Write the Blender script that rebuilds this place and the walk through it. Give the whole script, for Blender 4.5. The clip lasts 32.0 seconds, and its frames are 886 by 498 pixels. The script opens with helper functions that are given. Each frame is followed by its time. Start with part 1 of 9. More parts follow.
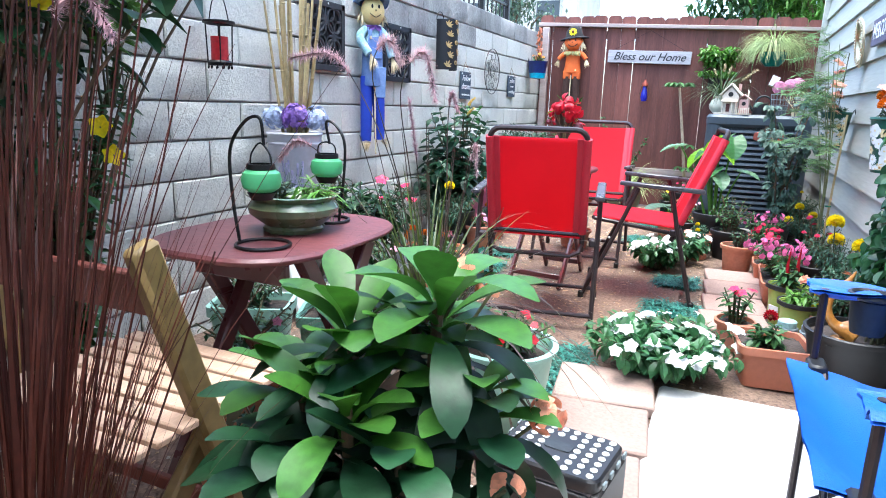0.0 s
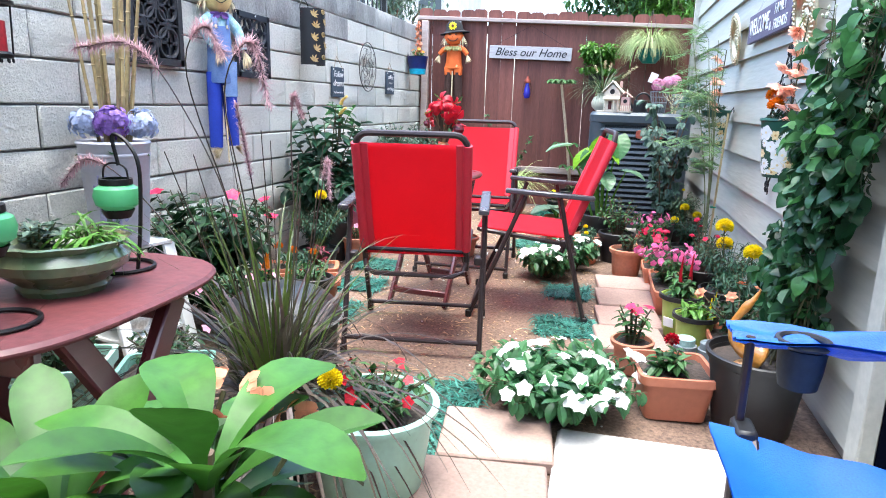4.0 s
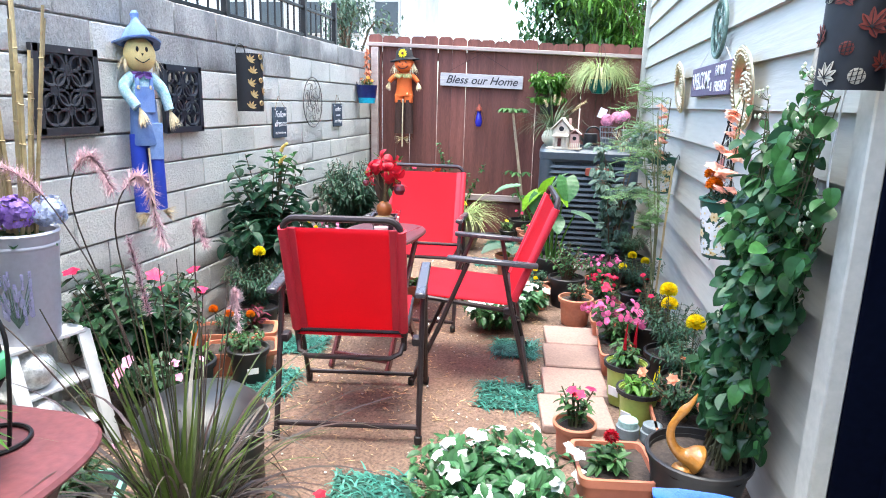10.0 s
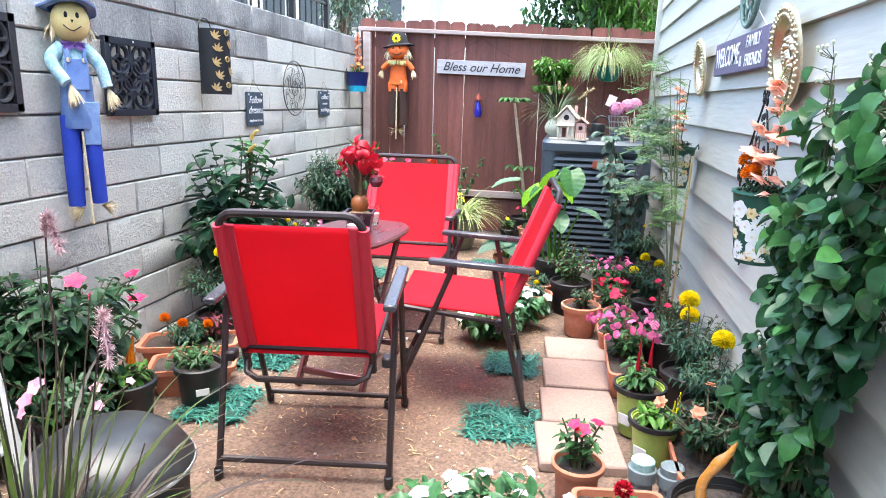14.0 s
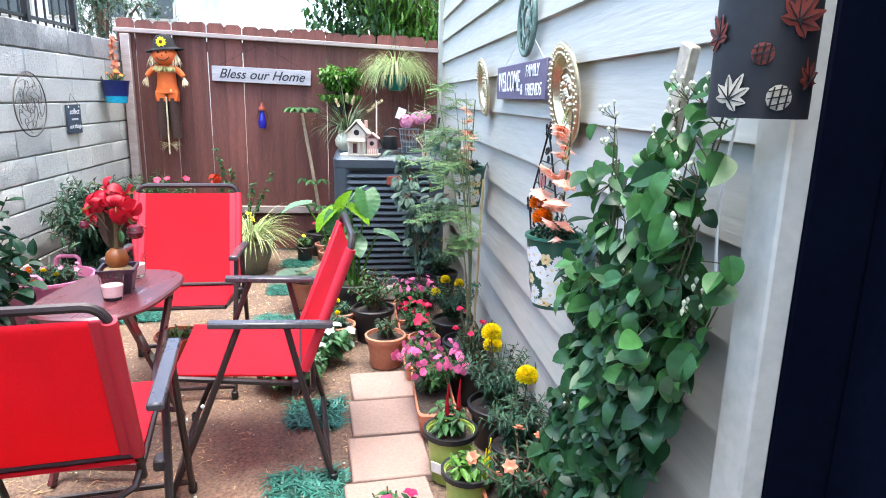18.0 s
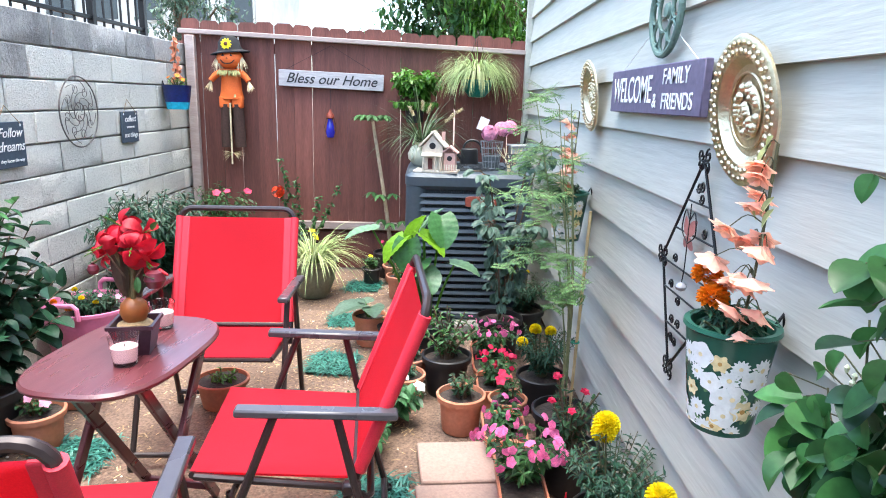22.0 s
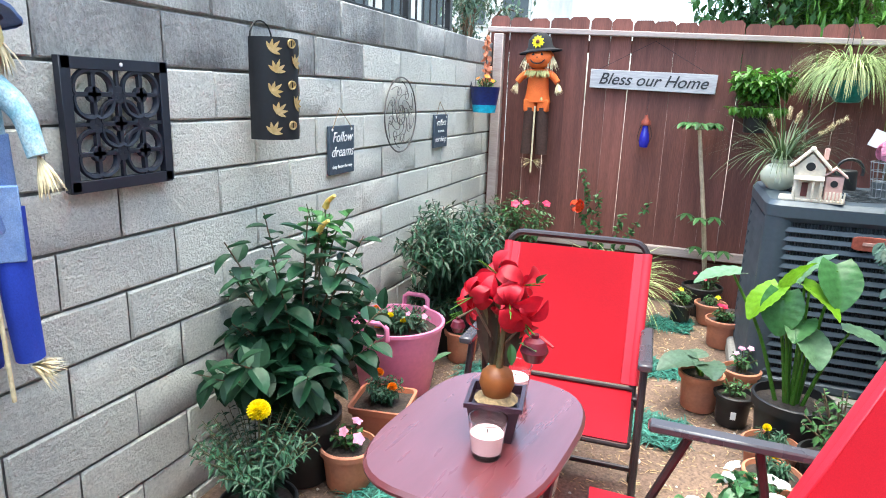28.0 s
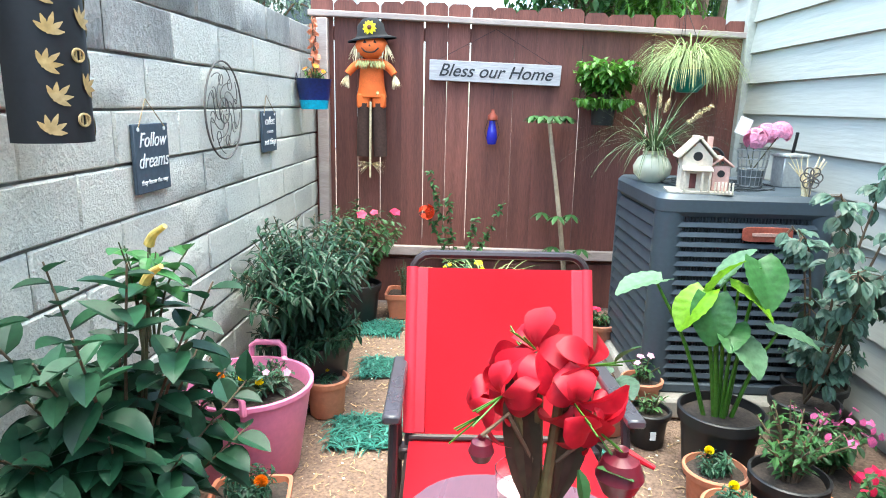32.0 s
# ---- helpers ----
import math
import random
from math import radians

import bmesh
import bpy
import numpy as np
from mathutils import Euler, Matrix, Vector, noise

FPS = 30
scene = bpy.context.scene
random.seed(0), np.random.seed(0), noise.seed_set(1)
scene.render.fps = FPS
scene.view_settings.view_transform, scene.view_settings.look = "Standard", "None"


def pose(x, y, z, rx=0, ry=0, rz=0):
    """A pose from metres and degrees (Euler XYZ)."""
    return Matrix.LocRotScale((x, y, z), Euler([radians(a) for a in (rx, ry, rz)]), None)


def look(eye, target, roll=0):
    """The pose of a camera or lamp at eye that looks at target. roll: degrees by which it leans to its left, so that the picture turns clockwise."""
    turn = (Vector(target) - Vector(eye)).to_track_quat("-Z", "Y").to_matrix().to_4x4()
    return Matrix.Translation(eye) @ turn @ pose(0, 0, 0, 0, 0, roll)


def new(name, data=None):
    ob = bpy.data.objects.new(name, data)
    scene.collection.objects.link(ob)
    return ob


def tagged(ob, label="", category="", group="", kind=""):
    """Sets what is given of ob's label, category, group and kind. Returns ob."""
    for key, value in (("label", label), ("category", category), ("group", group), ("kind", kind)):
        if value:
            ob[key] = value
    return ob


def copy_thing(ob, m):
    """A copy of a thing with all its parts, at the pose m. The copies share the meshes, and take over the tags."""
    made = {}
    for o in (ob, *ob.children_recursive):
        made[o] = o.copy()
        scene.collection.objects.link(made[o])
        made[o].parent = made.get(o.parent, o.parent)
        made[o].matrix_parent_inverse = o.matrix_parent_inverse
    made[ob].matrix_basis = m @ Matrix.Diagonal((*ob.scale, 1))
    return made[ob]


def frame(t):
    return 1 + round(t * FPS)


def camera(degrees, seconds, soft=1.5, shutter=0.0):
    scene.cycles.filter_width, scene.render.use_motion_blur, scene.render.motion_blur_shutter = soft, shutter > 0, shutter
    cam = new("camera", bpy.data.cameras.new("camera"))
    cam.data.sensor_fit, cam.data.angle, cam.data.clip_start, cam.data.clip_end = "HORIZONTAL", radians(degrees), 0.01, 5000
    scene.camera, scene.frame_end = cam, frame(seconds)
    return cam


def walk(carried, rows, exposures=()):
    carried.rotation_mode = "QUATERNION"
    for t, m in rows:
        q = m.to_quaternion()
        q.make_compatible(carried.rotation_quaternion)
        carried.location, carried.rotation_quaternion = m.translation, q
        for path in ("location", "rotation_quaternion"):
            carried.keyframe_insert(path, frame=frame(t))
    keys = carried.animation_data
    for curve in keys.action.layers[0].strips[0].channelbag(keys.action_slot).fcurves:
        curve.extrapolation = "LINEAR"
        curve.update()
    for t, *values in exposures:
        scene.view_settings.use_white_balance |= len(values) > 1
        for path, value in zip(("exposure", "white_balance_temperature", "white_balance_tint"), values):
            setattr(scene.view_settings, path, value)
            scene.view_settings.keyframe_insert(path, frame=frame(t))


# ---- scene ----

# ---- camera and its walk ----
cam = camera(69.3, 32.0, 1.0)
PATH = [
    (0.0, (1.986, 3.396, 0.988), (1.210, 5.186, 0.548), 1.81),
    (0.5, (1.982, 3.412, 0.984), (1.229, 5.212, 0.545), 1.80),
    (1.0, (1.985, 3.438, 0.981), (1.287, 5.261, 0.546), 1.73),
    (1.5, (1.978, 3.456, 0.979), (1.353, 5.306, 0.545), 1.68),
    (2.0, (1.968, 3.488, 0.992), (1.421, 5.362, 0.555), 1.68),
    (2.5, (1.935, 3.549, 0.988), (1.423, 5.432, 0.547), 1.59),
    (4.5, (1.931, 3.932, 1.020), (1.481, 5.829, 0.576), 1.56),
    (5.0, (1.901, 4.066, 1.047), (1.465, 5.966, 0.603), 1.46),
    (5.5, (1.912, 4.119, 1.178), (1.491, 6.023, 0.736), 1.52),
    (6.0, (1.937, 4.058, 1.296), (1.527, 5.967, 0.865), 1.52),
    (6.5, (1.966, 3.976, 1.360), (1.569, 5.888, 0.927), 1.51),
    (7.0, (1.992, 3.924, 1.380), (1.604, 5.836, 0.943), 1.50),
    (7.5, (2.002, 3.917, 1.366), (1.623, 5.830, 0.924), 1.57),
    (8.0, (1.992, 3.944, 1.334), (1.626, 5.860, 0.889), 1.58),
    (8.5, (1.989, 3.968, 1.311), (1.639, 5.887, 0.866), 1.55),
    (9.0, (1.986, 3.974, 1.300), (1.634, 5.892, 0.857), 1.47),
    (9.5, (1.995, 3.973, 1.308), (1.581, 5.879, 0.866), 1.57),
    (10.0, (1.992, 3.993, 1.308), (1.640, 5.910, 0.862), 1.55),
    (10.5, (1.976, 4.031, 1.296), (1.601, 5.944, 0.849), 1.56),
    (11.0, (1.965, 4.095, 1.267), (1.580, 6.006, 0.819), 1.55),
    (11.5, (1.948, 4.153, 1.241), (1.555, 6.062, 0.793), 1.56),
    (12.0, (1.950, 4.209, 1.229), (1.553, 6.117, 0.779), 1.47),
    (12.5, (2.008, 4.304, 1.225), (1.609, 6.210, 0.770), 1.36),
    (13.0, (2.036, 4.338, 1.226), (1.641, 6.246, 0.777), 1.51),
    (13.5, (2.032, 4.370, 1.222), (1.648, 6.280, 0.769), 1.61),
    (14.0, (2.011, 4.427, 1.227), (1.639, 6.340, 0.775), 1.64),
    (14.5, (2.027, 4.473, 1.213), (1.683, 6.391, 0.763), 1.55),
    (16.5, (1.987, 4.576, 1.267), (1.735, 6.509, 0.815), 1.46),
    (17.0, (2.020, 4.625, 1.319), (1.782, 6.559, 0.868), 1.34),
    (17.5, (2.044, 4.662, 1.358), (2.065, 6.610, 0.905), 1.30),
    (18.0, (2.034, 4.681, 1.373), (2.265, 6.614, 0.914), 1.29),
    (18.5, (2.013, 4.762, 1.374), (2.258, 6.691, 0.908), 1.21),
    (19.0, (1.980, 4.843, 1.376), (2.223, 6.773, 0.911), 1.29),
    (19.5, (1.959, 4.934, 1.377), (2.200, 6.865, 0.916), 1.33),
    (20.0, (1.951, 5.002, 1.378), (2.109, 6.942, 0.917), 1.37),
    (20.5, (1.980, 5.094, 1.372), (2.074, 7.039, 0.913), 1.37),
    (21.0, (2.028, 5.178, 1.370), (2.090, 7.125, 0.914), 1.46),
    (21.5, (2.021, 5.242, 1.388), (2.033, 7.190, 0.933), 1.58),
    (22.0, (2.001, 5.288, 1.399), (2.019, 7.236, 0.945), 1.58),
    (22.5, (1.988, 5.302, 1.402), (2.016, 7.249, 0.946), 1.60),
    (23.0, (1.937, 5.329, 1.395), (1.975, 7.276, 0.941), 1.69),
    (23.5, (1.884, 5.380, 1.385), (1.930, 7.326, 0.928), 1.68),
    (24.0, (1.855, 5.448, 1.381), (1.904, 7.393, 0.919), 1.47),
    (24.5, (1.857, 5.518, 1.381), (1.908, 7.464, 0.920), 1.44),
    (25.0, (1.825, 5.553, 1.389), (1.867, 7.498, 0.928), 1.49),
    (25.5, (1.714, 5.612, 1.381), (1.623, 7.556, 0.920), 1.69),
    (26.0, (1.627, 5.643, 1.379), (1.323, 7.567, 0.923), 1.72),
    (26.5, (1.556, 5.672, 1.385), (1.127, 7.571, 0.927), 1.78),
    (28.5, (1.429, 5.881, 1.399), (0.673, 7.674, 0.936), 1.72),
    (29.0, (1.346, 5.995, 1.351), (0.565, 7.783, 0.911), 1.46),
    (29.5, (1.257, 6.047, 1.331), (0.809, 7.947, 0.893), 1.40),
    (30.0, (1.216, 6.062, 1.349), (1.016, 8.002, 0.908), 1.33),
    (30.5, (1.164, 6.150, 1.362), (1.066, 8.096, 0.911), 1.76),
    (31.0, (1.132, 6.258, 1.342), (1.052, 8.206, 0.897), 1.71),
    (31.5, (1.094, 6.281, 1.331), (1.014, 8.231, 0.896), 1.72),
    (32.0, (1.018, 6.311, 1.323), (0.935, 8.260, 0.883), 1.30),
]
walk(cam, [(t, look(eye, target, roll)) for t, eye, target, roll in PATH], [(0.0, 2.88, 5850, 3), (2.5, 2.89, 6020, 4), (8.0, 2.92, 6250, 5), (14.0, 2.95, 6350, 5), (20.0, 2.80, 6300, 6), (26.0, 2.82, 6450, -1), (29.0, 2.76, 6420, -1), (32.0, 2.97, 6330, -5)])

# ---- light: bright hazy day in an open side yard ----
world = bpy.data.worlds.new("sky")
scene.world = world
world.use_nodes = True
wn = world.node_tree
wn.nodes.clear()
sky = wn.nodes.new("ShaderNodeTexSky")
sky.sky_type, sky.sun_disc = "NISHITA", False
sky.sun_elevation, sky.sun_rotation = radians(84), radians(172)
sky.air_density, sky.dust_density, sky.ozone_density = 1.0, 3.0, 1.0
back = wn.nodes.new("ShaderNodeBackground")
back.inputs["Strength"].default_value = 0.15
wout = wn.nodes.new("ShaderNodeOutputWorld")
wn.links.new(sky.outputs[0], back.inputs[0])
wn.links.new(back.outputs[0], wout.inputs[0])
sun = new("sun", bpy.data.lights.new("sun", "SUN"))
sun.data.energy, sun.data.angle, sun.data.color = 0.75, radians(40), (1.0, 0.96, 0.9)
sun.matrix_world = look((0.9, 3.4, 8.0), (1.2, 4.2, 0.0))

# ---- building helpers ----
rnd = random.Random(7)


class Mesh:
    """Gathers vertices and faces of one part."""

    def __init__(self):
        self.v, self.f = [], []

    def add(self, verts, faces):
        n = len(self.v)
        self.v.extend(verts)
        self.f.extend([tuple(i + n for i in f) for f in faces])
        return self

    def box(self, x, y, z, sx, sy, sz, c=0.004, m=None):
        """A box by its centre and sizes with chamfered edges."""
        hx, hy, hz = sx / 2, sy / 2, sz / 2
        c = min(c, hx * 0.45, hy * 0.45, hz * 0.45)
        verts, key = [], {}
        for i in (-1, 1):
            for j in (-1, 1):
                for k in (-1, 1):
                    for a in range(3):
                        p = [i * (hx - c), j * (hy - c), k * (hz - c)]
                        p[a] += (i, j, k)[a] * c
                        key[i, j, k, a] = len(verts)
                        verts.append(Vector(p))
        faces = []
        for a in range(3):
            b, d = (a + 1) % 3, (a + 2) % 3
            for s in (-1, 1):
                ring = []
                for u, w in ((-1, -1), (1, -1), (1, 1), (-1, 1)):
                    q = [0, 0, 0]
                    q[a], q[b], q[d] = s, u, w
                    ring.append(key[(*q, a)])
                faces.append(ring if s > 0 else ring[::-1])
            for u in (-1, 1):
                for w in (-1, 1):
                    q, r = [0, 0, 0], [0, 0, 0]
                    q[a], r[a] = -1, 1
                    q[b] = r[b] = u
                    q[d] = r[d] = w
                    ring = [key[(*q, b)], key[(*r, b)], key[(*r, d)], key[(*q, d)]]
                    faces.append(ring if u * w < 0 else ring[::-1])
        for i in (-1, 1):
            for j in (-1, 1):
                for k in (-1, 1):
                    ring = [key[i, j, k, a] for a in range(3)]
                    faces.append(ring if i * j * k > 0 else ring[::-1])
        t = Matrix.Translation((x, y, z)) @ (m or Matrix())
        return self.add([tuple(t @ p) for p in verts], faces)

    def lathe(self, profile, seg=24, at=(0, 0, 0), m=None, wave=None):
        """Turns a profile of (radius, height) round z; a radius of 0 closes it."""
        verts, faces, rows = [], [], []
        for r, h in profile:
            if r < 1e-5:
                rows.append([len(verts)] * seg)
                verts.append(Vector((0, 0, h)))
            else:
                rows.append(list(range(len(verts), len(verts) + seg)))
                for i in range(seg):
                    a = 2 * math.pi * i / seg
                    w = 1 + (wave(a, h) if wave else 0)
                    verts.append(Vector((r * w * math.cos(a), r * w * math.sin(a), h)))
        for p, q in zip(rows, rows[1:]):
            for i in range(seg):
                j = (i + 1) % seg
                ring = []
                for n in (p[i], p[j], q[j], q[i]):
                    if n not in ring:
                        ring.append(n)
                if len(ring) > 2:
                    faces.append(ring)
        t = Matrix.Translation(at) @ (m or Matrix())
        return self.add([tuple(t @ p) for p in verts], faces)

    def tube(self, points, r, seg=8, taper=None, flat=1.0, cap=True):
        """A tube along points; taper is the end radius."""
        pts = [Vector(p) for p in points]
        n = len(pts)
        verts, faces = [], []
        side = None
        for i, p in enumerate(pts):
            d = (pts[min(i + 1, n - 1)] - pts[max(i - 1, 0)]).normalized()
            if side is None:
                side = d.orthogonal().normalized()
            side = (side - d * side.dot(d))
            side = side.normalized() if side.length > 1e-6 else d.orthogonal().normalized()
            up = d.cross(side)
            rr = r if taper is None else r + (taper - r) * i / max(1, n - 1)
            for k in range(seg):
                a = 2 * math.pi * k / seg
                verts.append(tuple(p + side * (rr * math.cos(a)) + up * (rr * flat * math.sin(a))))
        for i in range(n - 1):
            for k in range(seg):
                j = (k + 1) % seg
                faces.append((i * seg + k, i * seg + j, (i + 1) * seg + j, (i + 1) * seg + k))
        if cap:
            faces.append(tuple(range(seg))[::-1])
            faces.append(tuple((n - 1) * seg + k for k in range(seg)))
        return self.add(verts, faces)

    def leaf(self, base, way, up, length, width, bend=0.3, fold=0.25, shape=0, steps=4):
        """A leaf with a midrib fold that bends down along its length."""
        way, up = Vector(way).normalized(), Vector(up)
        side = way.cross(up)
        side = side.normalized() if side.length > 1e-5 else way.orthogonal().normalized()
        up = side.cross(way)
        p, verts, faces = Vector(base), [], []
        for i in range(steps + 1):
            s = i / steps
            if shape == 0:
                w = math.sin(math.pi * min(1, s * 0.93 + 0.04)) ** 0.8
            elif shape == 1:
                w = min(1, s * 5 + 0.15) * (1 - s) ** 0.6 + 0.02
            elif shape == 2:
                w = (1 - s) ** 0.5 * 0.9 + 0.03
            elif shape == 6:
                w = 2.4 * (s + 0.01) ** 0.55 * (1 - s) ** 0.8 + 0.01
            elif shape == 5:
                w = 0.20 + 0.80 * math.sin(math.pi * 0.5 * min(1, s / 0.72)) ** 1.5 if s < 0.72 else max(0.12, math.cos(math.pi * 0.5 * (s - 0.72) / 0.28) ** 0.6)
            elif shape == 4:
                w = 0.16 + 0.84 * math.sin(math.pi * (0.02 + 0.80 * s ** 1.6)) if s < 0.99 else 0.28
            else:
                w = 0.22 + 0.78 * math.sin(math.pi * max(0, s * 1.05 - 0.1)) if s < 0.98 else 0.25
            w *= width / 2
            q = p + up * (-fold * w)
            verts += [tuple(p - side * w + up * (fold * w)), tuple(q), tuple(p + side * w + up * (fold * w))]
            a = -bend * (i + 0.5) / steps * 1.6
            p = p + (way * math.cos(a) + up * math.sin(a)) * (length / steps)
        for i in range(steps):
            b = 3 * i
            faces += [(b, b + 3, b + 4, b + 1), (b + 1, b + 4, b + 5, b + 2)]
        return self.add(verts, faces)

    def blade(self, base, way, length, width, droop, steps=5, out=0.35):
        """A grass blade that arches over."""
        d = Vector(way).normalized()
        side = d.cross(Vector((0, 0, 1)))
        side = side.normalized() if side.length > 1e-4 else Vector((1, 0, 0))
        p, verts, faces = Vector(base), [], []
        for i in range(steps + 1):
            w = width / 2 * (1 - i / steps) ** 0.7 + 0.0004
            verts += [tuple(p - side * w), tuple(p + side * w)]
            d = (d + Vector((d.x * droop * out, d.y * droop * out, -droop)) / steps).normalized()
            p = p + d * (length / steps)
        for i in range(steps):
            b = 2 * i
            faces.append((b, b + 1, b + 3, b + 2))
        return self.add(verts, faces)

    def flower(self, at, way, r, petals=5, cup=0.35, layers=1, wide=1.0):
        """Petals round a point, facing way."""
        way = Vector(way).normalized()
        a0 = way.orthogonal().normalized()
        b0 = way.cross(a0)
        for k in range(layers):
            rr = r * (1 - 0.26 * k)
            for i in range(petals):
                a = 2 * math.pi * (i + 0.5 * k) / petals + rnd.uniform(-0.15, 0.15)
                d = a0 * math.cos(a) + b0 * math.sin(a)
                d = (d + way * (cup + 0.45 * k)).normalized()
                self.leaf(Vector(at) + way * (0.004 * k), d, way, rr, rr * wide * 5.6 / max(petals, 5), 0.35, 0.12, 0, 3)
        return self

    def data(self, name, material, smooth=True):
        me = bpy.data.meshes.new(name)
        me.from_pydata(self.v, [], self.f)
        if smooth:
            me.shade_smooth()
            me.set_sharp_from_angle(angle=radians(38))
        me.materials.append(material)
        return me


def part(name, geo, material, parent=None, label="", at=None, kind="", smooth=True):
    ob = new(name, geo.data(name, material, smooth) if isinstance(geo, Mesh) else geo)
    if at is not None:
        ob.matrix_basis = at if isinstance(at, Matrix) else Matrix.Translation(at)
    if parent:
        ob.parent = parent
    return tagged(ob, label=label, kind=kind)


def thing(name, at, label, category, group="", kind=""):
    ob = new(name)
    ob.empty_display_size = 0.05
    ob.matrix_basis = at if isinstance(at, Matrix) else Matrix.Translation(at)
    return tagged(ob, label, category, group, kind)


def arc(c, r, a0, a1, n, plane="xz"):
    out = []
    for i in range(n + 1):
        a = radians(a0 + (a1 - a0) * i / n)
        u, w = r * math.cos(a), r * math.sin(a)
        out.append({"xz": (c[0] + u, c[1], c[2] + w), "xy": (c[0] + u, c[1] + w, c[2]), "yz": (c[0], c[1] + u, c[2] + w)}[plane])
    return out


def smooth_line(pts, n=6):
    """Catmull-Rom through points."""
    P = [Vector(p) for p in pts]
    P = [2 * P[0] - P[1]] + P + [2 * P[-1] - P[-2]]
    out = []
    for i in range(1, len(P) - 2):
        a, b, c, d = P[i - 1 : i + 3]
        for k in range(n):
            t = k / n
            out.append(0.5 * (2 * b + (c - a) * t + (2 * a - 5 * b + 4 * c - d) * t * t + (3 * b - a - 3 * c + d) * t ** 3))
    out.append(P[-2])
    return out


# ---- materials ----
def mat(name, color, rough=0.7, metal=0.0, vary=0.25, scale=8.0, bump=0.15, fine=80.0, second=None, mix=0.5, piece=0.0, island=0.0, thin=0.0, coat=0.0, stretch=None, pits=0.0):
    """Principled surface with variation at two scales, relief, and a second tone in stains."""
    m = bpy.data.materials.new(name)
    m.use_nodes = True
    nt = m.node_tree
    N, L = nt.nodes, nt.links
    bsdf = N["Principled BSDF"]
    tc = N.new("ShaderNodeTexCoord")
    mp = N.new("ShaderNodeMapping")
    if stretch:
        mp.inputs["Scale"].default_value = stretch
    L.new(tc.outputs["Object"], mp.inputs[0])
    big = N.new("ShaderNodeTexNoise")
    big.inputs["Scale"].default_value, big.inputs["Detail"].default_value = scale, 5
    small = N.new("ShaderNodeTexNoise")
    small.inputs["Scale"].default_value, small.inputs["Detail"].default_value = fine, 3
    info = N.new("ShaderNodeObjectInfo")
    for t in (big, small):
        t.noise_dimensions = "4D"
        L.new(mp.outputs[0], t.inputs["Vector"])
        mul = N.new("ShaderNodeMath")
        mul.operation, mul.inputs[1].default_value = "MULTIPLY", 13.0
        L.new(info.outputs["Random"], mul.inputs[0])
        L.new(mul.outputs[0], t.inputs["W"])
    tone = N.new("ShaderNodeMix")
    tone.data_type = "RGBA"
    tone.inputs["A"].default_value = (*color, 1)
    tone.inputs["B"].default_value = (*(second or [c * 0.6 for c in color]), 1)
    ramp = N.new("ShaderNodeMapRange")
    ramp.inputs["From Min"].default_value, ramp.inputs["From Max"].default_value = 0.4, 0.72
    ramp.inputs["To Max"].default_value = mix
    L.new(big.outputs["Fac"], ramp.inputs["Value"])
    L.new(ramp.outputs[0], tone.inputs["Factor"])
    hsv = N.new("ShaderNodeHueSaturation")
    val = N.new("ShaderNodeMapRange")
    val.inputs["From Min"].default_value, val.inputs["From Max"].default_value = 0.3, 0.7
    val.inputs["To Min"].default_value, val.inputs["To Max"].default_value = 1 - vary, 1 + vary
    L.new(small.outputs["Fac"], val.inputs["Value"])
    last = val.outputs[0]
    for amount, source in ((piece, info.outputs["Random"]), (island, None)):
        if amount:
            if source is None:
                source = N.new("ShaderNodeNewGeometry").outputs["Random Per Island"]
            mr = N.new("ShaderNodeMapRange")
            mr.inputs["To Min"].default_value, mr.inputs["To Max"].default_value = 1 - amount, 1 + amount
            L.new(source, mr.inputs["Value"])
            mm = N.new("ShaderNodeMath")
            mm.operation = "MULTIPLY"
            L.new(last, mm.inputs[0])
            L.new(mr.outputs[0], mm.inputs[1])
            last = mm.outputs[0]
    L.new(last, hsv.inputs["Value"])
    L.new(tone.outputs["Result"], hsv.inputs["Color"])
    L.new(hsv.outputs[0], bsdf.inputs["Base Color"])
    bsdf.inputs["Roughness"].default_value, bsdf.inputs["Metallic"].default_value = rough, metal
    rr = N.new("ShaderNodeMapRange")
    rr.inputs["To Min"].default_value, rr.inputs["To Max"].default_value = max(0, rough - 0.12), min(1, rough + 0.12)
    L.new(big.outputs["Fac"], rr.inputs["Value"])
    L.new(rr.outputs[0], bsdf.inputs["Roughness"])
    if coat:
        bsdf.inputs["Coat Weight"].default_value, bsdf.inputs["Coat Roughness"].default_value = coat, 0.15
    if bump:
        bp = N.new("ShaderNodeBump")
        bp.inputs["Strength"].default_value, bp.inputs["Distance"].default_value = bump, 0.004
        L.new(small.outputs["Fac"], bp.inputs["Height"])
        L.new(bp.outputs[0], bsdf.inputs["Normal"])
        if pits:
            lump = N.new("ShaderNodeTexNoise")
            lump.inputs["Scale"].default_value, lump.inputs["Detail"].default_value, lump.inputs["Roughness"].default_value = 34.0, 9.0, 0.72
            L.new(tc.outputs["Object"], lump.inputs["Vector"])
            b2 = N.new("ShaderNodeBump")
            b2.inputs["Strength"].default_value, b2.inputs["Distance"].default_value = pits, 0.02
            L.new(lump.outputs["Fac"], b2.inputs["Height"])
            L.new(b2.outputs[0], bp.inputs["Normal"])
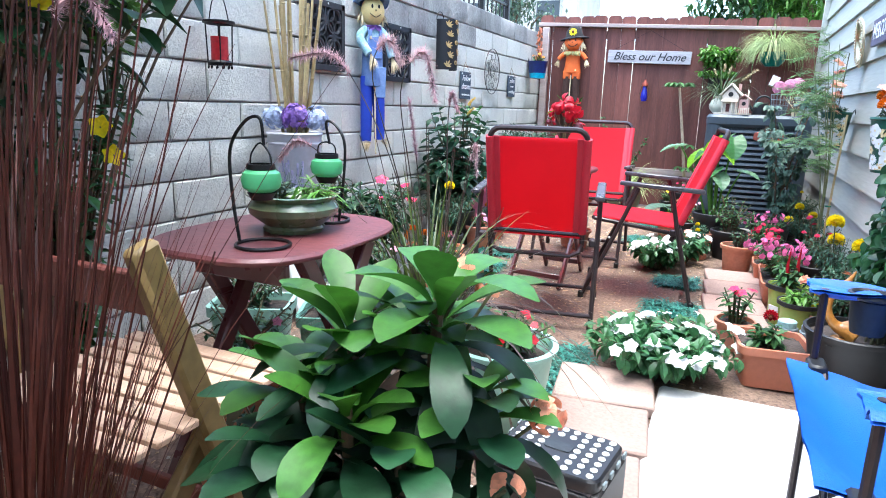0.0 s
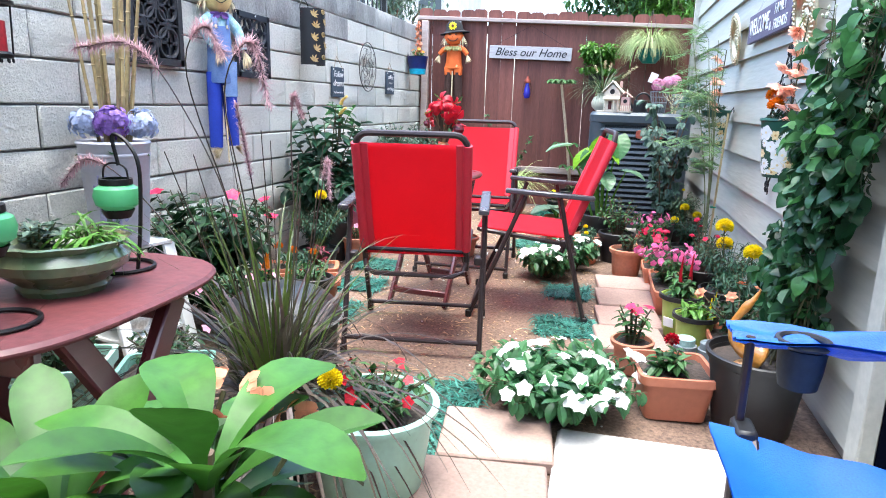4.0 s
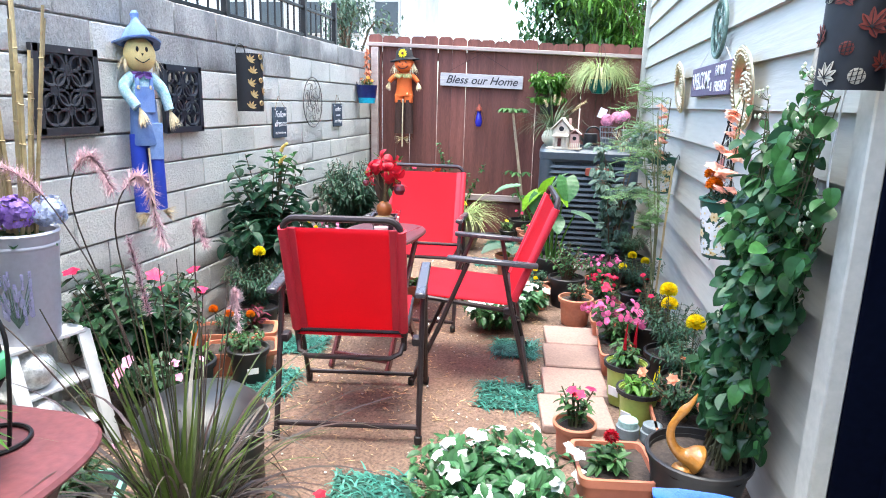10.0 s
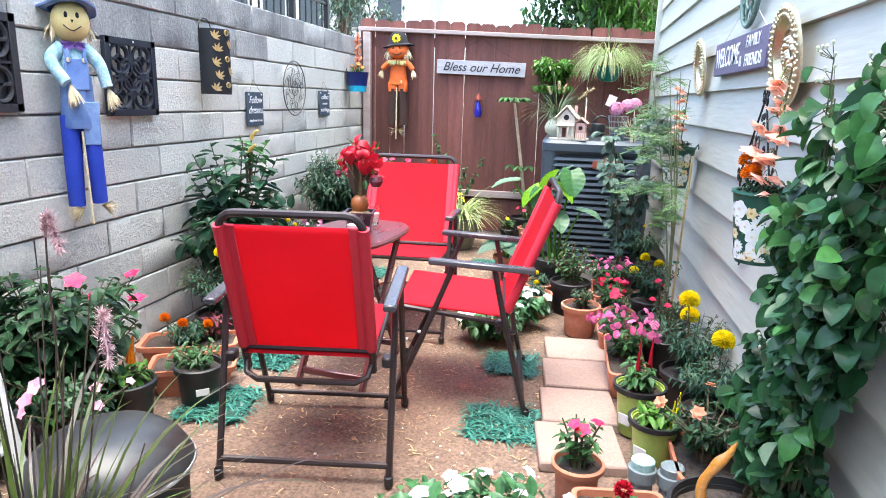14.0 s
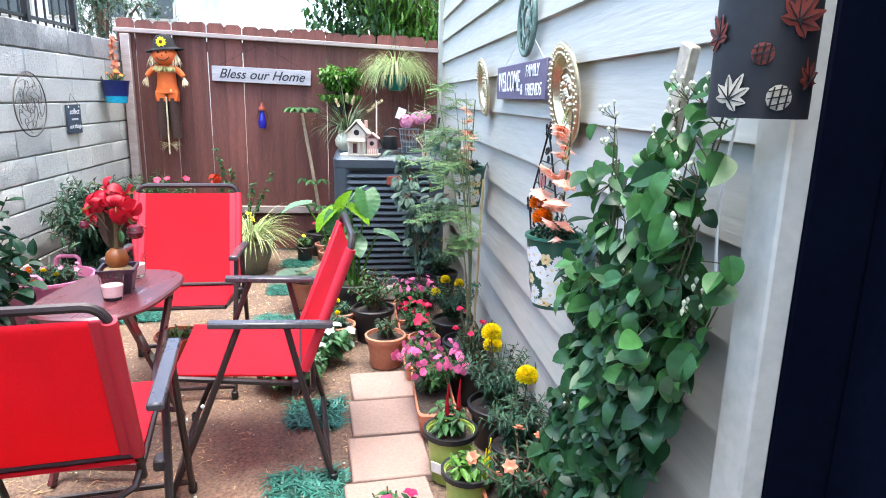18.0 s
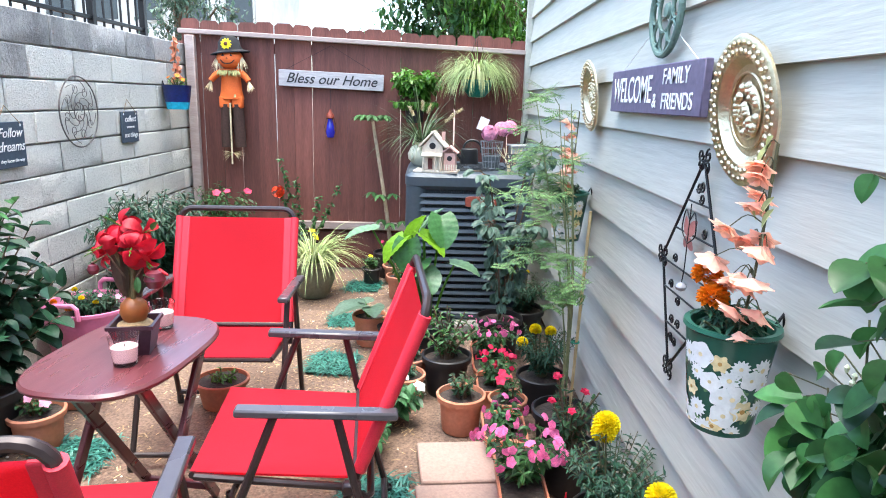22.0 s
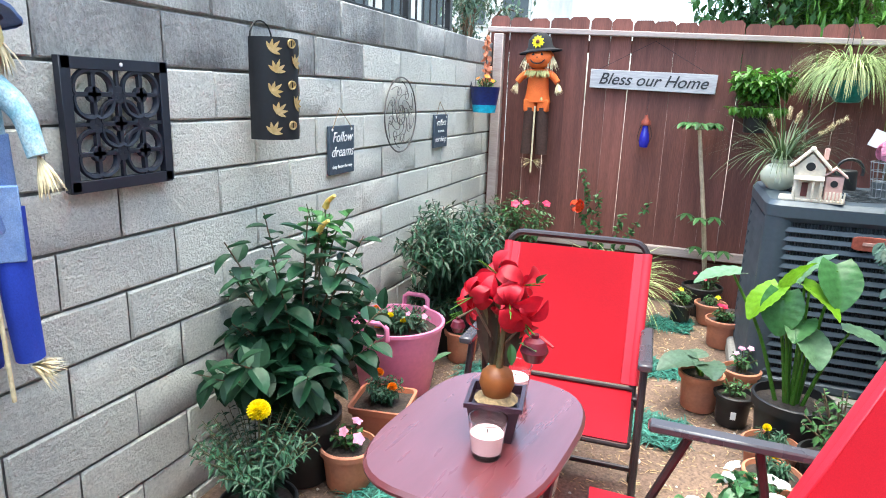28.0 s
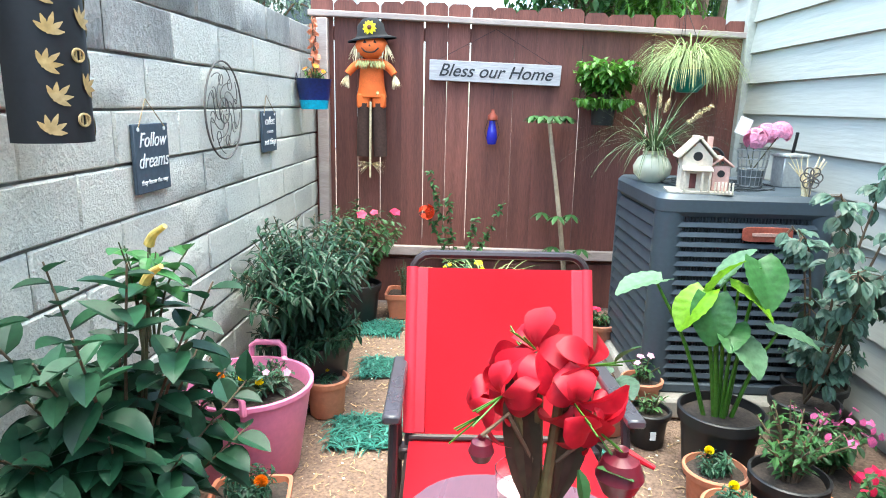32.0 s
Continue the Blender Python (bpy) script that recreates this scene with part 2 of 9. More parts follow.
    if thin:
        tr = N.new("ShaderNodeBsdfTranslucent")
        L.new(hsv.outputs[0], tr.inputs["Color"])
        mx = N.new("ShaderNodeMixShader")
        mx.inputs[0].default_value = thin
        L.new(bsdf.outputs[0], mx.inputs[1])
        L.new(tr.outputs[0], mx.inputs[2])
        L.new(mx.outputs[0], N["Material Output"].inputs["Surface"])
    return m


def leaf_mat(name, color, second, rough=0.45, thin=0.2, island=0.45):
    m = mat(name, color, rough, 0, 0.22, 5, 0.15, 60, second, 0.8, 0.0, island, thin)
    m.node_tree.nodes["Principled BSDF"].inputs["Specular IOR Level"].default_value = 0.35
    return m


def glass_mat(name, color=(1, 1, 1), rough=0.02):
    m = bpy.data.materials.new(name)
    m.use_nodes = True
    b = m.node_tree.nodes["Principled BSDF"]
    b.inputs["Base Color"].default_value = (*color, 1)
    b.inputs["Roughness"].default_value, b.inputs["Transmission Weight"].default_value, b.inputs["IOR"].default_value = rough, 1.0, 1.45
    return m


M_BLOCK = mat("grey concrete block", (0.66, 0.65, 0.585), 0.94, 0, 0.13, 3.0, 1.0, 130, (0.55, 0.54, 0.495), 0.8, 0.06, pits=0.85)
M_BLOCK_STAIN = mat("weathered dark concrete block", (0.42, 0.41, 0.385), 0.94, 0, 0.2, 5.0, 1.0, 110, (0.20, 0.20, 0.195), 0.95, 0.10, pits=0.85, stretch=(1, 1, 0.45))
M_MORTAR = mat("recessed mortar", (0.36, 0.35, 0.33), 0.95, 0, 0.2, 6, 0.5, 90)
M_SIDING = mat("painted grey-green lap siding", (0.425, 0.425, 0.380), 0.75, 0, 0.06, 2.0, 0.5, 60, (0.39, 0.39, 0.348), 0.6, 0.03, stretch=(1, 0.09, 1))
M_TRIM = mat("off-white painted trim", (0.44, 0.44, 0.39), 0.65, 0, 0.1, 5, 0.25, 40, (0.40, 0.40, 0.36), 0.5)
M_FENCE = mat("red-brown stained fence board", (0.168, 0.057, 0.043), 0.75, 0, 0.22, 2.5, 0.5, 40, (0.085, 0.030, 0.024), 0.8, 0.22, stretch=(6, 6, 0.5))
M_RAIL = mat("weathered grey-pink rail", (0.42, 0.34, 0.31), 0.8, 0, 0.15, 4, 0.3, 50, (0.28, 0.2, 0.18), 0.6, stretch=(0.6, 6, 6))
M_SOIL = mat("dry trodden soil with straw", (0.205, 0.135, 0.098), 0.97, 0, 0.45, 2.2, 1.0, 90, (0.125, 0.080, 0.058), 0.9, pits=0.6)
M_STRAW = mat("straw and wood chips", (0.42, 0.29, 0.16), 0.9, 0, 0.2, 5, 0.2, 60, (0.25, 0.16, 0.1), 0.8, 0, 0.5)
M_POTSOIL = mat("dark potting soil", (0.05, 0.036, 0.028), 0.98, 0, 0.5, 20, 1.0, 90, (0.025, 0.018, 0.014), 0.8)
M_CONCRETE = mat("pale concrete", (0.52, 0.51, 0.49), 0.85, 0, 0.08, 2.5, 0.3, 70, (0.5, 0.48, 0.45), 0.6)
M_PAVER = mat("pink concrete paver", (0.33, 0.225, 0.185), 0.9, 0, 0.12, 4, 0.4, 90, (0.25, 0.18, 0.15), 0.7, 0.12)
M_TERRA = mat("terracotta", (0.46, 0.175, 0.095), 0.8, 0, 0.1, 7, 0.25, 60, (0.36, 0.17, 0.12), 0.7, 0.15)
M_PLASTERRA = mat("terracotta coloured plastic", (0.48, 0.16, 0.085), 0.5, 0, 0.06, 6, 0.05, 60, (0.38, 0.15, 0.1), 0.5, 0.1)
M_BLACKPOT = mat("black nursery plastic", (0.010, 0.010, 0.012), 0.5, 0, 0.15, 6, 0.05, 60, (0.022, 0.021, 0.020), 0.7)
M_RED = mat("red mesh sling fabric", (0.74, 0.027, 0.054), 0.55, 0, 0.07, 3, 0.2, 400, (0.68, 0.022, 0.046), 0.8, 0.0, 0.0, 0.64)
M_RED.node_tree.nodes["Principled BSDF"].inputs["Specular IOR Level"].default_value = 0.25
M_REDHEM = mat("red fabric hem", (0.60, 0.017, 0.04), 0.6, 0, 0.1, 4, 0.2, 300, (0.52, 0.014, 0.032), 0.5)
M_FRAME = mat("dark brown painted steel", (0.030, 0.020, 0.022), 0.38, 0.3, 0.15, 6, 0.05, 60, (0.06, 0.045, 0.042), 0.5)
M_ARM = mat("grey-black armrest", (0.05, 0.045, 0.055), 0.28, 0, 0.1, 8, 0.05, 60, (0.07, 0.065, 0.07), 0.5)
M_TABLE = mat("dark cherry stained wood", (0.105, 0.026, 0.032), 0.30, 0, 0.08, 4, 0.06, 50, (0.085, 0.021, 0.026), 0.7, coat=0.5, stretch=(8, 1, 8))
M_IRON = mat("black wrought iron", (0.012, 0.012, 0.013), 0.45, 0.6, 0.2, 9, 0.1, 80, (0.03, 0.025, 0.022), 0.4)
M_WHITE = mat("white painted wood", (0.72, 0.73, 0.72), 0.55, 0, 0.06, 5, 0.12, 40, (0.6, 0.6, 0.58), 0.5)

# ---- the setting ----
YF = 10.5      # face of the back fence
XH = 2.68      # face of the house wall
WALL_TOP = 1.77

# soil: one sheet, gently uneven, out to the far distance
def ground_sheet():
    g = Mesh()
    xs = [-400, -60, -8, -2, 0] + [0.1 * i for i in range(1, 28)] + [3.5, 8, 60, 400]
    ys = [-400, -60, -6, 0, 2] + [2.5 + 0.12 * i for i in range(69)] + [11.5, 16, 60, 400]
    for y in ys:
        for x in xs:
            z = 0
            if 0 < x < 2.7 and 2 < y < 10.7:
                z = 0.012 * noise.noise((x * 2.5, y * 2.5, 0)) + 0.006 * noise.noise((x * 9, y * 9, 3))
            g.v.append((x, y, z - 0.006))
    n = len(xs)
    g.f = [(j * n + i, j * n + i + 1, (j + 1) * n + i + 1, (j + 1) * n + i) for j in range(len(ys) - 1) for i in range(n - 1)]
    return part("ground", g, M_SOIL, kind="structure", label="trodden brown soil strewn with straw and wood chips")


ground = ground_sheet()

# block wall: recessed mortar core, blocks on it, thin cap line
wall_block = part("wall_block", Mesh().box(-0.115, 6.2, WALL_TOP / 2 - 0.15, 0.19, 9.6, WALL_TOP + 0.29, 0.002), M_MORTAR, kind="structure", label="grey concrete block garden wall, stained dark along its top courses")
COURSES = [1.77, 1.607, 1.445, 1.288, 1.128, 0.970, 0.814, 0.658, 0.502, 0.346, 0.190, 0.034, -0.122]

# back fence
FTILT = -0.035
wall_fence = part("wall_fence", Mesh().box(1.34, YF + 0.06, 1.75, 2.9, 0.06, 0.08, 0.004).box(1.34, YF + 0.06, 0.4, 2.9, 0.06, 0.08, 0.004).box(1.34, YF + 0.06, 0.9, 0.09, 0.06, 1.8, 0.004), M_FENCE, kind="structure", label="red-brown stained dog-ear board fence with a grey rail")

# house wall core
wall_house = part("wall_house", Mesh().box(XH + 0.13, 8.3, 1.7, 0.2, 5.4, 3.6, 0.003), M_SIDING, kind="structure", label="house wall in grey-green painted lap siding")

# closures: house wall past the doorway, and an added wall behind the camera
part("wall_house_near", Mesh().box(XH + 0.13, 2.2, 1.7, 0.2, 4.6, 3.6, 0.003), M_SIDING, kind="structure", label="house wall in grey-green painted siding beside the doorway")
# unseen wall, its height set to hold back sky light from behind
part("wall_back", Mesh().box(1.3, 1.3, 1.6, 4.4, 0.2, 3.3, 0.01), M_SIDING, kind="structure", label="unseen plain wall added to close the near end and block sky light")

slab = part("pavement", Mesh().box(2.27, 4.75, 0.0, 0.82, 1.9, 0.05, 0.012), M_CONCRETE, kind="structure", label="pale worn concrete slab at the doorway")

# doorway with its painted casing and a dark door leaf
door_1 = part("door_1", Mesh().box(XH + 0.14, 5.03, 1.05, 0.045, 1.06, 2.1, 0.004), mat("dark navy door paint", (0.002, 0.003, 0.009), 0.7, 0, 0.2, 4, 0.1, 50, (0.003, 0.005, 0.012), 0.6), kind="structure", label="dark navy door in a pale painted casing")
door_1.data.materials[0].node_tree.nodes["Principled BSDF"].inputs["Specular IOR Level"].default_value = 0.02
part("casing", Mesh().box(XH - 0.012, 5.608, 1.1, 0.045, 0.088, 2.3, 0.005), M_TRIM, door_1)
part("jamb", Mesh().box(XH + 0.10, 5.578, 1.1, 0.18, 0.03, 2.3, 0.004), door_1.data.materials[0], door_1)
part("threshold", Mesh().box(XH - 0.01, 4.98, 0.03, 0.1, 1.14, 0.06, 0.01), M_TRIM, door_1)
part("trim", Mesh().box(XH - 0.01, YF - 0.03, 1.8, 0.05, 0.06, 3.6, 0.004), M_TRIM, kind="structure", label="pale painted corner board")

# ---- red folding chairs and the folding table ----
def folding_chair(m, W):
    """Faces -y in its own axes; seat edge at y -0.24, back at y 0.24."""
    ch = thing("folding_chair", m, "red mesh sling folding chair with dark brown steel frame", "chair", "chairs round the table")
    SH, TOP, LEG = 0.40, 0.90, 0.278
    back_low, back_top = Vector((0, 0.18, SH + 0.03)), Vector((0, 0.36, TOP))
    # back frame: two posts with a rounded top bar
    g = Mesh()
    r = 0.05
    pts = [(-W, 0.15, SH - 0.06), (-W, back_top.y - 0.012, TOP - r)]
    up = (back_top - back_low).normalized()
    for a in (0, 22, 45, 68, 90):
        pts.append((-W + r * (1 - math.cos(radians(a))), back_top.y - 0.012 + 0.012 * math.sin(radians(a)), TOP - r + r * math.sin(radians(a))))
    pts += [(-x, y, z) for x, y, z in pts[::-1]]
    part("back_frame", g.tube(pts, 0.0125, 8), M_FRAME, ch)
    # sling back, slightly slack, with darker hems wrapped round the posts
    g = Mesh()
    nx, ny = 8, 8
    for side in (0, 0.006):
        n0 = len(g.v)
        for j in range(ny + 1):
            for i in range(nx + 1):
                u, w = i / nx * 2 - 1, j / ny
                p = back_low.lerp(back_top, w * 0.92)
                sag = 0.012 * (1 - u * u) * math.sin(math.pi * w)
                g.v.append((u * (W - 0.006), p.y + sag + side - 0.003, p.z))
        for j in range(ny):
            for i in range(nx):
                q = (n0 + j * (nx + 1) + i, n0 + j * (nx + 1) + i + 1, n0 + (j + 1) * (nx + 1) + i + 1, n0 + (j + 1) * (nx + 1) + i)
                g.f.append(q if side == 0 else q[::-1])
    backrest = part("backrest", g, M_RED, ch)
    for s in (-1, 1):
        g = Mesh()
        a, b = back_low, back_low.lerp(back_top, 0.92)
        d = (b - a)
        rot = d.to_track_quat("Z", "Y").to_matrix().to_4x4()
        c = (a + b) / 2
        g.box(s * (W - 0.022), c.y + 0.001, c.z, 0.044, 0.012, d.length, 0.005, rot)
        g.tube([(s * W, a.y + 0.005, a.z), (s * W, b.y + 0.006, b.z)], 0.0185, 10)
        part("hem", g, M_REDHEM, backrest, "darker folded red hem")
    # seat sling
    g = Mesh()
    for side in (0, -0.006):
        n0 = len(g.v)
        for j in range(ny + 1):
            for i in range(nx + 1):
                u, w = i / nx * 2 - 1, j / ny
                g.v.append((u * W, -0.25 + 0.44 * w, SH + 0.045 - 0.035 * w + side - 0.014 * (1 - u * u) * math.sin(math.pi * w)))
        for j in range(ny):
            for i in range(nx):
                q = (n0 + j * (nx + 1) + i, n0 + j * (nx + 1) + i + 1, n0 + (j + 1) * (nx + 1) + i + 1, n0 + (j + 1) * (nx + 1) + i)
                g.f.append(q if side == 0 else q[::-1])
    part("seat", g, M_RED, ch)
    part("seat_frame", Mesh().tube([(-W, -0.24, SH + 0.03), (-W, 0.16, SH - 0.02), (-W + 0.012, 0.2, SH - 0.06), (-W + 0.05, 0.215, SH - 0.075), (W - 0.05, 0.215, SH - 0.075), (W - 0.012, 0.2, SH - 0.06), (W, 0.16, SH - 0.02), (W, -0.24, SH + 0.03)], 0.011, 8), M_FRAME, ch)
    part("seat_bar", Mesh().tube([(-W, -0.245, SH + 0.032), (W, -0.245, SH + 0.032)], 0.010, 8), M_FRAME, ch)
    part("back_bar", Mesh().tube([(-W, 0.175, SH + 0.02), (W, 0.175, SH + 0.02)], 0.009, 8), M_FRAME, ch)
    for s in (-1, 1):
        x = s * LEG
        # armrest, front leg up to it, rear leg crossing
        g = Mesh().box(x, 0.08, 0.615, 0.042, 0.41, 0.022, 0.008, Matrix.Rotation(radians(-3), 4, "X"))
        arm = part("armrest", g, M_ARM, ch, "grey-black flat armrest")
        part("front_leg", Mesh().tube([(x, -0.03, 0.605), (x, -0.15, 0.30), (x, -0.275, 0.012)], 0.0115, 8), M_FRAME, ch)
        part("rear_leg", Mesh().tube([(x + s * 0.002, 0.13, 0.60), (x + s * 0.002, 0.17, 0.42), (x + s * 0.002, 0.275, 0.012)], 0.0115, 8), M_FRAME, ch)
        part("rear_foot", Mesh().lathe([(0, 0), (0.015, 0), (0.016, 0.03), (0.012, 0.034)], 10, (x + s * 0.002, 0.278, 0)), M_BLACKPOT, ch)
        part("front_foot", Mesh().lathe([(0, 0), (0.015, 0), (0.016, 0.03), (0.012, 0.034)], 10, (x, -0.278, 0)), M_BLACKPOT, ch)
        part("bolt", Mesh().lathe([(0, 0.006), (0.006, 0.004), (0.007, 0)], 8, (x + s * 0.012, -0.155, 0.34), Matrix.Rotation(s * math.pi / 2, 4, "Y")), M_WHITE, ch)
        part("bracket", Mesh().box(x - s * 0.018, 0.165, 0.385, 0.034, 0.05, 0.035, 0.006), M_FRAME, ch)
    part("rear_stretcher", Mesh().tube([(-LEG, 0.262, 0.06), (LEG, 0.262, 0.06)], 0.0115, 8), M_FRAME, ch)
    part("front_stretcher", Mesh().tube([(-LEG, -0.262, 0.05), (LEG, -0.262, 0.05)], 0.0105, 8), M_FRAME, ch)
    return ch


folding_chair(pose(1.183, 6.455, 0, 0, 0, 189), 0.21)
CHAIR = folding_chair(pose(1.125, 7.765, 0, 0, 0, 3), 0.25)
copy_thing(CHAIR, pose(1.598, 7.05, 0, 0, 0, -84))


def rounded_top(sx, sy, power=2.6, n=40):
    out = []
    for i in range(n):
        a = 2 * math.pi * i / n
        c, s = math.cos(a), math.sin(a)
        out.append((sx * abs(c) ** (2 / power) * (1 if c > 0 else -1), sy * abs(s) ** (2 / power) * (1 if s > 0 else -1)))
    return out


def slab_mesh(outline, z0, z1, edge=0.008):
    """A thick plate of an outline with a rounded rim."""
    g = Mesh()
    n = len(outline)
    rows = []
    for k, (inset, z) in enumerate(((edge, z0), (0, z0 + edge), (0, z1 - edge), (edge, z1))):
        rows.append(len(g.v))
        for x, y in outline:
            r = math.hypot(x, y)
            g.v.append((x * (1 - inset / r), y * (1 - inset / r), z))
    for a, b in zip(rows, rows[1:]):
        for i in range(n):
            j = (i + 1) % n
            g.f.append((a + i, a + j, b + j, b + i))
    g.f.append(tuple(range(n))[::-1])
    g.f.append(tuple(rows[-1] + i for i in range(n)))
    return g


def folding_table(m):
    tb = thing("folding_table", m, "dark cherry wooden folding table with crossed legs", "table")
    part("tabletop", slab_mesh(rounded_top(0.208, 0.312, 3.0), 0.628, 0.65, 0.008), M_TABLE, tb)
    for s in (-1, 1):
        for k, (a, b) in enumerate((((s * 0.15, -0.26, 0.0), (s * 0.15, 0.16, 0.628)), ((s * 0.115, 0.26, 0.0), (s * 0.115, -0.16, 0.628)))):
            a, b = Vector(a), Vector(b)
            rot = (b - a).to_track_quat("Z", "X").to_matrix().to_4x4()
            part("leg", Mesh().box(*((a + b) / 2), 0.036, 0.02, (b - a).length, 0.004, rot), M_TABLE, tb)
    part("stretcher", Mesh().box(0, -0.22, 0.06, 0.3, 0.02, 0.03, 0.004), M_TABLE, tb)
    part("stretcher", Mesh().box(0, 0.22, 0.06, 0.23, 0.02, 0.03, 0.004), M_TABLE, tb)
    return tb


folding_table(pose(1.09, 7.085, 0, 0, 0, -6))

# ---- plants ----
L_DARK = leaf_mat("deep green leaf", (0.016, 0.054, 0.019), (0.034, 0.090, 0.030))
L_MID = leaf_mat("green leaf", (0.032, 0.096, 0.027), (0.058, 0.142, 0.038))
L_BLUE = leaf_mat("blue-green leaf", (0.022, 0.070, 0.038), (0.042, 0.108, 0.054))
L_LIGHT = leaf_mat("bright green leaf", (0.078, 0.203, 0.023), (0.125, 0.265, 0.047), 0.38, 0.3, 0.25)
L_GREY = leaf_mat("grey-green leaf", (0.066, 0.113, 0.073), (0.106, 0.159, 0.106))
L_CREAM = leaf_mat("cream and green striped blade", (0.42, 0.46, 0.22), (0.16, 0.30, 0.08), 0.5, 0.3)
L_MAT = leaf_mat("teal plastic turf blade", (0.035, 0.16, 0.125), (0.075, 0.24, 0.185), 0.4, 0.15)
L_PURPLE = leaf_mat("purple-brown grass blade", (0.072, 0.046, 0.044), (0.065, 0.08, 0.04), 0.40, 0.15)
L_REDGRASS = leaf_mat("dark red-brown grass stalk", (0.075, 0.017, 0.011), (0.035, 0.009, 0.008), 0.55, 0.15)
L_STEM = mat("green-brown stem", (0.07, 0.075, 0.03), 0.7, 0, 0.2, 10, 0.2, 60, (0.10, 0.07, 0.04), 0.7)
L_BARK = mat("brown woody stem", (0.13, 0.085, 0.05), 0.85, 0, 0.25, 12, 0.4, 60, (0.07, 0.05, 0.035), 0.8)
F_WHITE = leaf_mat("white petal", (0.80, 0.80, 0.80), (0.72, 0.74, 0.72), 0.5, 0.3, 0.06)
F_YELLOW = leaf_mat("lemon yellow petal", (0.86, 0.72, 0.015), (0.80, 0.62, 0.0), 0.5, 0.25, 0.12)
F_ORANGE = leaf_mat("orange petal", (0.75, 0.24, 0.008), (0.6, 0.10, 0.005), 0.5, 0.25, 0.2)
F_PINK = leaf_mat("magenta pink petal", (0.78, 0.20, 0.42), (0.66, 0.09, 0.28), 0.5, 0.3, 0.2)
F_PALEPINK = leaf_mat("pale pink petal", (0.76, 0.36, 0.50), (0.70, 0.22, 0.38), 0.5, 0.3, 0.15)
F_RED = leaf_mat("crimson petal", (0.46, 0.006, 0.022), (0.26, 0.003, 0.012), 0.45, 0.2, 0.25)
F_HOT = leaf_mat("hot pink red petal", (0.68, 0.02, 0.09), (0.5, 0.01, 0.05), 0.5, 0.2, 0.2)
F_PEACH = leaf_mat("peach petal", (0.74, 0.33, 0.20), (0.68, 0.22, 0.12), 0.55, 0.3, 0.2)
F_LILAC = leaf_mat("lilac petal", (0.28, 0.15, 0.52), (0.40, 0.28, 0.62), 0.6, 0.25, 0.25)
F_SKY = leaf_mat("pale blue petal", (0.42, 0.50, 0.70), (0.55, 0.60, 0.76), 0.6, 0.25, 0.2)
F_PLUME = leaf_mat("dusty pink plume", (0.58, 0.40, 0.42), (0.46, 0.27, 0.30), 0.8, 0.4, 0.25)


def ball_dir(r, up=0.0):
    z = r.uniform(-1 + up, 1)
    a = r.uniform(0, 2 * math.pi)
    s = math.sqrt(max(0, 1 - z * z))
    return Vector((s * math.cos(a), s * math.sin(a), z))


def stems_and_leaves(parent, seed, base, stems, height, spread, per, L, W, leaf, bark=None, shape=0, bend=0.5, lean=0.0, start=0.15, thick=0.006, whorl=False, curve=0.25, steps=3, flowers=None, squash=(1, 1)):
    """Upright or spreading stems with leaves set round them. flowers: (count, function(mesh, tip, way)), material."""
    r = random.Random(seed)
    gs, gl = Mesh(), Mesh()
    tips = []
    bx, by, bz = base
    for k in range(stems):
        a = 2 * math.pi * (k + r.random() * 0.7) / stems
        out = spread * (0.25 + 0.75 * math.sqrt(r.random()))
        h = height * r.uniform(0.7, 1.05) * (1 - 0.25 * out / max(spread, 1e-3))
        d = Vector((math.cos(a) * squash[0], math.sin(a) * squash[1], 0))
        p0 = Vector((bx + d.x * 0.02, by + d.y * 0.02, bz))
        p2 = Vector((bx + d.x * out, by + d.y * out, bz + h))
        p1 = (p0 + p2) / 2 + Vector((0, 0, h * curve * 0.3)) + d * (-out * 0.15)
        line = smooth_line([p0, p1, p2], 4)
        gs.tube(line, thick, 5, thick * 0.4)
        n = len(line)
        for i in range(per):
            s = start + (1 - start) * (i + r.random() * 0.5) / per
            f = min(s, 0.999) * (n - 1)
            q = line[int(f)].lerp(line[min(int(f) + 1, n - 1)], f - int(f))
            along = (line[min(int(f) + 1, n - 1)] - line[int(f)]).normalized()
            b = i * 2.4 + r.uniform(-0.4, 0.4)
            side = along.orthogonal().normalized()
            side = side * math.cos(b) + along.cross(side) * math.sin(b)
            way = side + along * r.uniform(0.1, 0.7) + Vector((0, 0, -lean))
            k2 = r.uniform(0.65, 1.1) * (1 - 0.35 * max(0, s - 0.75) / 0.25)
            gl.leaf(q, way, Vector((0, 0, 1)) + side * 0.2, L * k2, W * k2, bend * r.uniform(0.4, 1.3), 0.22, shape, steps)
        tips.append((line[-1], (line[-1] - line[-2]).normalized()))
    part("branchwork", gs, bark or L_STEM, parent, kind="stuff")
    part("foliage", gl, leaf, parent, kind="stuff")
    if flowers:
        count, make, m = flowers
        r.shuffle(tips)
        for q, w in tips[:count]:
            for gf in make(q, w, r):
                part("flower", gf, m, parent)


def bloom(radius, petals=5, cup=0.35, layers=1, up=0.5, rise=0.01):
    def make(q, w, r):
        return [Mesh().flower(q + Vector((r.uniform(-0.01, 0.01), r.uniform(-0.01, 0.01), rise)), w + Vector((r.uniform(-0.5, 0.5), r.uniform(-1.2, -0.1), up)), radius * r.uniform(0.8, 1.1), petals, cup, layers, 0.8)]
    return make


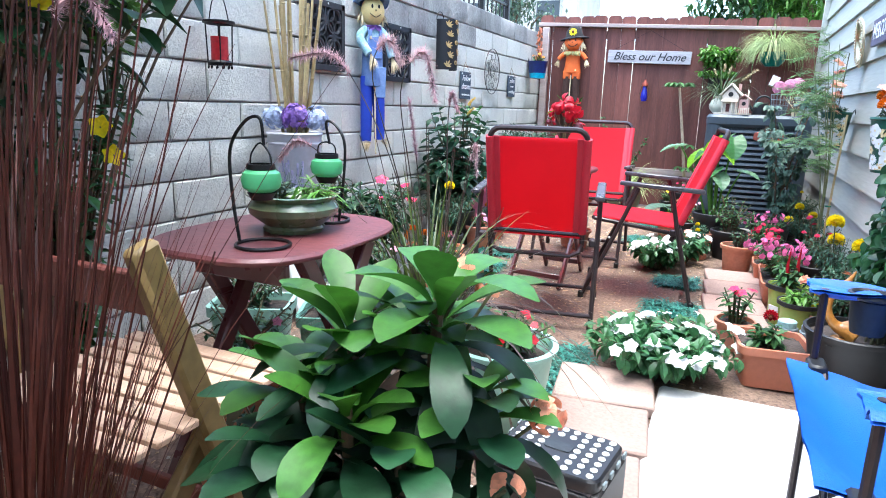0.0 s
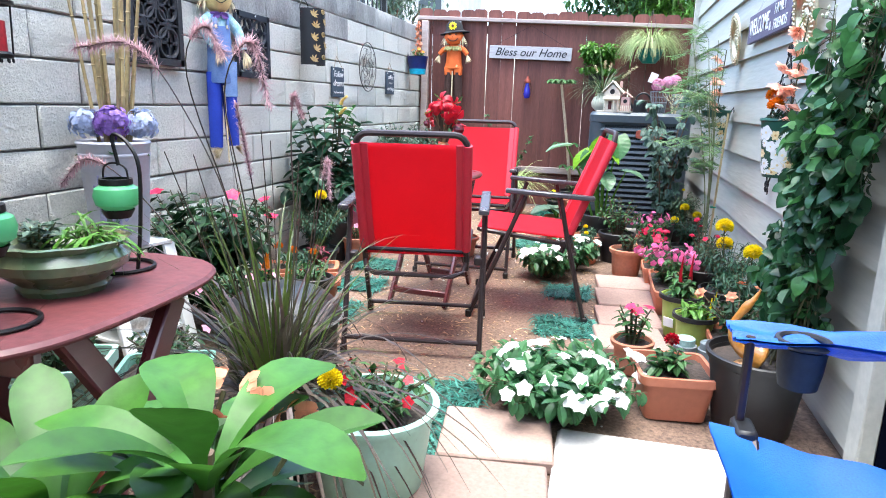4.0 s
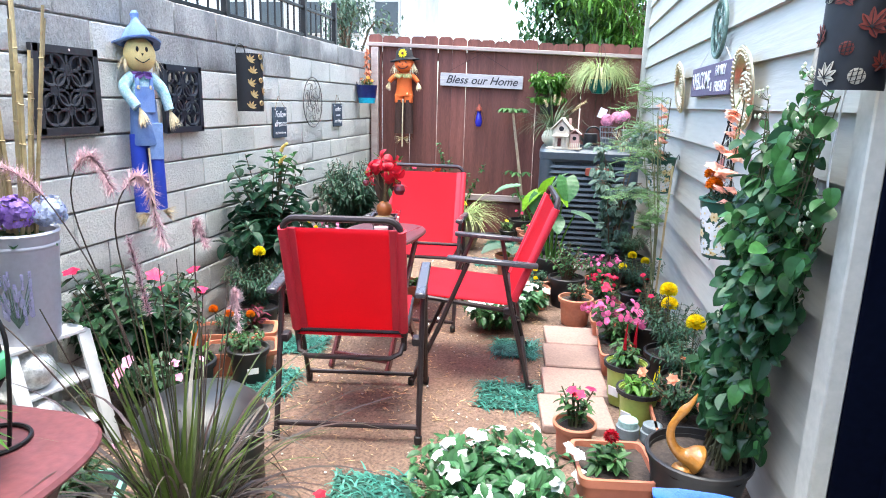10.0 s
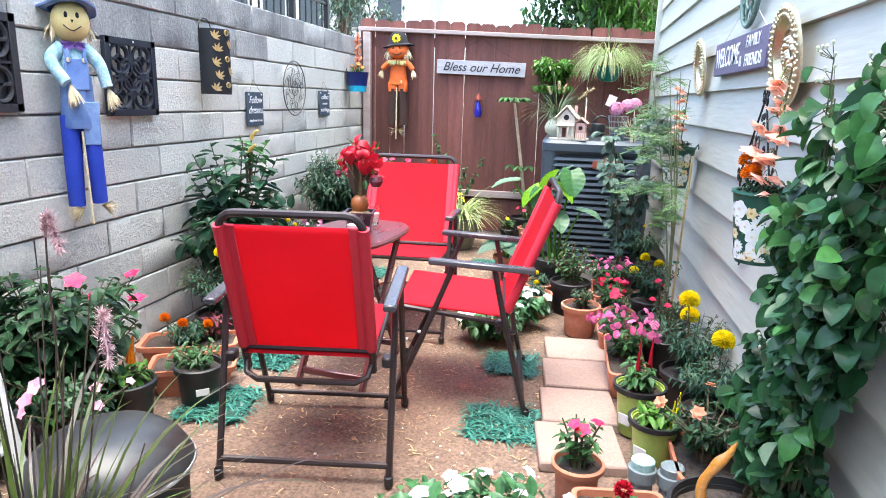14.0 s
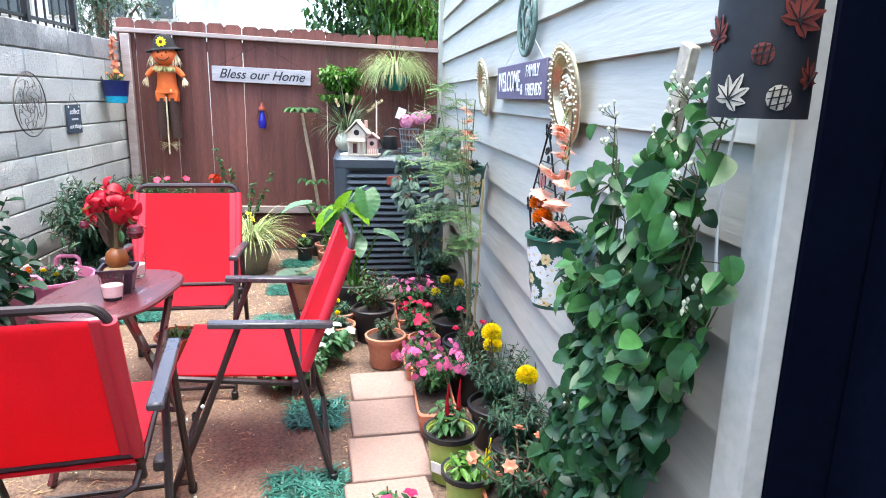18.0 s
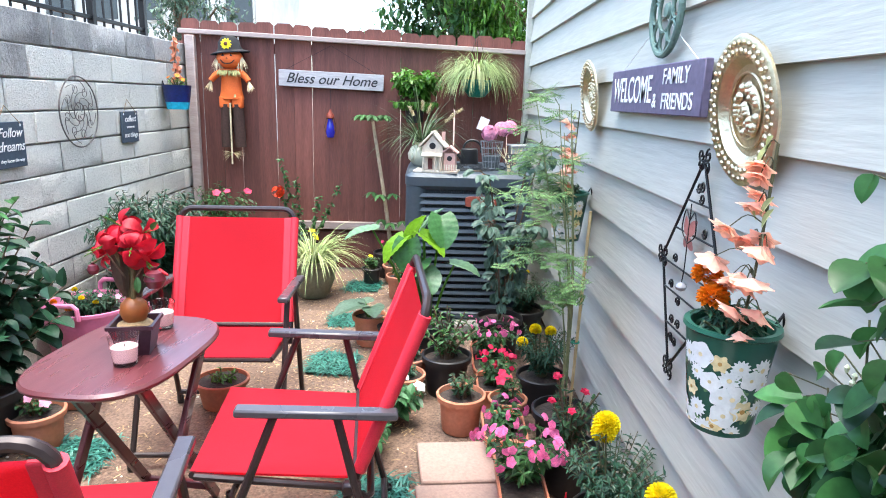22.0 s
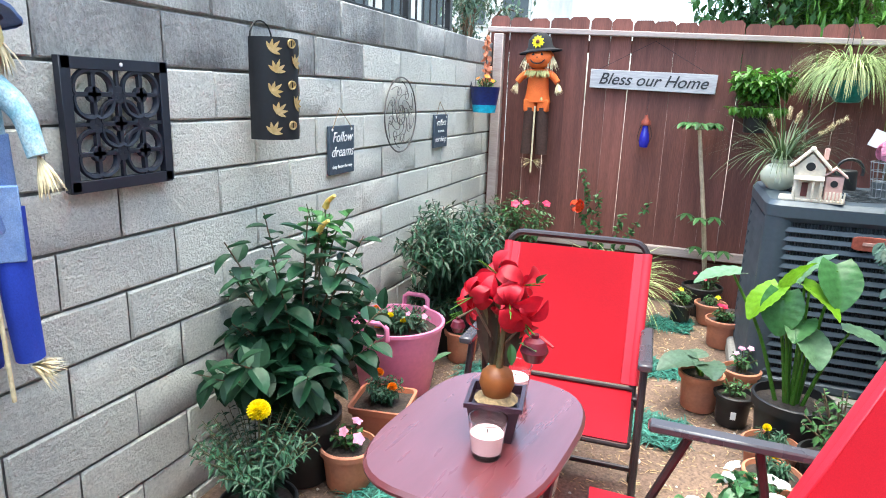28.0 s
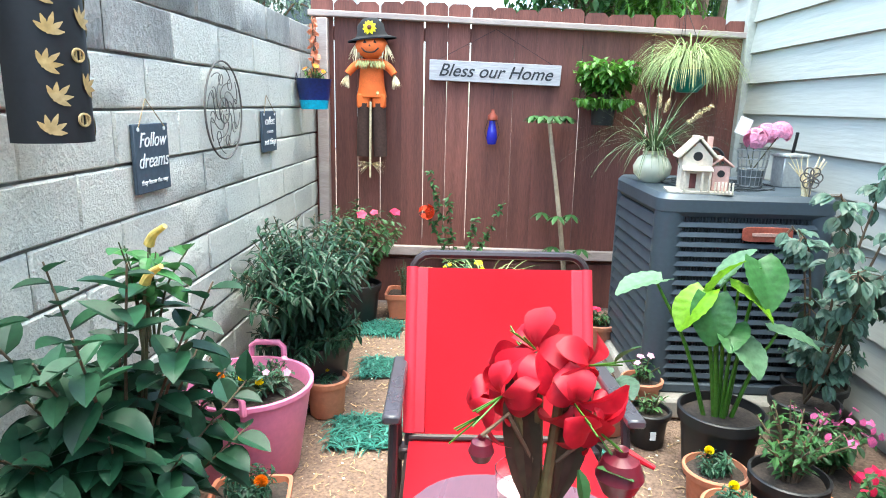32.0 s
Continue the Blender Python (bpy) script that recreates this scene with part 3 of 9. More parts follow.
def cluster(radius, n, petal):
    def make(q, w, r):
        out = []
        for _ in range(n):
            d = ball_dir(r, 0.7)
            out.append(Mesh().flower(q + d * radius, d + Vector((0, -0.4, 0)), petal * r.uniform(0.8, 1.1), 5, 0.15))
        return out
    return make


def pompom(g, c, R, n=90, seed=0):
    """A double marigold head of crowded petals."""
    r = random.Random(seed)
    for i in range(n):
        z = 1 - 1.5 * (i + 0.5) / n
        a = i * 2.39996
        s = math.sqrt(max(0, 1 - z * z))
        d = Vector((s * math.cos(a), s * math.sin(a), z * 0.95))
        g.leaf(Vector(c) + d * (R * 0.45), d + Vector((0, 0, 0.15)), Vector((0, 0, 1)), R * 0.58, R * 0.62, 0.25, 0.45, 3, 2)


def pot_round(parent, r, h, m, rim=0.16, soil=True, at=(0, 0, 0), name="pot"):
    t = 0.008
    rl = r * 0.72
    prof = [(0, 0.0), (rl, 0.0), (rl + 0.004, 0.006), (r - 0.012, h * (1 - rim)), (r, h * (1 - rim)), (r + 0.003, h - 0.004), (r - 0.002, h), (r - t, h), (r - t - 0.002, h * 0.86), (rl - t, 0.012), (0, 0.012)]
    p = part(name, Mesh().lathe(prof, 28, at), m, parent)
    if soil:
        part("soil", Mesh().lathe([(0, h * 0.9), (r * 0.5, h * 0.895), (r - t - 0.003, h * 0.87)], 20, at, None, lambda a, z: 0.03 * math.sin(5 * a)), M_POTSOIL, parent)
    return p


def pot_rect(parent, sx, sy, h, m, soil=True):
    g = Mesh()
    rows = []
    for ix, z in ((0.80, 0), (0.95, h * 0.82), (1.03, h * 0.82), (1.04, h), (0.94, h), (0.92, h * 0.8), (0.80, 0.012)):
        row = []
        for x, y in rounded_top(sx / 2 * ix, sy / 2 * ix, 9, 28):
            row.append(len(g.v))
            g.v.append((x, y, z))
        rows.append(row)
    for p, q in zip(rows, rows[1:]):
        for i in range(28):
            g.f.append((p[i], p[(i + 1) % 28], q[(i + 1) % 28], q[i]))
    g.f += [tuple(rows[0])[::-1], tuple(rows[-1])]
    part("pot", g, m, parent)
    if soil:
        gs = Mesh()
        gs.v = [(x, y, h * 0.86 + 0.006 * noise.noise((x * 40, y * 40, 0))) for x, y in rounded_top(sx / 2 * 0.925, sy / 2 * 0.925, 9, 28)] + [(0, 0, h * 0.89)]
        gs.f = [(i, (i + 1) % 28, 28) for i in range(28)]
        part("soil", gs, M_POTSOIL, parent)


def potted(at, r, h, m, label, group="", name="potted_plant", rect=None, rz=0):
    th = thing(name, pose(*at, 0, 0, rz), label, "potted plant", group)
    if rect:
        pot_rect(th, *rect, h, m)
    else:
        pot_round(th, r, h, m)
    return th


def marigold(th, z, seed, heads, h=0.22, spread=0.12, R=0.026, m=None, stems=14):
    """Feathery marigold with pompom heads at given offsets."""
    stems_and_leaves(th, seed, (0, 0, z), int(stems * 1.6), h, spread, 22, 0.042, 0.0125, L_BLUE, None, 0, 0.5, 0.0, 0.1, 0.003, steps=2)
    for k, (x, y, zz) in enumerate(heads):
        part("stalk", Mesh().tube([(x * 0.4, y * 0.4, z + 0.04), (x, y, zz - R * 0.4)], 0.0025, 5), L_STEM, th)
        g = Mesh()
        pompom(g, (x, y, zz), R, 130, seed + k)
        part("flower_head", g, m or F_YELLOW, th)


# hibiscus by the block wall
L_HIB = leaf_mat("glossy hibiscus leaf", (0.013, 0.052, 0.025), (0.030, 0.094, 0.042), 0.46, 0.22, 0.4)
hib = thing("hibiscus_bush", (0.24, 7.60, 0), "tall hibiscus bush with dark glossy leaves and yellow buds", "shrub")
pot_round(hib, 0.15, 0.26, M_BLACKPOT)
stems_and_leaves(hib, 21, (0, 0, 0.2), 11, 0.92, 0.40, 19, 0.120, 0.074, L_HIB, L_BARK, 6, 0.55, -0.1, 0.2, 0.006, steps=5, squash=(0.5, 0.95))
stems_and_leaves(hib, 22, (0, 0, 0.2), 20, 0.56, 0.50, 19, 0.125, 0.080, L_HIB, L_BARK, 6, 0.6, 0.0, 0.25, 0.005, steps=5, squash=(0.5, 1))
stems_and_leaves(hib, 23, (0.02, 0.12, 0.75), 5, 0.30, 0.12, 8, 0.085, 0.055, leaf_mat("fresh hibiscus leaf", (0.05, 0.15, 0.045), (0.075, 0.20, 0.06), 0.36, 0.3, 0.3), L_STEM, 0, 0.7, 0.0, 0.3, 0.004, steps=5)
for x, y, z in ((0.03, 0.14, 1.06), (0.06, 0.05, 0.99)):
    part("bud", Mesh().tube(smooth_line([(x, y, z - 0.07), (x + 0.018, y - 0.012, z - 0.045), (x + 0.055, y - 0.03, z - 0.02)], 4), 0.013, 8, 0.006), leaf_mat("pale yellow bud", (0.74, 0.58, 0.20), (0.70, 0.50, 0.12), 0.5, 0.25, 0.1), hib, "furled yellow bud")
    part("stalk", Mesh().tube([(x * 0.6, y * 0.6, 0.6), (x, y, z - 0.07)], 0.004, 5), L_STEM, hib)

# oleander-like bush in a black pot, further along
L_OLE = leaf_mat("narrow dark green leaf", (0.018, 0.058, 0.030), (0.036, 0.092, 0.046), 0.42, 0.2, 0.45)
ole = thing("oleander_bush", (0.34, 8.98, 0), "bushy narrow-leaved shrub in a black nursery pot", "shrub")
pot_round(ole, 0.17, 0.30, M_BLACKPOT)
stems_and_leaves(ole, 31, (-0.03, 0.02, 0.2), 110, 0.70, 0.52, 38, 0.088, 0.025, L_OLE, L_BARK, 0, 0.4, 0.0, 0.2, 0.005, steps=2, squash=(0.55, 1))
stems_and_leaves(ole, 33, (-0.02, 0.0, 0.24), 60, 0.16, 0.34, 26, 0.088, 0.025, L_OLE, L_BARK, 0, 0.6, 0.35, 0.35, 0.004, steps=2, squash=(0.7, 1))
ole2 = thing("red_flowering_shrub", (0.36, 10.1, 0), "leafy dark green shrub with small red flowers in a pot", "shrub")
pot_round(ole2, 0.12, 0.24, M_BLACKPOT)
stems_and_leaves(ole2, 32, (0, 0, 0.2), 34, 0.62, 0.30, 24, 0.062, 0.032, L_MID, L_BARK, 0, 0.5, steps=2, flowers=(4, bloom(0.03), F_HOT))

# red hibiscus bush beside the white stand
rh = thing("red_hibiscus_bush", (0.32, 6.30, 0), "spreading hibiscus bush with crimson flowers against the block wall", "shrub")
stems_and_leaves(rh, 41, (-0.06, -0.04, 0.02), 50, 0.66, 0.31, 26, 0.085, 0.046, L_DARK, L_BARK, 0, 0.6, 0.05, 0.15, 0.005, steps=3, flowers=(5, bloom(0.038, 5, 0.5), F_HOT))
stems_and_leaves(rh, 42, (0.05, -0.12, 0.02), 26, 0.40, 0.24, 20, 0.06, 0.035, L_DARK, L_BARK, 0, 0.6, 0.05, 0.15, 0.005, steps=3, flowers=(3, bloom(0.03, 5, 0.5), F_PALEPINK))

# yellow allamanda climbing the wall beside the lantern
ya = thing("yellow_allamanda", (0.30, 4.50, 0), "tall dense climbing shrub with yellow trumpet flowers and an added crown for shade", "shrub")
stems_and_leaves(ya, 45, (0, 0.08, 0.02), 20, 1.45, 0.42, 22, 0.085, 0.042, L_MID, L_BARK, 0, 0.6, 0.1, 0.2, 0.006, steps=3, squash=(0.55, 0.75))
stems_and_leaves(ya, 46, (0.02, -0.3, 0.02), 34, 2.4, 0.75, 34, 0.11, 0.055, L_DARK, L_BARK, 0, 0.6, 0.1, 0.25, 0.007, steps=3, squash=(0.45, 0.7))
stems_and_leaves(ya, 47, (0.06, 0.22, 0.95), 7, 0.55, 0.30, 12, 0.085, 0.05, L_LIGHT, L_STEM, 0, 0.6, 0.1, 0.4, 0.004, steps=4, squash=(0.6, 0.9))
# two high crowns added out of view to shade the near wall
stems_and_leaves(ya, 48, (0.06, -0.25, 0.02), 64, 2.55, 1.0, 32, 0.12, 0.06, L_DARK, L_BARK, 0, 0.6, 0.1, 0.66, 0.007, steps=3, squash=(0.8, 0.9))
stems_and_leaves(ya, 49, (0.05, 0.0, 0.02), 26, 2.7, 0.75, 26, 0.13, 0.065, L_DARK, L_BARK, 0, 0.6, 0.0, 0.82, 0.007, steps=3, squash=(0.75, 1.0))
for p, w in (((0.30, 0.0, 0.91), (0.6, -0.8, 0.2)), ((0.31, -0.13, 1.17), (0.6, -0.8, 0.3)), ((0.29, 0.04, 0.84), (0.6, -0.8, -0.1))):
    part("flower", Mesh().flower(p, w, 0.030, 5, 0.6, 1, 0.8), F_YELLOW, ya)
    part("stalk", Mesh().tube([(p[0] * 0.5, p[1], p[2] - 0.12), p], 0.003, 5), L_STEM, ya)

L_VINCA = leaf_mat("glossy vinca leaf", (0.045, 0.135, 0.05), (0.075, 0.19, 0.075), 0.36, 0.25, 0.35)
# white vinca bed beside the pavers, and the one behind the side chair
for k, (x, y, sp, n, fl, seed) in enumerate(((1.83, 5.86, 0.31, 90, 34, 51), (1.66, 7.62, 0.20, 40, 18, 52), (1.80, 7.88, 0.16, 24, 8, 53))):
    vb = thing("white_vinca", (x, y, 0), "low clump of white vinca with glossy green leaves", "flowers", "white vinca clumps")
    stems_and_leaves(vb, seed, (0, 0, 0), n, 0.22, sp, 13, 0.072, 0.040, L_VINCA, None, 0, 0.6, 0.0, 0.25, 0.003, steps=4, flowers=(fl, bloom(0.031, 5, 0.25, 1, 1.0, 0.014), F_WHITE))

# feathery tall shrub tied to a cane by the house
fe = thing("feathery_shrub", (2.52, 7.66, 0), "tall slender shrub with feathery foliage tied to canes", "shrub")
pot_round(fe, 0.12, 0.2, M_BLACKPOT)
gs, gl = Mesh(), Mesh()
r = random.Random(61)
L_CANE = mat("olive twig", (0.17, 0.19, 0.085), 0.6, 0, 0.2, 12, 0.2)
for k in range(6):
    top = Vector((r.uniform(-0.22, 0.06), r.uniform(-0.32, 0.36), r.uniform(1.12, 1.46)))
    line = smooth_line([(r.uniform(-0.02, 0.02), r.uniform(-0.02, 0.02), 0.17), (top.x * 0.25 + 0.02, top.y * 0.25, 0.62), top], 5)
    gs.tube(line, 0.0048, 5, 0.0016)
    for i in range(5):
        f = (0.56 + 0.44 * (i + r.random()) / 5) * (len(line) - 1.01)
        q = line[int(f)].lerp(line[int(f) + 1], f % 1)
        d = Vector((r.uniform(-0.7, 0.1), r.choice((-1, 1)) * r.uniform(0.5, 1.0), r.uniform(-0.05, 0.3))).normalized()
        ln = r.uniform(0.20, 0.40)
        e = smooth_line([q, q + d * ln * 0.55 + Vector((0, 0, 0.02)), q + d * ln - Vector((0, 0, 0.03))], 6)
        e = [Vector((min(p.x, 0.11), p.y, p.z)) for p in e]
        gs.tube(e, 0.0013, 4, 0.0007)
        out = d.cross(Vector((0, 0, 1))).normalized()
        for j in range(3, len(e)):
            for sd in (-1, 1):
                w = (out * sd + d * 0.8 + Vector((0, 0, r.uniform(-0.75, 0.45)))).normalized()
                pin = 0.085 * (1.25 - 0.8 * j / len(e)) * r.uniform(0.7, 1.2)
                gs.tube([e[j], e[j] + w * pin], 0.0005, 3)
                lat = w.cross(Vector((0, 0, 1))).normalized()
                for i2 in range(7):
                    c = e[j] + w * pin * (i2 + 1) / 7.3
                    for s2 in (-1, 1):
                        gl.leaf(c, lat * s2 + w * 0.6, (0, 0, 1), 0.017, 0.0062, 0.3, 0.1, 0, 2)
part("branchwork", gs, L_CANE, fe, kind="stuff")
part("foliage", gl, leaf_mat("feathery yellow-green leaf", (0.10, 0.21, 0.07), (0.19, 0.30, 0.11), 0.5, 0.35), fe, kind="stuff")
part("cane", Mesh().tube([(0.03, 0.0, 0.15), (0.06, 0.03, 1.0)], 0.006, 6), mat("dry bamboo cane", (0.45, 0.34, 0.17), 0.6, 0, 0.15, 10, 0.2), fe)
part("tie", Mesh().tube(arc((0.035, 0.01, 0.48), 0.014, 0, 350, 10, "xy"), 0.004, 5), mat("green tie tape", (0.0, 0.16, 0.09), 0.5), fe)

# jasmine vine on its stake against the house wall
vine = thing("jasmine_vine", (2.60, 5.92, 0), "dense climbing jasmine with glossy oval leaves and white buds", "climbing plant")
r = random.Random(71)
gs, gl, gy, gb = Mesh(), Mesh(), Mesh(), Mesh()
MASSES = ((34, (-0.04, 0.05), (-0.14, 0.22), (0.74, 1.04), 44), (32, (-0.06, 0.05), (-0.08, 0.28), (0.34, 0.62), 36), (22, (-0.04, 0.04), (-0.27, -0.13), (1.00, 1.38), 20), (9, (-0.05, 0.02), (-0.10, 0.22), (1.08, 1.36), 13))
for n_stems, xs, ys, zs, per in MASSES:
    for k in range(n_stems):
        x1, y1, z1 = r.uniform(*xs), r.uniform(*ys), r.uniform(*zs)
        start = (-0.06 + r.uniform(-0.05, 0.05), 0.03 + r.uniform(-0.08, 0.08), r.uniform(0.2, 0.3))
        line = smooth_line([start, (x1 * 0.5 - 0.03, y1 * 0.45, z1 * 0.55 + 0.1), (x1, y1, z1)], 6)
        gs.tube(line, 0.0038, 5, 0.0016)
        for i in range(per):
            f = r.uniform(0.5, 1.0) ** 0.8 * (len(line) - 1.01)
            q = line[int(f)].lerp(line[int(f) + 1], f % 1)
            stalk = q + Vector((r.uniform(-0.05, 0.012), r.uniform(-0.06, 0.06), r.uniform(-0.03, 0.04)))
            stalk.x = min(stalk.x, 0.045)
            if stalk.z < 0.33:
                continue
            gs.tube([q, stalk], 0.0012, 4)
            d = Vector((r.uniform(-1, 0.0), r.uniform(-1.0, 0.8), r.uniform(-0.9, 0.15)))
            s = r.uniform(0.55, 1.1)
            young = (f > 0.9 * (len(line) - 1) and z1 > 0.9) or r.random() < 0.14
            (gy if young else gl).leaf(stalk, d, Vector((r.uniform(-1, 0.2), r.uniform(-0.7, 0.3), r.uniform(0.2, 1.0))), 0.066 * s, 0.046 * s, r.uniform(0.2, 1.3), r.uniform(0.1, 0.45), 6, 7)
        if k % 2 and z1 > 0.55:
            for _ in range(6):
                q = line[-1] + Vector((r.uniform(-0.04, 0.0), r.uniform(-0.025, 0.025), r.uniform(0.005, 0.04)))
                gs.tube([line[-1], q], 0.0009, 4)
                gb.lathe([(0, -0.003), (0.0030, 0.002), (0.0042, 0.007), (0, 0.012)], 6, q)
L_VINE = leaf_mat("glossy jasmine leaf", (0.017, 0.062, 0.024), (0.036, 0.108, 0.038), 0.38, 0.22, 0.45)
part("branchwork", gs, L_STEM, vine, kind="stuff")
part("foliage", gl, L_VINE, vine, kind="stuff")
part("young_foliage", gy, leaf_mat("fresh jasmine leaf", (0.055, 0.165, 0.045), (0.035, 0.12, 0.035), 0.36, 0.3, 0.4), vine, "fresh green young leaves", kind="stuff")
part("bud_spray", gb, mat("cream jasmine bud", (0.62, 0.66, 0.46), 0.5, 0, 0.1, 40, 0.05), vine, "tiny white buds", kind="stuff")
part("stake", Mesh().box(0.02, 0.07, 1.0, 0.022, 0.042, 1.0, 0.003, Matrix.Rotation(radians(17), 4, "X")), mat("weathered grey stake", (0.42, 0.37, 0.29), 0.85, 0, 0.2, 6, 0.3), vine)
part("string", Mesh().tube(smooth_line([(0.02, -0.265, 1.40), (0.02, -0.245, 1.30), (0.02, -0.235, 1.19), (0.02, -0.25, 1.08)], 4), 0.003, 5), M_WHITE, vine)

# big crown of thorns in the foreground with peach flowers
eu = thing("crown_of_thorns", (1.53, 4.22, 0), "large crown of thorns with broad leaves and peach flowers", "potted plant")
pot_round(eu, 0.15, 0.28, M_BLACKPOT)
r = random.Random(81)
gs, gl, gl2 = Mesh(), Mesh(), Mesh()
crowns = [((-0.06, 0.0, 0.70), 1.0), ((0.09, 0.04, 0.76), 1.05), ((0.02, 0.10, 0.70), 0.9), ((-0.16, -0.02, 0.60), 0.95), ((0.17, 0.02, 0.62), 0.9), ((0.0, -0.12, 0.60), 1.0), ((-0.10, -0.10, 0.50), 1.0), ((0.09, -0.10, 0.54), 1.0), ((-0.02, -0.05, 0.46), 1.0), ((0.14, -0.06, 0.44), 0.85)]
for (x, y, z), s in crowns:
    x, y, z = x * 0.9, y * 0.85, z * 0.93
    gs.tube(smooth_line([(x * 0.25, y * 0.25, 0.22), (x * 0.8, y * 0.8, z * 0.65), (x, y, z)], 4), 0.014, 7, 0.009)
    for i in range(24):
        a = i * 2.4 + r.uniform(-0.35, 0.35)
        t = i / 24
        d = Vector((math.cos(a), math.sin(a), 2.6 * t ** 1.2 - 0.45 + r.uniform(-0.15, 0.15)))
        q = Vector((x, y, z - 0.12 + 0.12 * t)) + Vector((d.x, d.y, 0)) * 0.012
        (gl2 if t > 0.5 and z > 0.54 else gl).leaf(q, d, (0, 0, 1), s * r.uniform(0.16, 0.23) * (1.1 - 0.4 * t), s * r.uniform(0.050, 0.066), r.uniform(0.3, 1.1), r.uniform(0.05, 0.28), 5, 10)
part("branchwork", gs, L_BARK, eu, kind="stuff")
part("foliage", gl, leaf_mat("broad dark green leaf", (0.008, 0.036, 0.014), (0.018, 0.062, 0.022), 0.45, 0.12, 0.4), eu, kind="stuff")
part("young_foliage", gl2, leaf_mat("bright young leaf", (0.045, 0.135, 0.014), (0.024, 0.085, 0.02), 0.45, 0.25, 0.4), eu, "bright green young leaves", kind="stuff")
for c, n in (((0.26, 0.03, 0.55), 12), ((0.14, 0.11, 0.70), 5), ((0.09, 0.13, 0.72), 4), ((0.02, 0.16, 0.70), 4), ((0.23, -0.06, 0.47), 4), ((-0.04, -0.16, 0.42), 3)):
    part("flower_stalk", Mesh().tube([(c[0] * 0.7, c[1] * 0.7, c[2] - 0.08), c], 0.003, 5), L_STEM, eu)
    for _ in range(n):
        d = ball_dir(r, 0.3)
        part("flower", Mesh().flower(Vector(c) + d * 0.026, d, 0.015, 4, 0.2), F_PEACH, eu)

# elephant ear in a black tub by the air conditioner
ee = thing("elephant_ear", (1.95, 8.50, 0), "elephant ear plant with broad ribbed leaves in a black tub", "potted plant")
pot_round(ee, 0.15, 0.27, M_BLACKPOT)


def ear_leaf(parent, stalk, tip_dir, L, W, m):
    line = smooth_line(stalk, 5)
    part("stalk", Mesh().tube(line, 0.009, 7, 0.005), L_LIGHT, parent)
    g = Mesh()
    way = Vector(tip_dir).normalized()
    side = way.cross(Vector((0, 0, 1))).normalized()
    up = side.cross(way)
    n, k = 20, 6
    for i in range(n + 1):
        s = i / n
        w = W / 2 * (math.sin(math.pi * (0.18 + 0.80 * s)) ** 0.75)
        for j in range(-k, k + 1):
            u = j / k
            back = -0.22 * L * abs(u) * max(0, 0.5 - s)
            wav = 0.05 * w * math.sin(7 * s + 2 * abs(u)) * abs(u) + 0.0022 * math.cos(s * 38 - 5 * abs(u)) * abs(u) ** 0.7
            p = line[-1] + way * ((s - 0.15) * L + back) + side * (u * w) + up * (0.28 * w * abs(u) + wav - 0.35 * L * max(0, s - 0.3) ** 1.6)
            g.v.append(tuple(p))
    c = 2 * k + 1
    g.f = [(i * c + j, i * c + j + 1, (i + 1) * c + j + 1, (i + 1) * c + j) for i in range(n) for j in range(c - 1)]
    part("leaf", g, m, parent)


L_EAR = leaf_mat("ribbed elephant ear leaf", (0.05, 0.15, 0.045), (0.08, 0.20, 0.065), 0.36, 0.3, 0.0)
L_EARPALE = leaf_mat("pale elephant ear leaf", (0.13, 0.24, 0.13), (0.17, 0.29, 0.16), 0.34, 0.3, 0.0)
# yellow-green of leaves with light behind them is put into this colour
L_EARBACKLIT = leaf_mat("backlit yellow-green elephant ear leaf", (0.17, 0.36, 0.02), (0.22, 0.42, 0.03), 0.38, 0.4, 0.0)
EARS = (
    (-0.28, 0.0, 0.74, -1.0, -0.25, -0.10, 0.25, 0.20, L_EARPALE),
    (-0.13, -0.04, 0.70, -0.75, -0.45, -0.65, 0.24, 0.20, L_EARBACKLIT),
    (-0.10, -0.05, 0.68, -0.05, -0.55, -1.0, 0.24, 0.21, L_EAR),
    (-0.08, 0.0, 0.72, 0.35, -0.35, 0.95, 0.25, 0.15, L_EARBACKLIT),
    (-0.02, 0.06, 0.74, 0.5, 0.0, 0.9, 0.24, 0.19, L_EARPALE),
    (0.07, 0.0, 0.80, 0.15, -0.65, -0.75, 0.26, 0.22, L_EAR),
    (-0.02, -0.06, 0.73, 0.9, -0.45, -0.50, 0.25, 0.19, L_EARBACKLIT),
    (0.00, -0.09, 0.55, 0.35, -0.75, -0.55, 0.21, 0.18, L_EARPALE),
    (0.14, -0.04, 0.58, 1.0, -0.4, -0.12, 0.24, 0.17, L_EARPALE),
    (-0.02, -0.06, 0.60, -0.3, -0.7, -0.3, 0.18, 0.15, L_EAR))
for tx, ty, tz, dx, dy, dz, L, W, m in EARS:
    ear_leaf(ee, [(tx * 0.2, ty * 0.2, 0.22), (tx * 0.55, ty * 0.55, 0.22 + (tz - 0.22) * 0.55), (tx, ty, tz)], (dx, dy, dz), L * 0.70, W * 0.72, m)

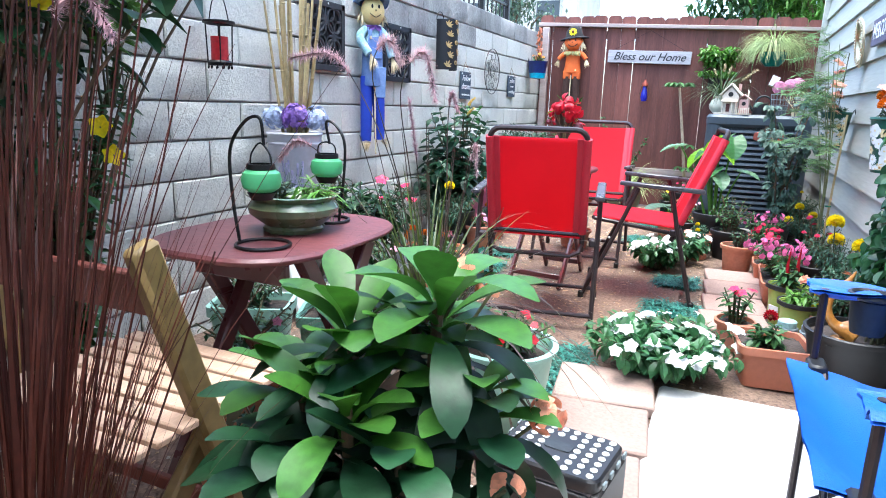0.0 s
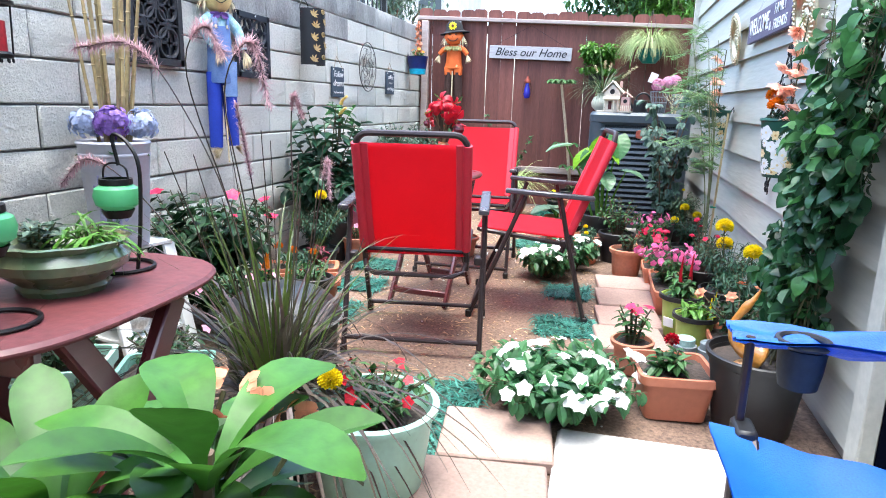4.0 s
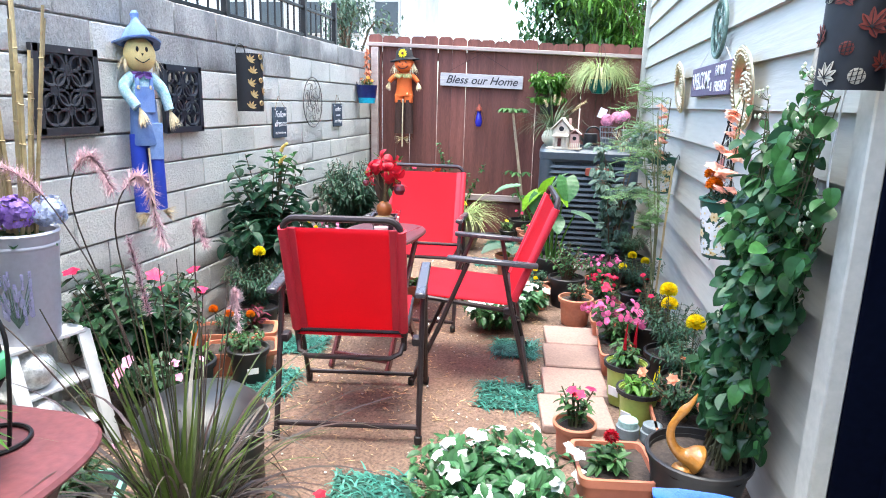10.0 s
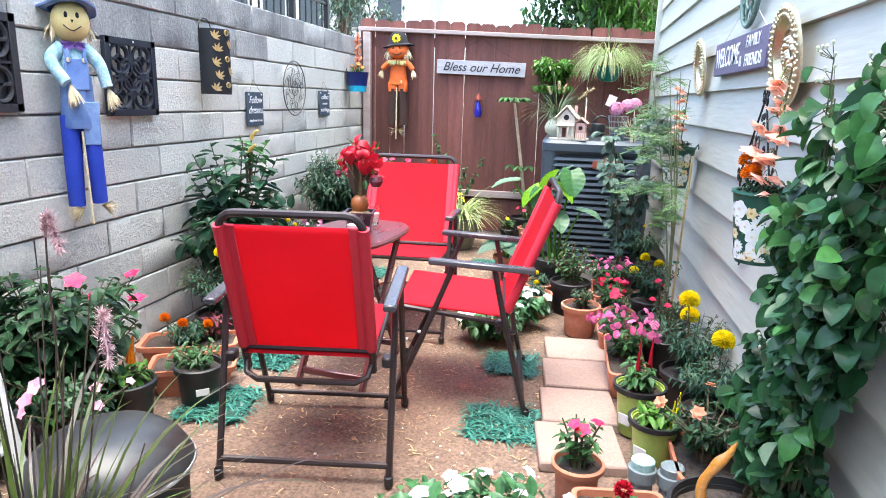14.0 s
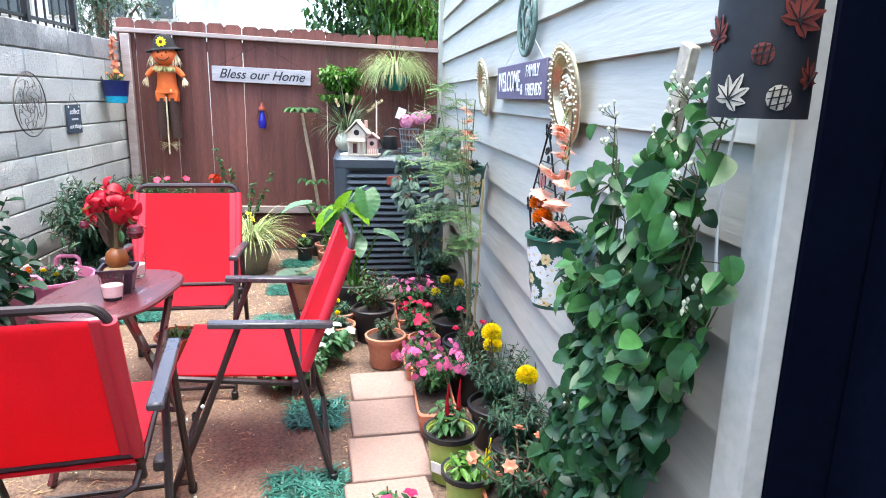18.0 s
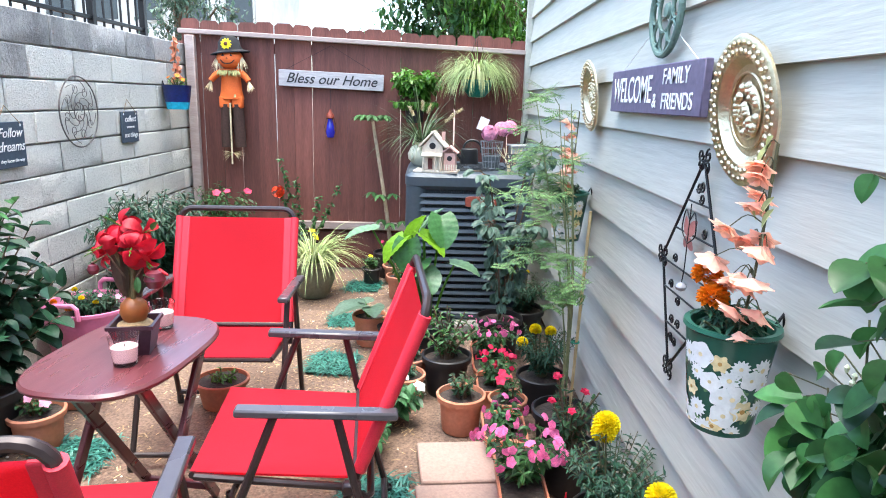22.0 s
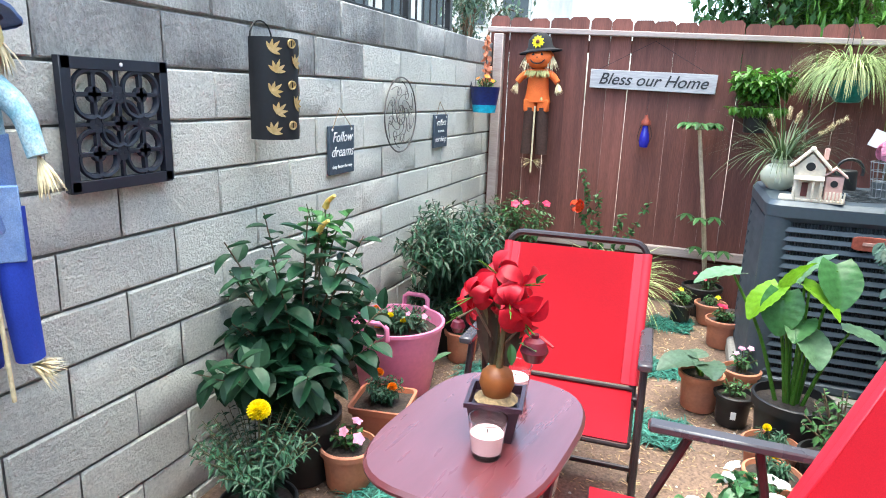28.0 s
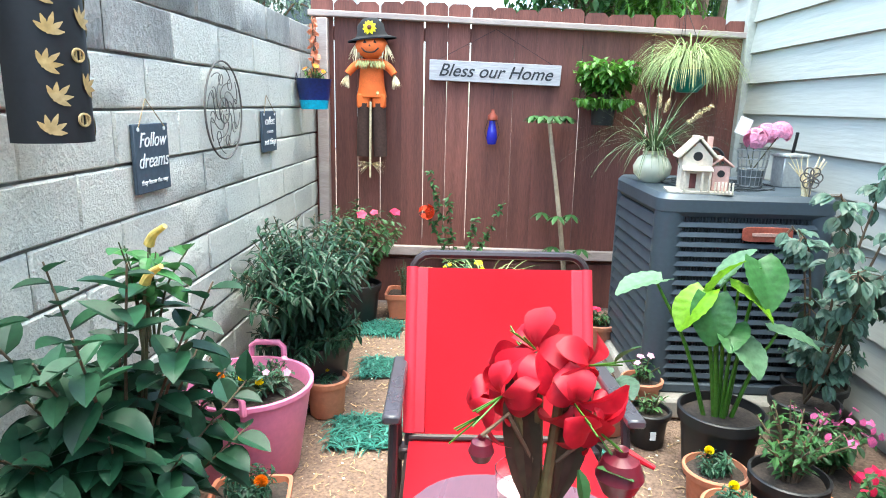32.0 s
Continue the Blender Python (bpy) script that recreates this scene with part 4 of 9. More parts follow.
# tomato-like climber by the air conditioner
to = thing("climbing_vine", (2.36, 8.72, 0), "lanky grey-leaved climber trained up beside the air conditioner", "climbing plant")
pot_round(to, 0.13, 0.22, M_BLACKPOT)
r = random.Random(91)
gs, gl = Mesh(), Mesh()
for k in range(9):
    x1, y1, z1 = r.uniform(-0.20, 0.27), r.uniform(-0.42, 0.22), r.uniform(0.62, 1.28)
    line = smooth_line([(0, 0, 0.2), (x1 * 0.2, y1 * 0.4, z1 * 0.5), (x1 * 0.6, y1 * 0.8, z1 * 0.9), (x1, y1, z1)], 5)
    gs.tube(line, 0.006, 5, 0.003)
    for i in range(22):
        f = r.uniform(0.25, 1.0) * (len(line) - 1.01)
        q = line[int(f)].lerp(line[int(f) + 1], f % 1)
        d = Vector((r.uniform(-1, 0.6), r.uniform(-1, 0.5), r.uniform(-0.9, 0.2)))
        stalk = q + d.normalized() * 0.035
        gs.tube([q, stalk], 0.0018, 4)
        for s in (-0.6, 0, 0.6):
            gl.leaf(stalk, d + d.cross(Vector((0, 0, 1))) * s, (0, -0.3, 1), 0.066, 0.036, 0.6, 0.2, 6, 4)
part("branchwork", gs, L_BARK, to, kind="stuff")
part("foliage", gl, leaf_mat("dusty grey-green leaf", (0.065, 0.12, 0.085), (0.10, 0.165, 0.12)), to, kind="stuff")

# purple fountain grass by the tables, dark red grass close by
def fountain_grass(at, seed, n, length, m, width, spread, droop, plumes, label, stalks=0, lean=(0, 0), base=0.0):
    th = thing("fountain_grass", at, label, "ornamental grass")
    r = random.Random(seed)
    g = Mesh()
    for _ in range(n):
        a, o = r.uniform(0, 2 * math.pi), r.uniform(0, 0.07)
        d = Vector((math.cos(a) * r.uniform(0.1, spread) + lean[0], math.sin(a) * r.uniform(0.1, spread) + lean[1], 1))
        g.blade((math.cos(a) * o, math.sin(a) * o, base), d, length * r.uniform(0.5, 1.05), width * r.uniform(0.5, 1.2), droop * r.uniform(0.4, 2.0), 9)
    part("grass_tuft", g, m, th, kind="stuff")
    gs, gp = Mesh(), Mesh()
    for line, size in plumes:
        pts = smooth_line(line, 6)
        gs.tube(pts, 0.0022, 5, 0.0015)
        c = len(pts)
        for i in range(int(c * 0.66), c):
            for _ in range(70):
                d = ball_dir(r)
                q = pts[i] + (pts[i - 1] - pts[i]) * r.random()
                gp.leaf(q, d + (pts[i] - pts[i - 1]).normalized() * 0.8, (0, 0, 1), size * r.uniform(0.6, 1.2), 0.0032, 0.1, 0.1, 2, 1)
    for _ in range(stalks):
        a = r.uniform(0, 2 * math.pi)
        o = r.uniform(0.0, 0.12)
        t = Vector((math.cos(a) * o * 1.6 + r.uniform(-0.1, 0.1), math.sin(a) * o * 1.6 + r.uniform(-0.1, 0.1), length * r.uniform(0.7, 1.15)))
        gs.tube(smooth_line([(math.cos(a) * o * 0.5, math.sin(a) * o * 0.5, base), t * 0.5 + Vector((0.01, 0, base * 0.5)), t + Vector((0, 0, base * 0.5))], 3), 0.0022, 4, 0.0012)
    if gs.v:
        part("stalk_cluster", gs, m, th, kind="stuff")
    if gp.v:
        part("plume_spray", gp, F_PLUME, th, kind="stuff")
    return th


gp = fountain_grass((1.14, 5.23, 0), 101, 190, 0.74, L_PURPLE, 0.013, 0.85, 2.5, [
    ([(0, 0, 0.22), (-0.10, 0.0, 0.7), (-0.20, -0.02, 1.06), (-0.15, -0.02, 1.175), (-0.09, -0.03, 1.11)], 0.034),
    ([(0, 0, 0.22), (-0.06, 0.0, 0.7), (-0.10, -0.02, 1.02), (-0.02, -0.03, 1.14), (0.03, -0.04, 1.0)], 0.032),
    ([(0, 0, 0.22), (-0.12, 0.03, 0.7), (-0.25, 0.03, 0.98), (-0.36, 0.0, 1.13), (-0.48, -0.06, 1.12)], 0.034),
    ([(0, 0, 0.22), (-0.03, 0.03, 0.5), (-0.05, 0.02, 0.74), (-0.06, 0.0, 0.88), (-0.07, -0.02, 1.0)], 0.018),
    ([(0, 0, 0.22), (0.05, 0.08, 0.5), (0.08, 0.10, 0.72), (0.11, 0.10, 0.86), (0.12, 0.09, 0.77)], 0.018),
    ([(0, 0, 0.22), (0.02, 0.08, 0.6), (0.01, 0.10, 0.9), (0.02, 0.10, 1.02), (0.05, 0.09, 0.97)], 0.018),
    ([(0, 0, 0.22), (-0.14, -0.1, 0.6), (-0.3, -0.12, 0.80), (-0.40, -0.14, 0.86), (-0.46, -0.16, 0.80)], 0.022)], "purple fountain grass with arching pink plumes", 16, base=0.22)
pot_round(gp, 0.09, 0.24, M_BLACKPOT)
r = random.Random(104)
g = Mesh()
for _ in range(80):
    a, o = r.uniform(0, 2 * math.pi), r.uniform(0, 0.07)
    g.blade((math.cos(a) * o, math.sin(a) * o, 0.22), (math.cos(a) * r.uniform(0.05, 0.35), math.sin(a) * r.uniform(0.05, 0.35), 1), r.uniform(0.25, 0.62), r.uniform(0.007, 0.017), r.uniform(0.3, 2.0), 8)
part("green_grass_tuft", g, leaf_mat("olive green grass blade", (0.060, 0.092, 0.018), (0.09, 0.115, 0.032), 0.42, 0.3, 0.4), gp, "olive green inner blades", kind="stuff")
fountain_grass((1.15, 3.86, 0), 102, 330, 1.10, L_REDGRASS, 0.006, 0.24, 0.55, [
    ([(0, 0, 0), (0.05, 0.0, 0.6), (0.10, 0.02, 1.05), (0.14, 0.05, 1.22), (0.18, 0.09, 1.2)], 0.02),
    ([(0, 0, 0), (0.0, 0.05, 0.6), (0.02, 0.10, 0.98), (0.05, 0.14, 1.12), (0.09, 0.16, 1.06)], 0.02)], "dense dark red-brown fountain grass", 110)

# ---- rows of pots ----
def pink_vinca(at, r, h, m, seed, fm, label, rect=None, rz=0, n=12, tall=0.20, sp=0.09, petals=0.022, fl=10):
    th = potted(at, r, h, m, label, rect=rect, rz=rz)
    stems_and_leaves(th, seed, (0, 0, h * 0.85), n, tall, sp, 11, 0.048, 0.022, L_MID, None, 0, 0.5, 0, 0.1, 0.0028, steps=3, flowers=(fl, cluster(0.034, 2, petals), fm))
    return th


# along the house: long terracotta troughs and round pots
pink_vinca((2.31, 7.27, 0), 0, 0.13, M_PLASTERRA, 201, F_PINK, "long terracotta trough of magenta pink vinca beside the pavers", (0.16, 0.50), 0, 26, 0.22, 0.15, 0.020, 24)
pink_vinca((2.29, 7.66, 0), 0, 0.12, M_PLASTERRA, 202, F_PINK, "square terracotta planter with dry seedlings beside the pavers", (0.17, 0.24), 0, 10, 0.12, 0.08, 0.02, 4)
pink_vinca((2.28, 8.38, 0), 0, 0.12, M_PLASTERRA, 203, F_PINK, "terracotta trough of small bright pink vinca", (0.17, 0.40), 0, 22, 0.22, 0.14, 0.015, 20)
pink_vinca((2.29, 8.09, 0), 0, 0.11, M_PLASTERRA, 204, F_HOT, "terracotta square planter of pink vinca between the troughs", (0.17, 0.22), 0, 14, 0.18, 0.1, 0.014, 12)
th = potted((2.12, 7.84, 0), 0.105, 0.17, M_TERRA, "round terracotta pot with a sparse dark-leaved geranium", "round terracotta pots")
stems_and_leaves(th, 205, (0, 0, 0.14), 9, 0.15, 0.08, 10, 0.035, 0.03, L_DARK, L_BARK, 1, 0.4, steps=2)
th = potted((2.325, 7.87, 0), 0.085, 0.14, M_TERRA, "round terracotta pot with a red and white vinca", "round terracotta pots")
stems_and_leaves(th, 206, (0, 0, 0.12), 7, 0.14, 0.06, 8, 0.04, 0.02, L_MID, steps=2, flowers=(4, bloom(0.024), F_HOT))
th = potted((1.87, 8.30, 0), 0.105, 0.15, M_TERRA, "round terracotta pot with a small yellow marigold", "round terracotta pots")
marigold(th, 0.12, 207, [(-0.02, 0.02, 0.20)], 0.09, 0.06, 0.016, F_YELLOW, 5)
th = potted((1.86, 8.10, 0), 0.10, 0.14, M_TERRA, "round terracotta pot with a yellow marigold beside the white vinca", "round terracotta pots")
marigold(th, 0.11, 208, [(0.0, 0.03, 0.19)], 0.09, 0.06, 0.016, F_YELLOW, 5)
th = potted((1.62, 8.82, 0), 0.10, 0.18, M_TERRA, "terracotta pot with one broad round leaf", "round terracotta pots")
for k, (dx, dy, dz, L) in enumerate(((-0.8, -0.5, 0.0, 0.20), (0.2, -0.8, 0.1, 0.16), (-0.5, 0.6, 0.0, 0.14))):
    ear_leaf(th, [(0, 0, 0.15), (dx * 0.03, dy * 0.03, 0.2), (dx * 0.06, dy * 0.06, 0.235)], (dx, dy, dz), L, L * 0.9, L_GREY)
th = potted((1.80, 9.0, 0), 0.09, 0.16, M_TERRA, "terracotta pot with a straggling pink-flowered plant", "round terracotta pots")
stems_and_leaves(th, 209, (0, 0, 0.14), 6, 0.12, 0.08, 8, 0.04, 0.02, L_MID, steps=2, flowers=(3, bloom(0.018), F_PALEPINK))
th = potted((1.76, 8.72, 0), 0.085, 0.15, M_BLACKPOT, "small black nursery pot with a white tag", "black nursery pots")
stems_and_leaves(th, 210, (0, 0, 0.12), 6, 0.1, 0.08, 7, 0.04, 0.02, L_MID, steps=2)
part("tag", Mesh().box(0.0, -0.079, 0.07, 0.022, 0.004, 0.035, 0.001), M_WHITE, th)
th = potted((2.06, 8.20, 0), 0.12, 0.20, M_BLACKPOT, "black pot with a leafy straggling green shrub", "black nursery pots")
stems_and_leaves(th, 211, (0, 0, 0.16), 16, 0.30, 0.17, 14, 0.045, 0.03, L_MID, L_BARK, 1, 0.5, steps=2)
th = potted((2.50, 8.06, 0), 0.115, 0.17, M_BLACKPOT, "black pot with a feathery marigold bush in yellow flower", "black nursery pots")
marigold(th, 0.16, 212, [(-0.06, -0.12, 0.43), (0.04, 0.05, 0.36), (-0.1, -0.02, 0.33)], 0.28, 0.16, 0.027, F_YELLOW, 22)
th = potted((2.52, 8.95, 0), 0.13, 0.2, M_BLACKPOT, "black pot with a dense marigold bush by the house wall", "black nursery pots")
marigold(th, 0.16, 213, [(0.02, 0.0, 0.42)], 0.28, 0.18, 0.012, F_YELLOW, 26)
th = potted((2.55, 7.02, 0), 0.12, 0.18, M_BLACKPOT, "black pot with a marigold bush and big lemon yellow heads", "black nursery pots")
marigold(th, 0.15, 214, [(-0.04, -0.02, 0.485), (0.0, 0.14, 0.37)], 0.30, 0.17, 0.040, F_YELLOW, 26)
th = potted((2.57, 6.72, 0), 0.11, 0.18, M_BLACKPOT, "black pot with a leafy marigold and a lemon yellow head", "black nursery pots")
marigold(th, 0.15, 215, [(0.02, 0.02, 0.42)], 0.22, 0.15, 0.040, F_YELLOW, 20)
th = potted((2.50, 7.42, 0), 0.11, 0.18, M_BLACKPOT, "black pot with red-flowered rose bush", "black nursery pots")
stems_and_leaves(th, 216, (0, 0, 0.15), 16, 0.30, 0.13, 14, 0.04, 0.024, L_DARK, L_BARK, 1, 0.4, steps=2, flowers=(6, bloom(0.02, 5, 0.5, 2), F_HOT))
th = potted((2.50, 6.42, 0), 0, 0.14, M_PLASTERRA, "terracotta trough with a rose bush in pale pink flower", rect=(0.2, 0.34))
stems_and_leaves(th, 217, (0, 0, 0.12), 22, 0.24, 0.15, 14, 0.045, 0.03, L_DARK, L_BARK, 1, 0.4, steps=2, flowers=(5, bloom(0.026, 6, 0.4, 2), F_PEACH))

# green printed nursery buckets
M_LIME = mat("lime green printed plastic", (0.36, 0.46, 0.10), 0.45, 0, 0.08, 5, 0.05, 60, (0.28, 0.38, 0.06), 0.6)
for k, (x, y, s) in enumerate(((2.33, 6.80, 1.0), (2.36, 6.56, 0.92))):
    th = thing("nursery_bucket", (x, y, 0), ("lime green printed nursery bucket with red celosia" if k == 0 else "lime green printed nursery bucket with pale yellow celosia"), "bucket", "printed nursery buckets")
    pot_round(th, 0.095 * s, 0.19 * s, M_LIME, 0.05)
    part("rim", Mesh().lathe([(0.093 * s, 0.172 * s), (0.10 * s, 0.176 * s), (0.10 * s, 0.195 * s), (0.09 * s, 0.195 * s)], 28), M_BLACKPOT, th, "black rim")
    part("printed_panel", Mesh().box(-0.055 * s, -0.068 * s, 0.075, 0.05, 0.004, 0.045, 0.001, Matrix.Rotation(radians(-40), 4, "Z") @ Matrix.Rotation(radians(8), 4, "X")), M_WHITE, th, "white printed panel")
    stems_and_leaves(th, 220 + k, (0, 0, 0.16 * s), 8, 0.16 if k == 0 else 0.1, 0.07, 10, 0.06, 0.024, L_MID if k == 0 else L_LIGHT, None, 0, 0.6, steps=3)
    gf = Mesh()
    for x1, y1, z1 in ((-0.015, 0.0, 0.33), (0.03, 0.015, 0.34)) if k == 0 else ((0.05, -0.02, 0.22), (0.07, 0.01, 0.24)):
        gf.tube([(x1, y1, z1 - 0.08), (x1, y1, z1 - 0.03), (x1 + 0.004, y1, z1 + 0.04)], 0.010, 7, 0.002)
    part("plume_spray", gf, F_RED if k == 0 else F_YELLOW, th)

# terracotta square planter with the dark red celosia at the slab
th = potted((2.22, 6.0, 0), 0, 0.16, M_PLASTERRA, "square terracotta planter with a dark red celosia on the concrete", rect=(0.25, 0.25), rz=8)
stems_and_leaves(th, 230, (-0.02, -0.02, 0.13), 7, 0.10, 0.06, 8, 0.06, 0.03, L_MID, steps=3)
gf = Mesh()
pompom(gf, (-0.02, -0.03, 0.26), 0.026, 50, 5)
part("flower_head", gf, F_RED, th)
th = potted((2.10, 6.30, 0), 0.082, 0.13, M_TERRA, "low terracotta pot with a pink periwinkle among the white vinca", "round terracotta pots")
stems_and_leaves(th, 231, (0, 0, 0.1), 8, 0.2, 0.07, 8, 0.05, 0.024, L_MID, None, 0, 0.5, steps=3, flowers=(3, bloom(0.026), F_HOT))

# drain clean-out pipes
M_PIPE = mat("grey plastic pipe", (0.16, 0.19, 0.20), 0.5, 0, 0.1, 8, 0.1)
for k, (x, y, h) in enumerate(((2.30, 6.33, 0.13), (2.39, 6.33, 0.12))):
    th = thing("drain_pipe", (x, y, 0), "stub of grey plastic drain pipe with a screw cap", "pipe", "drain pipes")
    part("pipe", Mesh().lathe([(0, 0), (0.035, 0), (0.035, h)], 20), M_PIPE, th)
    part("collar", Mesh().lathe([(0.035, h - 0.05), (0.044, h - 0.048), (0.044, h - 0.01), (0.036, h - 0.008)], 20), M_PIPE, th)
    part("cap", Mesh().lathe([(0.037, h - 0.012), (0.037, h + 0.016), (0.032, h + 0.020), (0, h + 0.020)], 12), mat("mint plastic cap", (0.30, 0.46, 0.44), 0.5) if k == 0 else M_PIPE, th)

# black pot of the vine with the amber bird ornament in it
vp = thing("black_plant_pot", (2.47, 5.94, 0), "large black plastic pot at the foot of the jasmine", "plant pot")
pot_round(vp, 0.16, 0.26, M_BLACKPOT, 0.08)
M_AMBER = mat("amber glazed ceramic", (0.42, 0.18, 0.03), 0.32, 0, 0.2, 9, 0.4, 120, (0.28, 0.10, 0.015), 0.6, coat=0.4)
sw = thing("bird_ornament", (2.41, 5.86, 0.232), "amber glazed long-necked bird ornament standing in the pot", "ornament")
body = Mesh().tube(smooth_line([(0.055, 0.0, 0.035), (0.03, 0, 0.045), (-0.01, 0, 0.055), (-0.04, 0, 0.09), (-0.045, 0, 0.14), (-0.02, 0.0, 0.19), (0.005, 0, 0.225), (0.018, 0.0, 0.255)], 5), 0.046, 14, 0.006)
n = len(body.v) // 14
sizes = [0.012, 0.03, 0.042, 0.046, 0.045, 0.042, 0.038, 0.032, 0.027, 0.023, 0.02, 0.018, 0.016, 0.015, 0.0145, 0.014, 0.0135, 0.013, 0.0125, 0.012, 0.012, 0.0115, 0.011, 0.011, 0.012, 0.0135, 0.014, 0.013, 0.011, 0.009, 0.008, 0.007, 0.006, 0.005, 0.003, 0.002]
out = []
for i in range(n):
    ring = [Vector(v) for v in body.v[i * 14 : i * 14 + 14]]
    c = sum(ring, Vector()) / 14
    rr = (ring[0] - c).length
    out += [tuple(c + (q - c) * (sizes[min(i, len(sizes) - 1)] / rr)) for q in ring]
body.v = out
part("bird", body, M_AMBER, sw)
part("foot", Mesh().lathe([(0, 0), (0.035, 0), (0.03, 0.012), (0.02, 0.02), (0, 0.02)], 16), M_AMBER, sw)

# ---- left side pots ----
pt = thing("pink_tub", Matrix.Translation((0.24, 8.41, 0)) @ Matrix.Scale(1.09, 4), "pink plastic tub with handles, planted with marigolds", "plant tub")
M_PINKTUB = mat("pink plastic", (0.66, 0.20, 0.36), 0.45, 0, 0.06, 5, 0.05, 60, (0.58, 0.15, 0.30), 0.5)
part("tub", Mesh().lathe([(0, 0), (0.15, 0), (0.158, 0.008), (0.205, 0.30), (0.213, 0.302), (0.213, 0.316), (0.20, 0.316), (0.19, 0.26), (0.15, 0.015), (0, 0.015)], 36), M_PINKTUB, pt)
part("soil", Mesh().lathe([(0, 0.275), (0.1, 0.27), (0.192, 0.262)], 24), M_POTSOIL, pt)
for s in (-1, 1):
    part("handle", Mesh().tube([(-0.06, s * 0.21, 0.30), (-0.058, s * 0.212, 0.352), (-0.04, s * 0.213, 0.368), (0.04, s * 0.213, 0.368), (0.058, s * 0.212, 0.352), (0.06, s * 0.21, 0.30)], 0.011, 8), M_PINKTUB, pt)
marigold(pt, 0.265, 240, [(-0.06, -0.08, 0.36), (-0.1, 0.0, 0.35), (-0.02, -0.14, 0.33), (-0.12, -0.08, 0.34)], 0.11, 0.13, 0.015, F_ORANGE, 12)
marigold(pt, 0.265, 239, [(-0.10, 0.06, 0.36), (0.02, -0.10, 0.37), (0.06, -0.06, 0.34)], 0.12, 0.12, 0.013, F_YELLOW, 10)
stems_and_leaves(pt, 241, (0.06, 0.02, 0.26), 9, 0.12, 0.09, 10, 0.05, 0.02, L_GREY, None, 0, 0.5, steps=2, flowers=(5, bloom(0.014), F_PALEPINK))
for k, (x, y, rr, hh, lab) in enumerate(((0.42, 8.86, 0.095, 0.17, "terracotta pot with a tiny yellow marigold beside the pink tub"), (0.33, 9.12, 0.10, 0.16, "terracotta pot with a white and purple pansy beside the black pot"))):
    th = potted((x, y, 0), rr, hh, M_TERRA, lab, "round terracotta pots")
    if k:
        stems_and_leaves(th, 243, (0, 0, 0.13), 6, 0.1, 0.05, 6, 0.035, 0.02, L_MID, steps=2, flowers=(3, bloom(0.03), F_WHITE))
    else:
        marigold(th, 0.14, 242, [(0, 0, 0.2)], 0.05, 0.04, 0.012, F_YELLOW, 3)
th = potted((0.37, 8.02, 0), 0, 0.14, M_PLASTERRA, "square terracotta planter with orange marigolds by the hibiscus", rect=(0.24, 0.24), rz=10)
marigold(th, 0.12, 244, [(-0.03, 0.03, 0.24), (0.04, -0.01, 0.20)], 0.13, 0.09, 0.021, F_ORANGE, 10)
th = potted((0.43, 7.62, 0), 0.105, 0.16, M_TERRA, "round terracotta pot with dark pink pansies under the hibiscus", "round terracotta pots")
stems_and_leaves(th, 245, (0, 0, 0.13), 8, 0.12, 0.07, 8, 0.035, 0.022, L_MID, steps=2, flowers=(4, bloom(0.024), F_PALEPINK))
th = potted((0.34, 7.22, 0), 0.12, 0.16, M_BLACKPOT, "black pot with a leafy marigold and one yellow head", "black nursery pots")
marigold(th, 0.13, 246, [(0.03, -0.02, 0.475)], 0.34, 0.21, 0.034, F_YELLOW, 36)
th = potted((0.36, 6.92, 0), 0, 0.13, M_PLASTERRA, "long terracotta trough with yellow marigolds and red foliage", rect=(0.42, 0.2), rz=20)
marigold(th, 0.11, 247, [(-0.1, -0.02, 0.24), (-0.02, -0.04, 0.22), (0.08, 0.0, 0.2)], 0.11, 0.12, 0.024, F_ORANGE, 12)
stems_and_leaves(th, 248, (0.1, 0.04, 0.1), 7, 0.16, 0.06, 8, 0.05, 0.024, leaf_mat("dark red leaf", (0.12, 0.015, 0.03), (0.18, 0.02, 0.04)), steps=2)
th = potted((0.50, 6.72, 0), 0, 0.12, M_PLASTERRA, "terracotta trough with bright green seedlings", rect=(0.34, 0.2), rz=25)
stems_and_leaves(th, 249, (0, -0.04, 0.1), 12, 0.12, 0.12, 9, 0.06, 0.026, L_MID, None, 0, 0.5, steps=3)
th = potted((0.46, 6.36, 0), 0.10, 0.19, M_BLACKPOT, "black nursery pot with an orange celosia", "black nursery pots")
stems_and_leaves(th, 250, (0, 0, 0.16), 8, 0.12, 0.08, 9, 0.065, 0.024, L_LIGHT, None, 0, 0.6, steps=3)
gf = Mesh()
gf.tube([(0.02, 0, 0.26), (0.025, 0, 0.31), (0.04, 0, 0.37)], 0.018, 8, 0.003)
part("plume", gf, F_ORANGE, th)
th = potted((0.60, 6.60, 0), 0.095, 0.17, M_BLACKPOT, "black nursery pot with a white tag and a leafy seedling", "black nursery pots")
stems_and_leaves(th, 251, (0, 0, 0.14), 8, 0.12, 0.08, 8, 0.045, 0.02, L_MID, steps=2)
part("tag", Mesh().box(0.055, -0.068, 0.08, 0.05, 0.004, 0.028, 0.001, Matrix.Rotation(radians(38), 4, "Z")), M_WHITE, th)
th = potted((0.52, 6.05, 0), 0.11, 0.17, M_BLACKPOT, "black pot of small pale pink flowers under the hibiscus", "black nursery pots")
stems_and_leaves(th, 252, (0, 0, 0.14), 16, 0.2, 0.16, 12, 0.04, 0.02, L_DARK, None, 0, 0.5, steps=2, flowers=(5, bloom(0.02), F_PALEPINK))

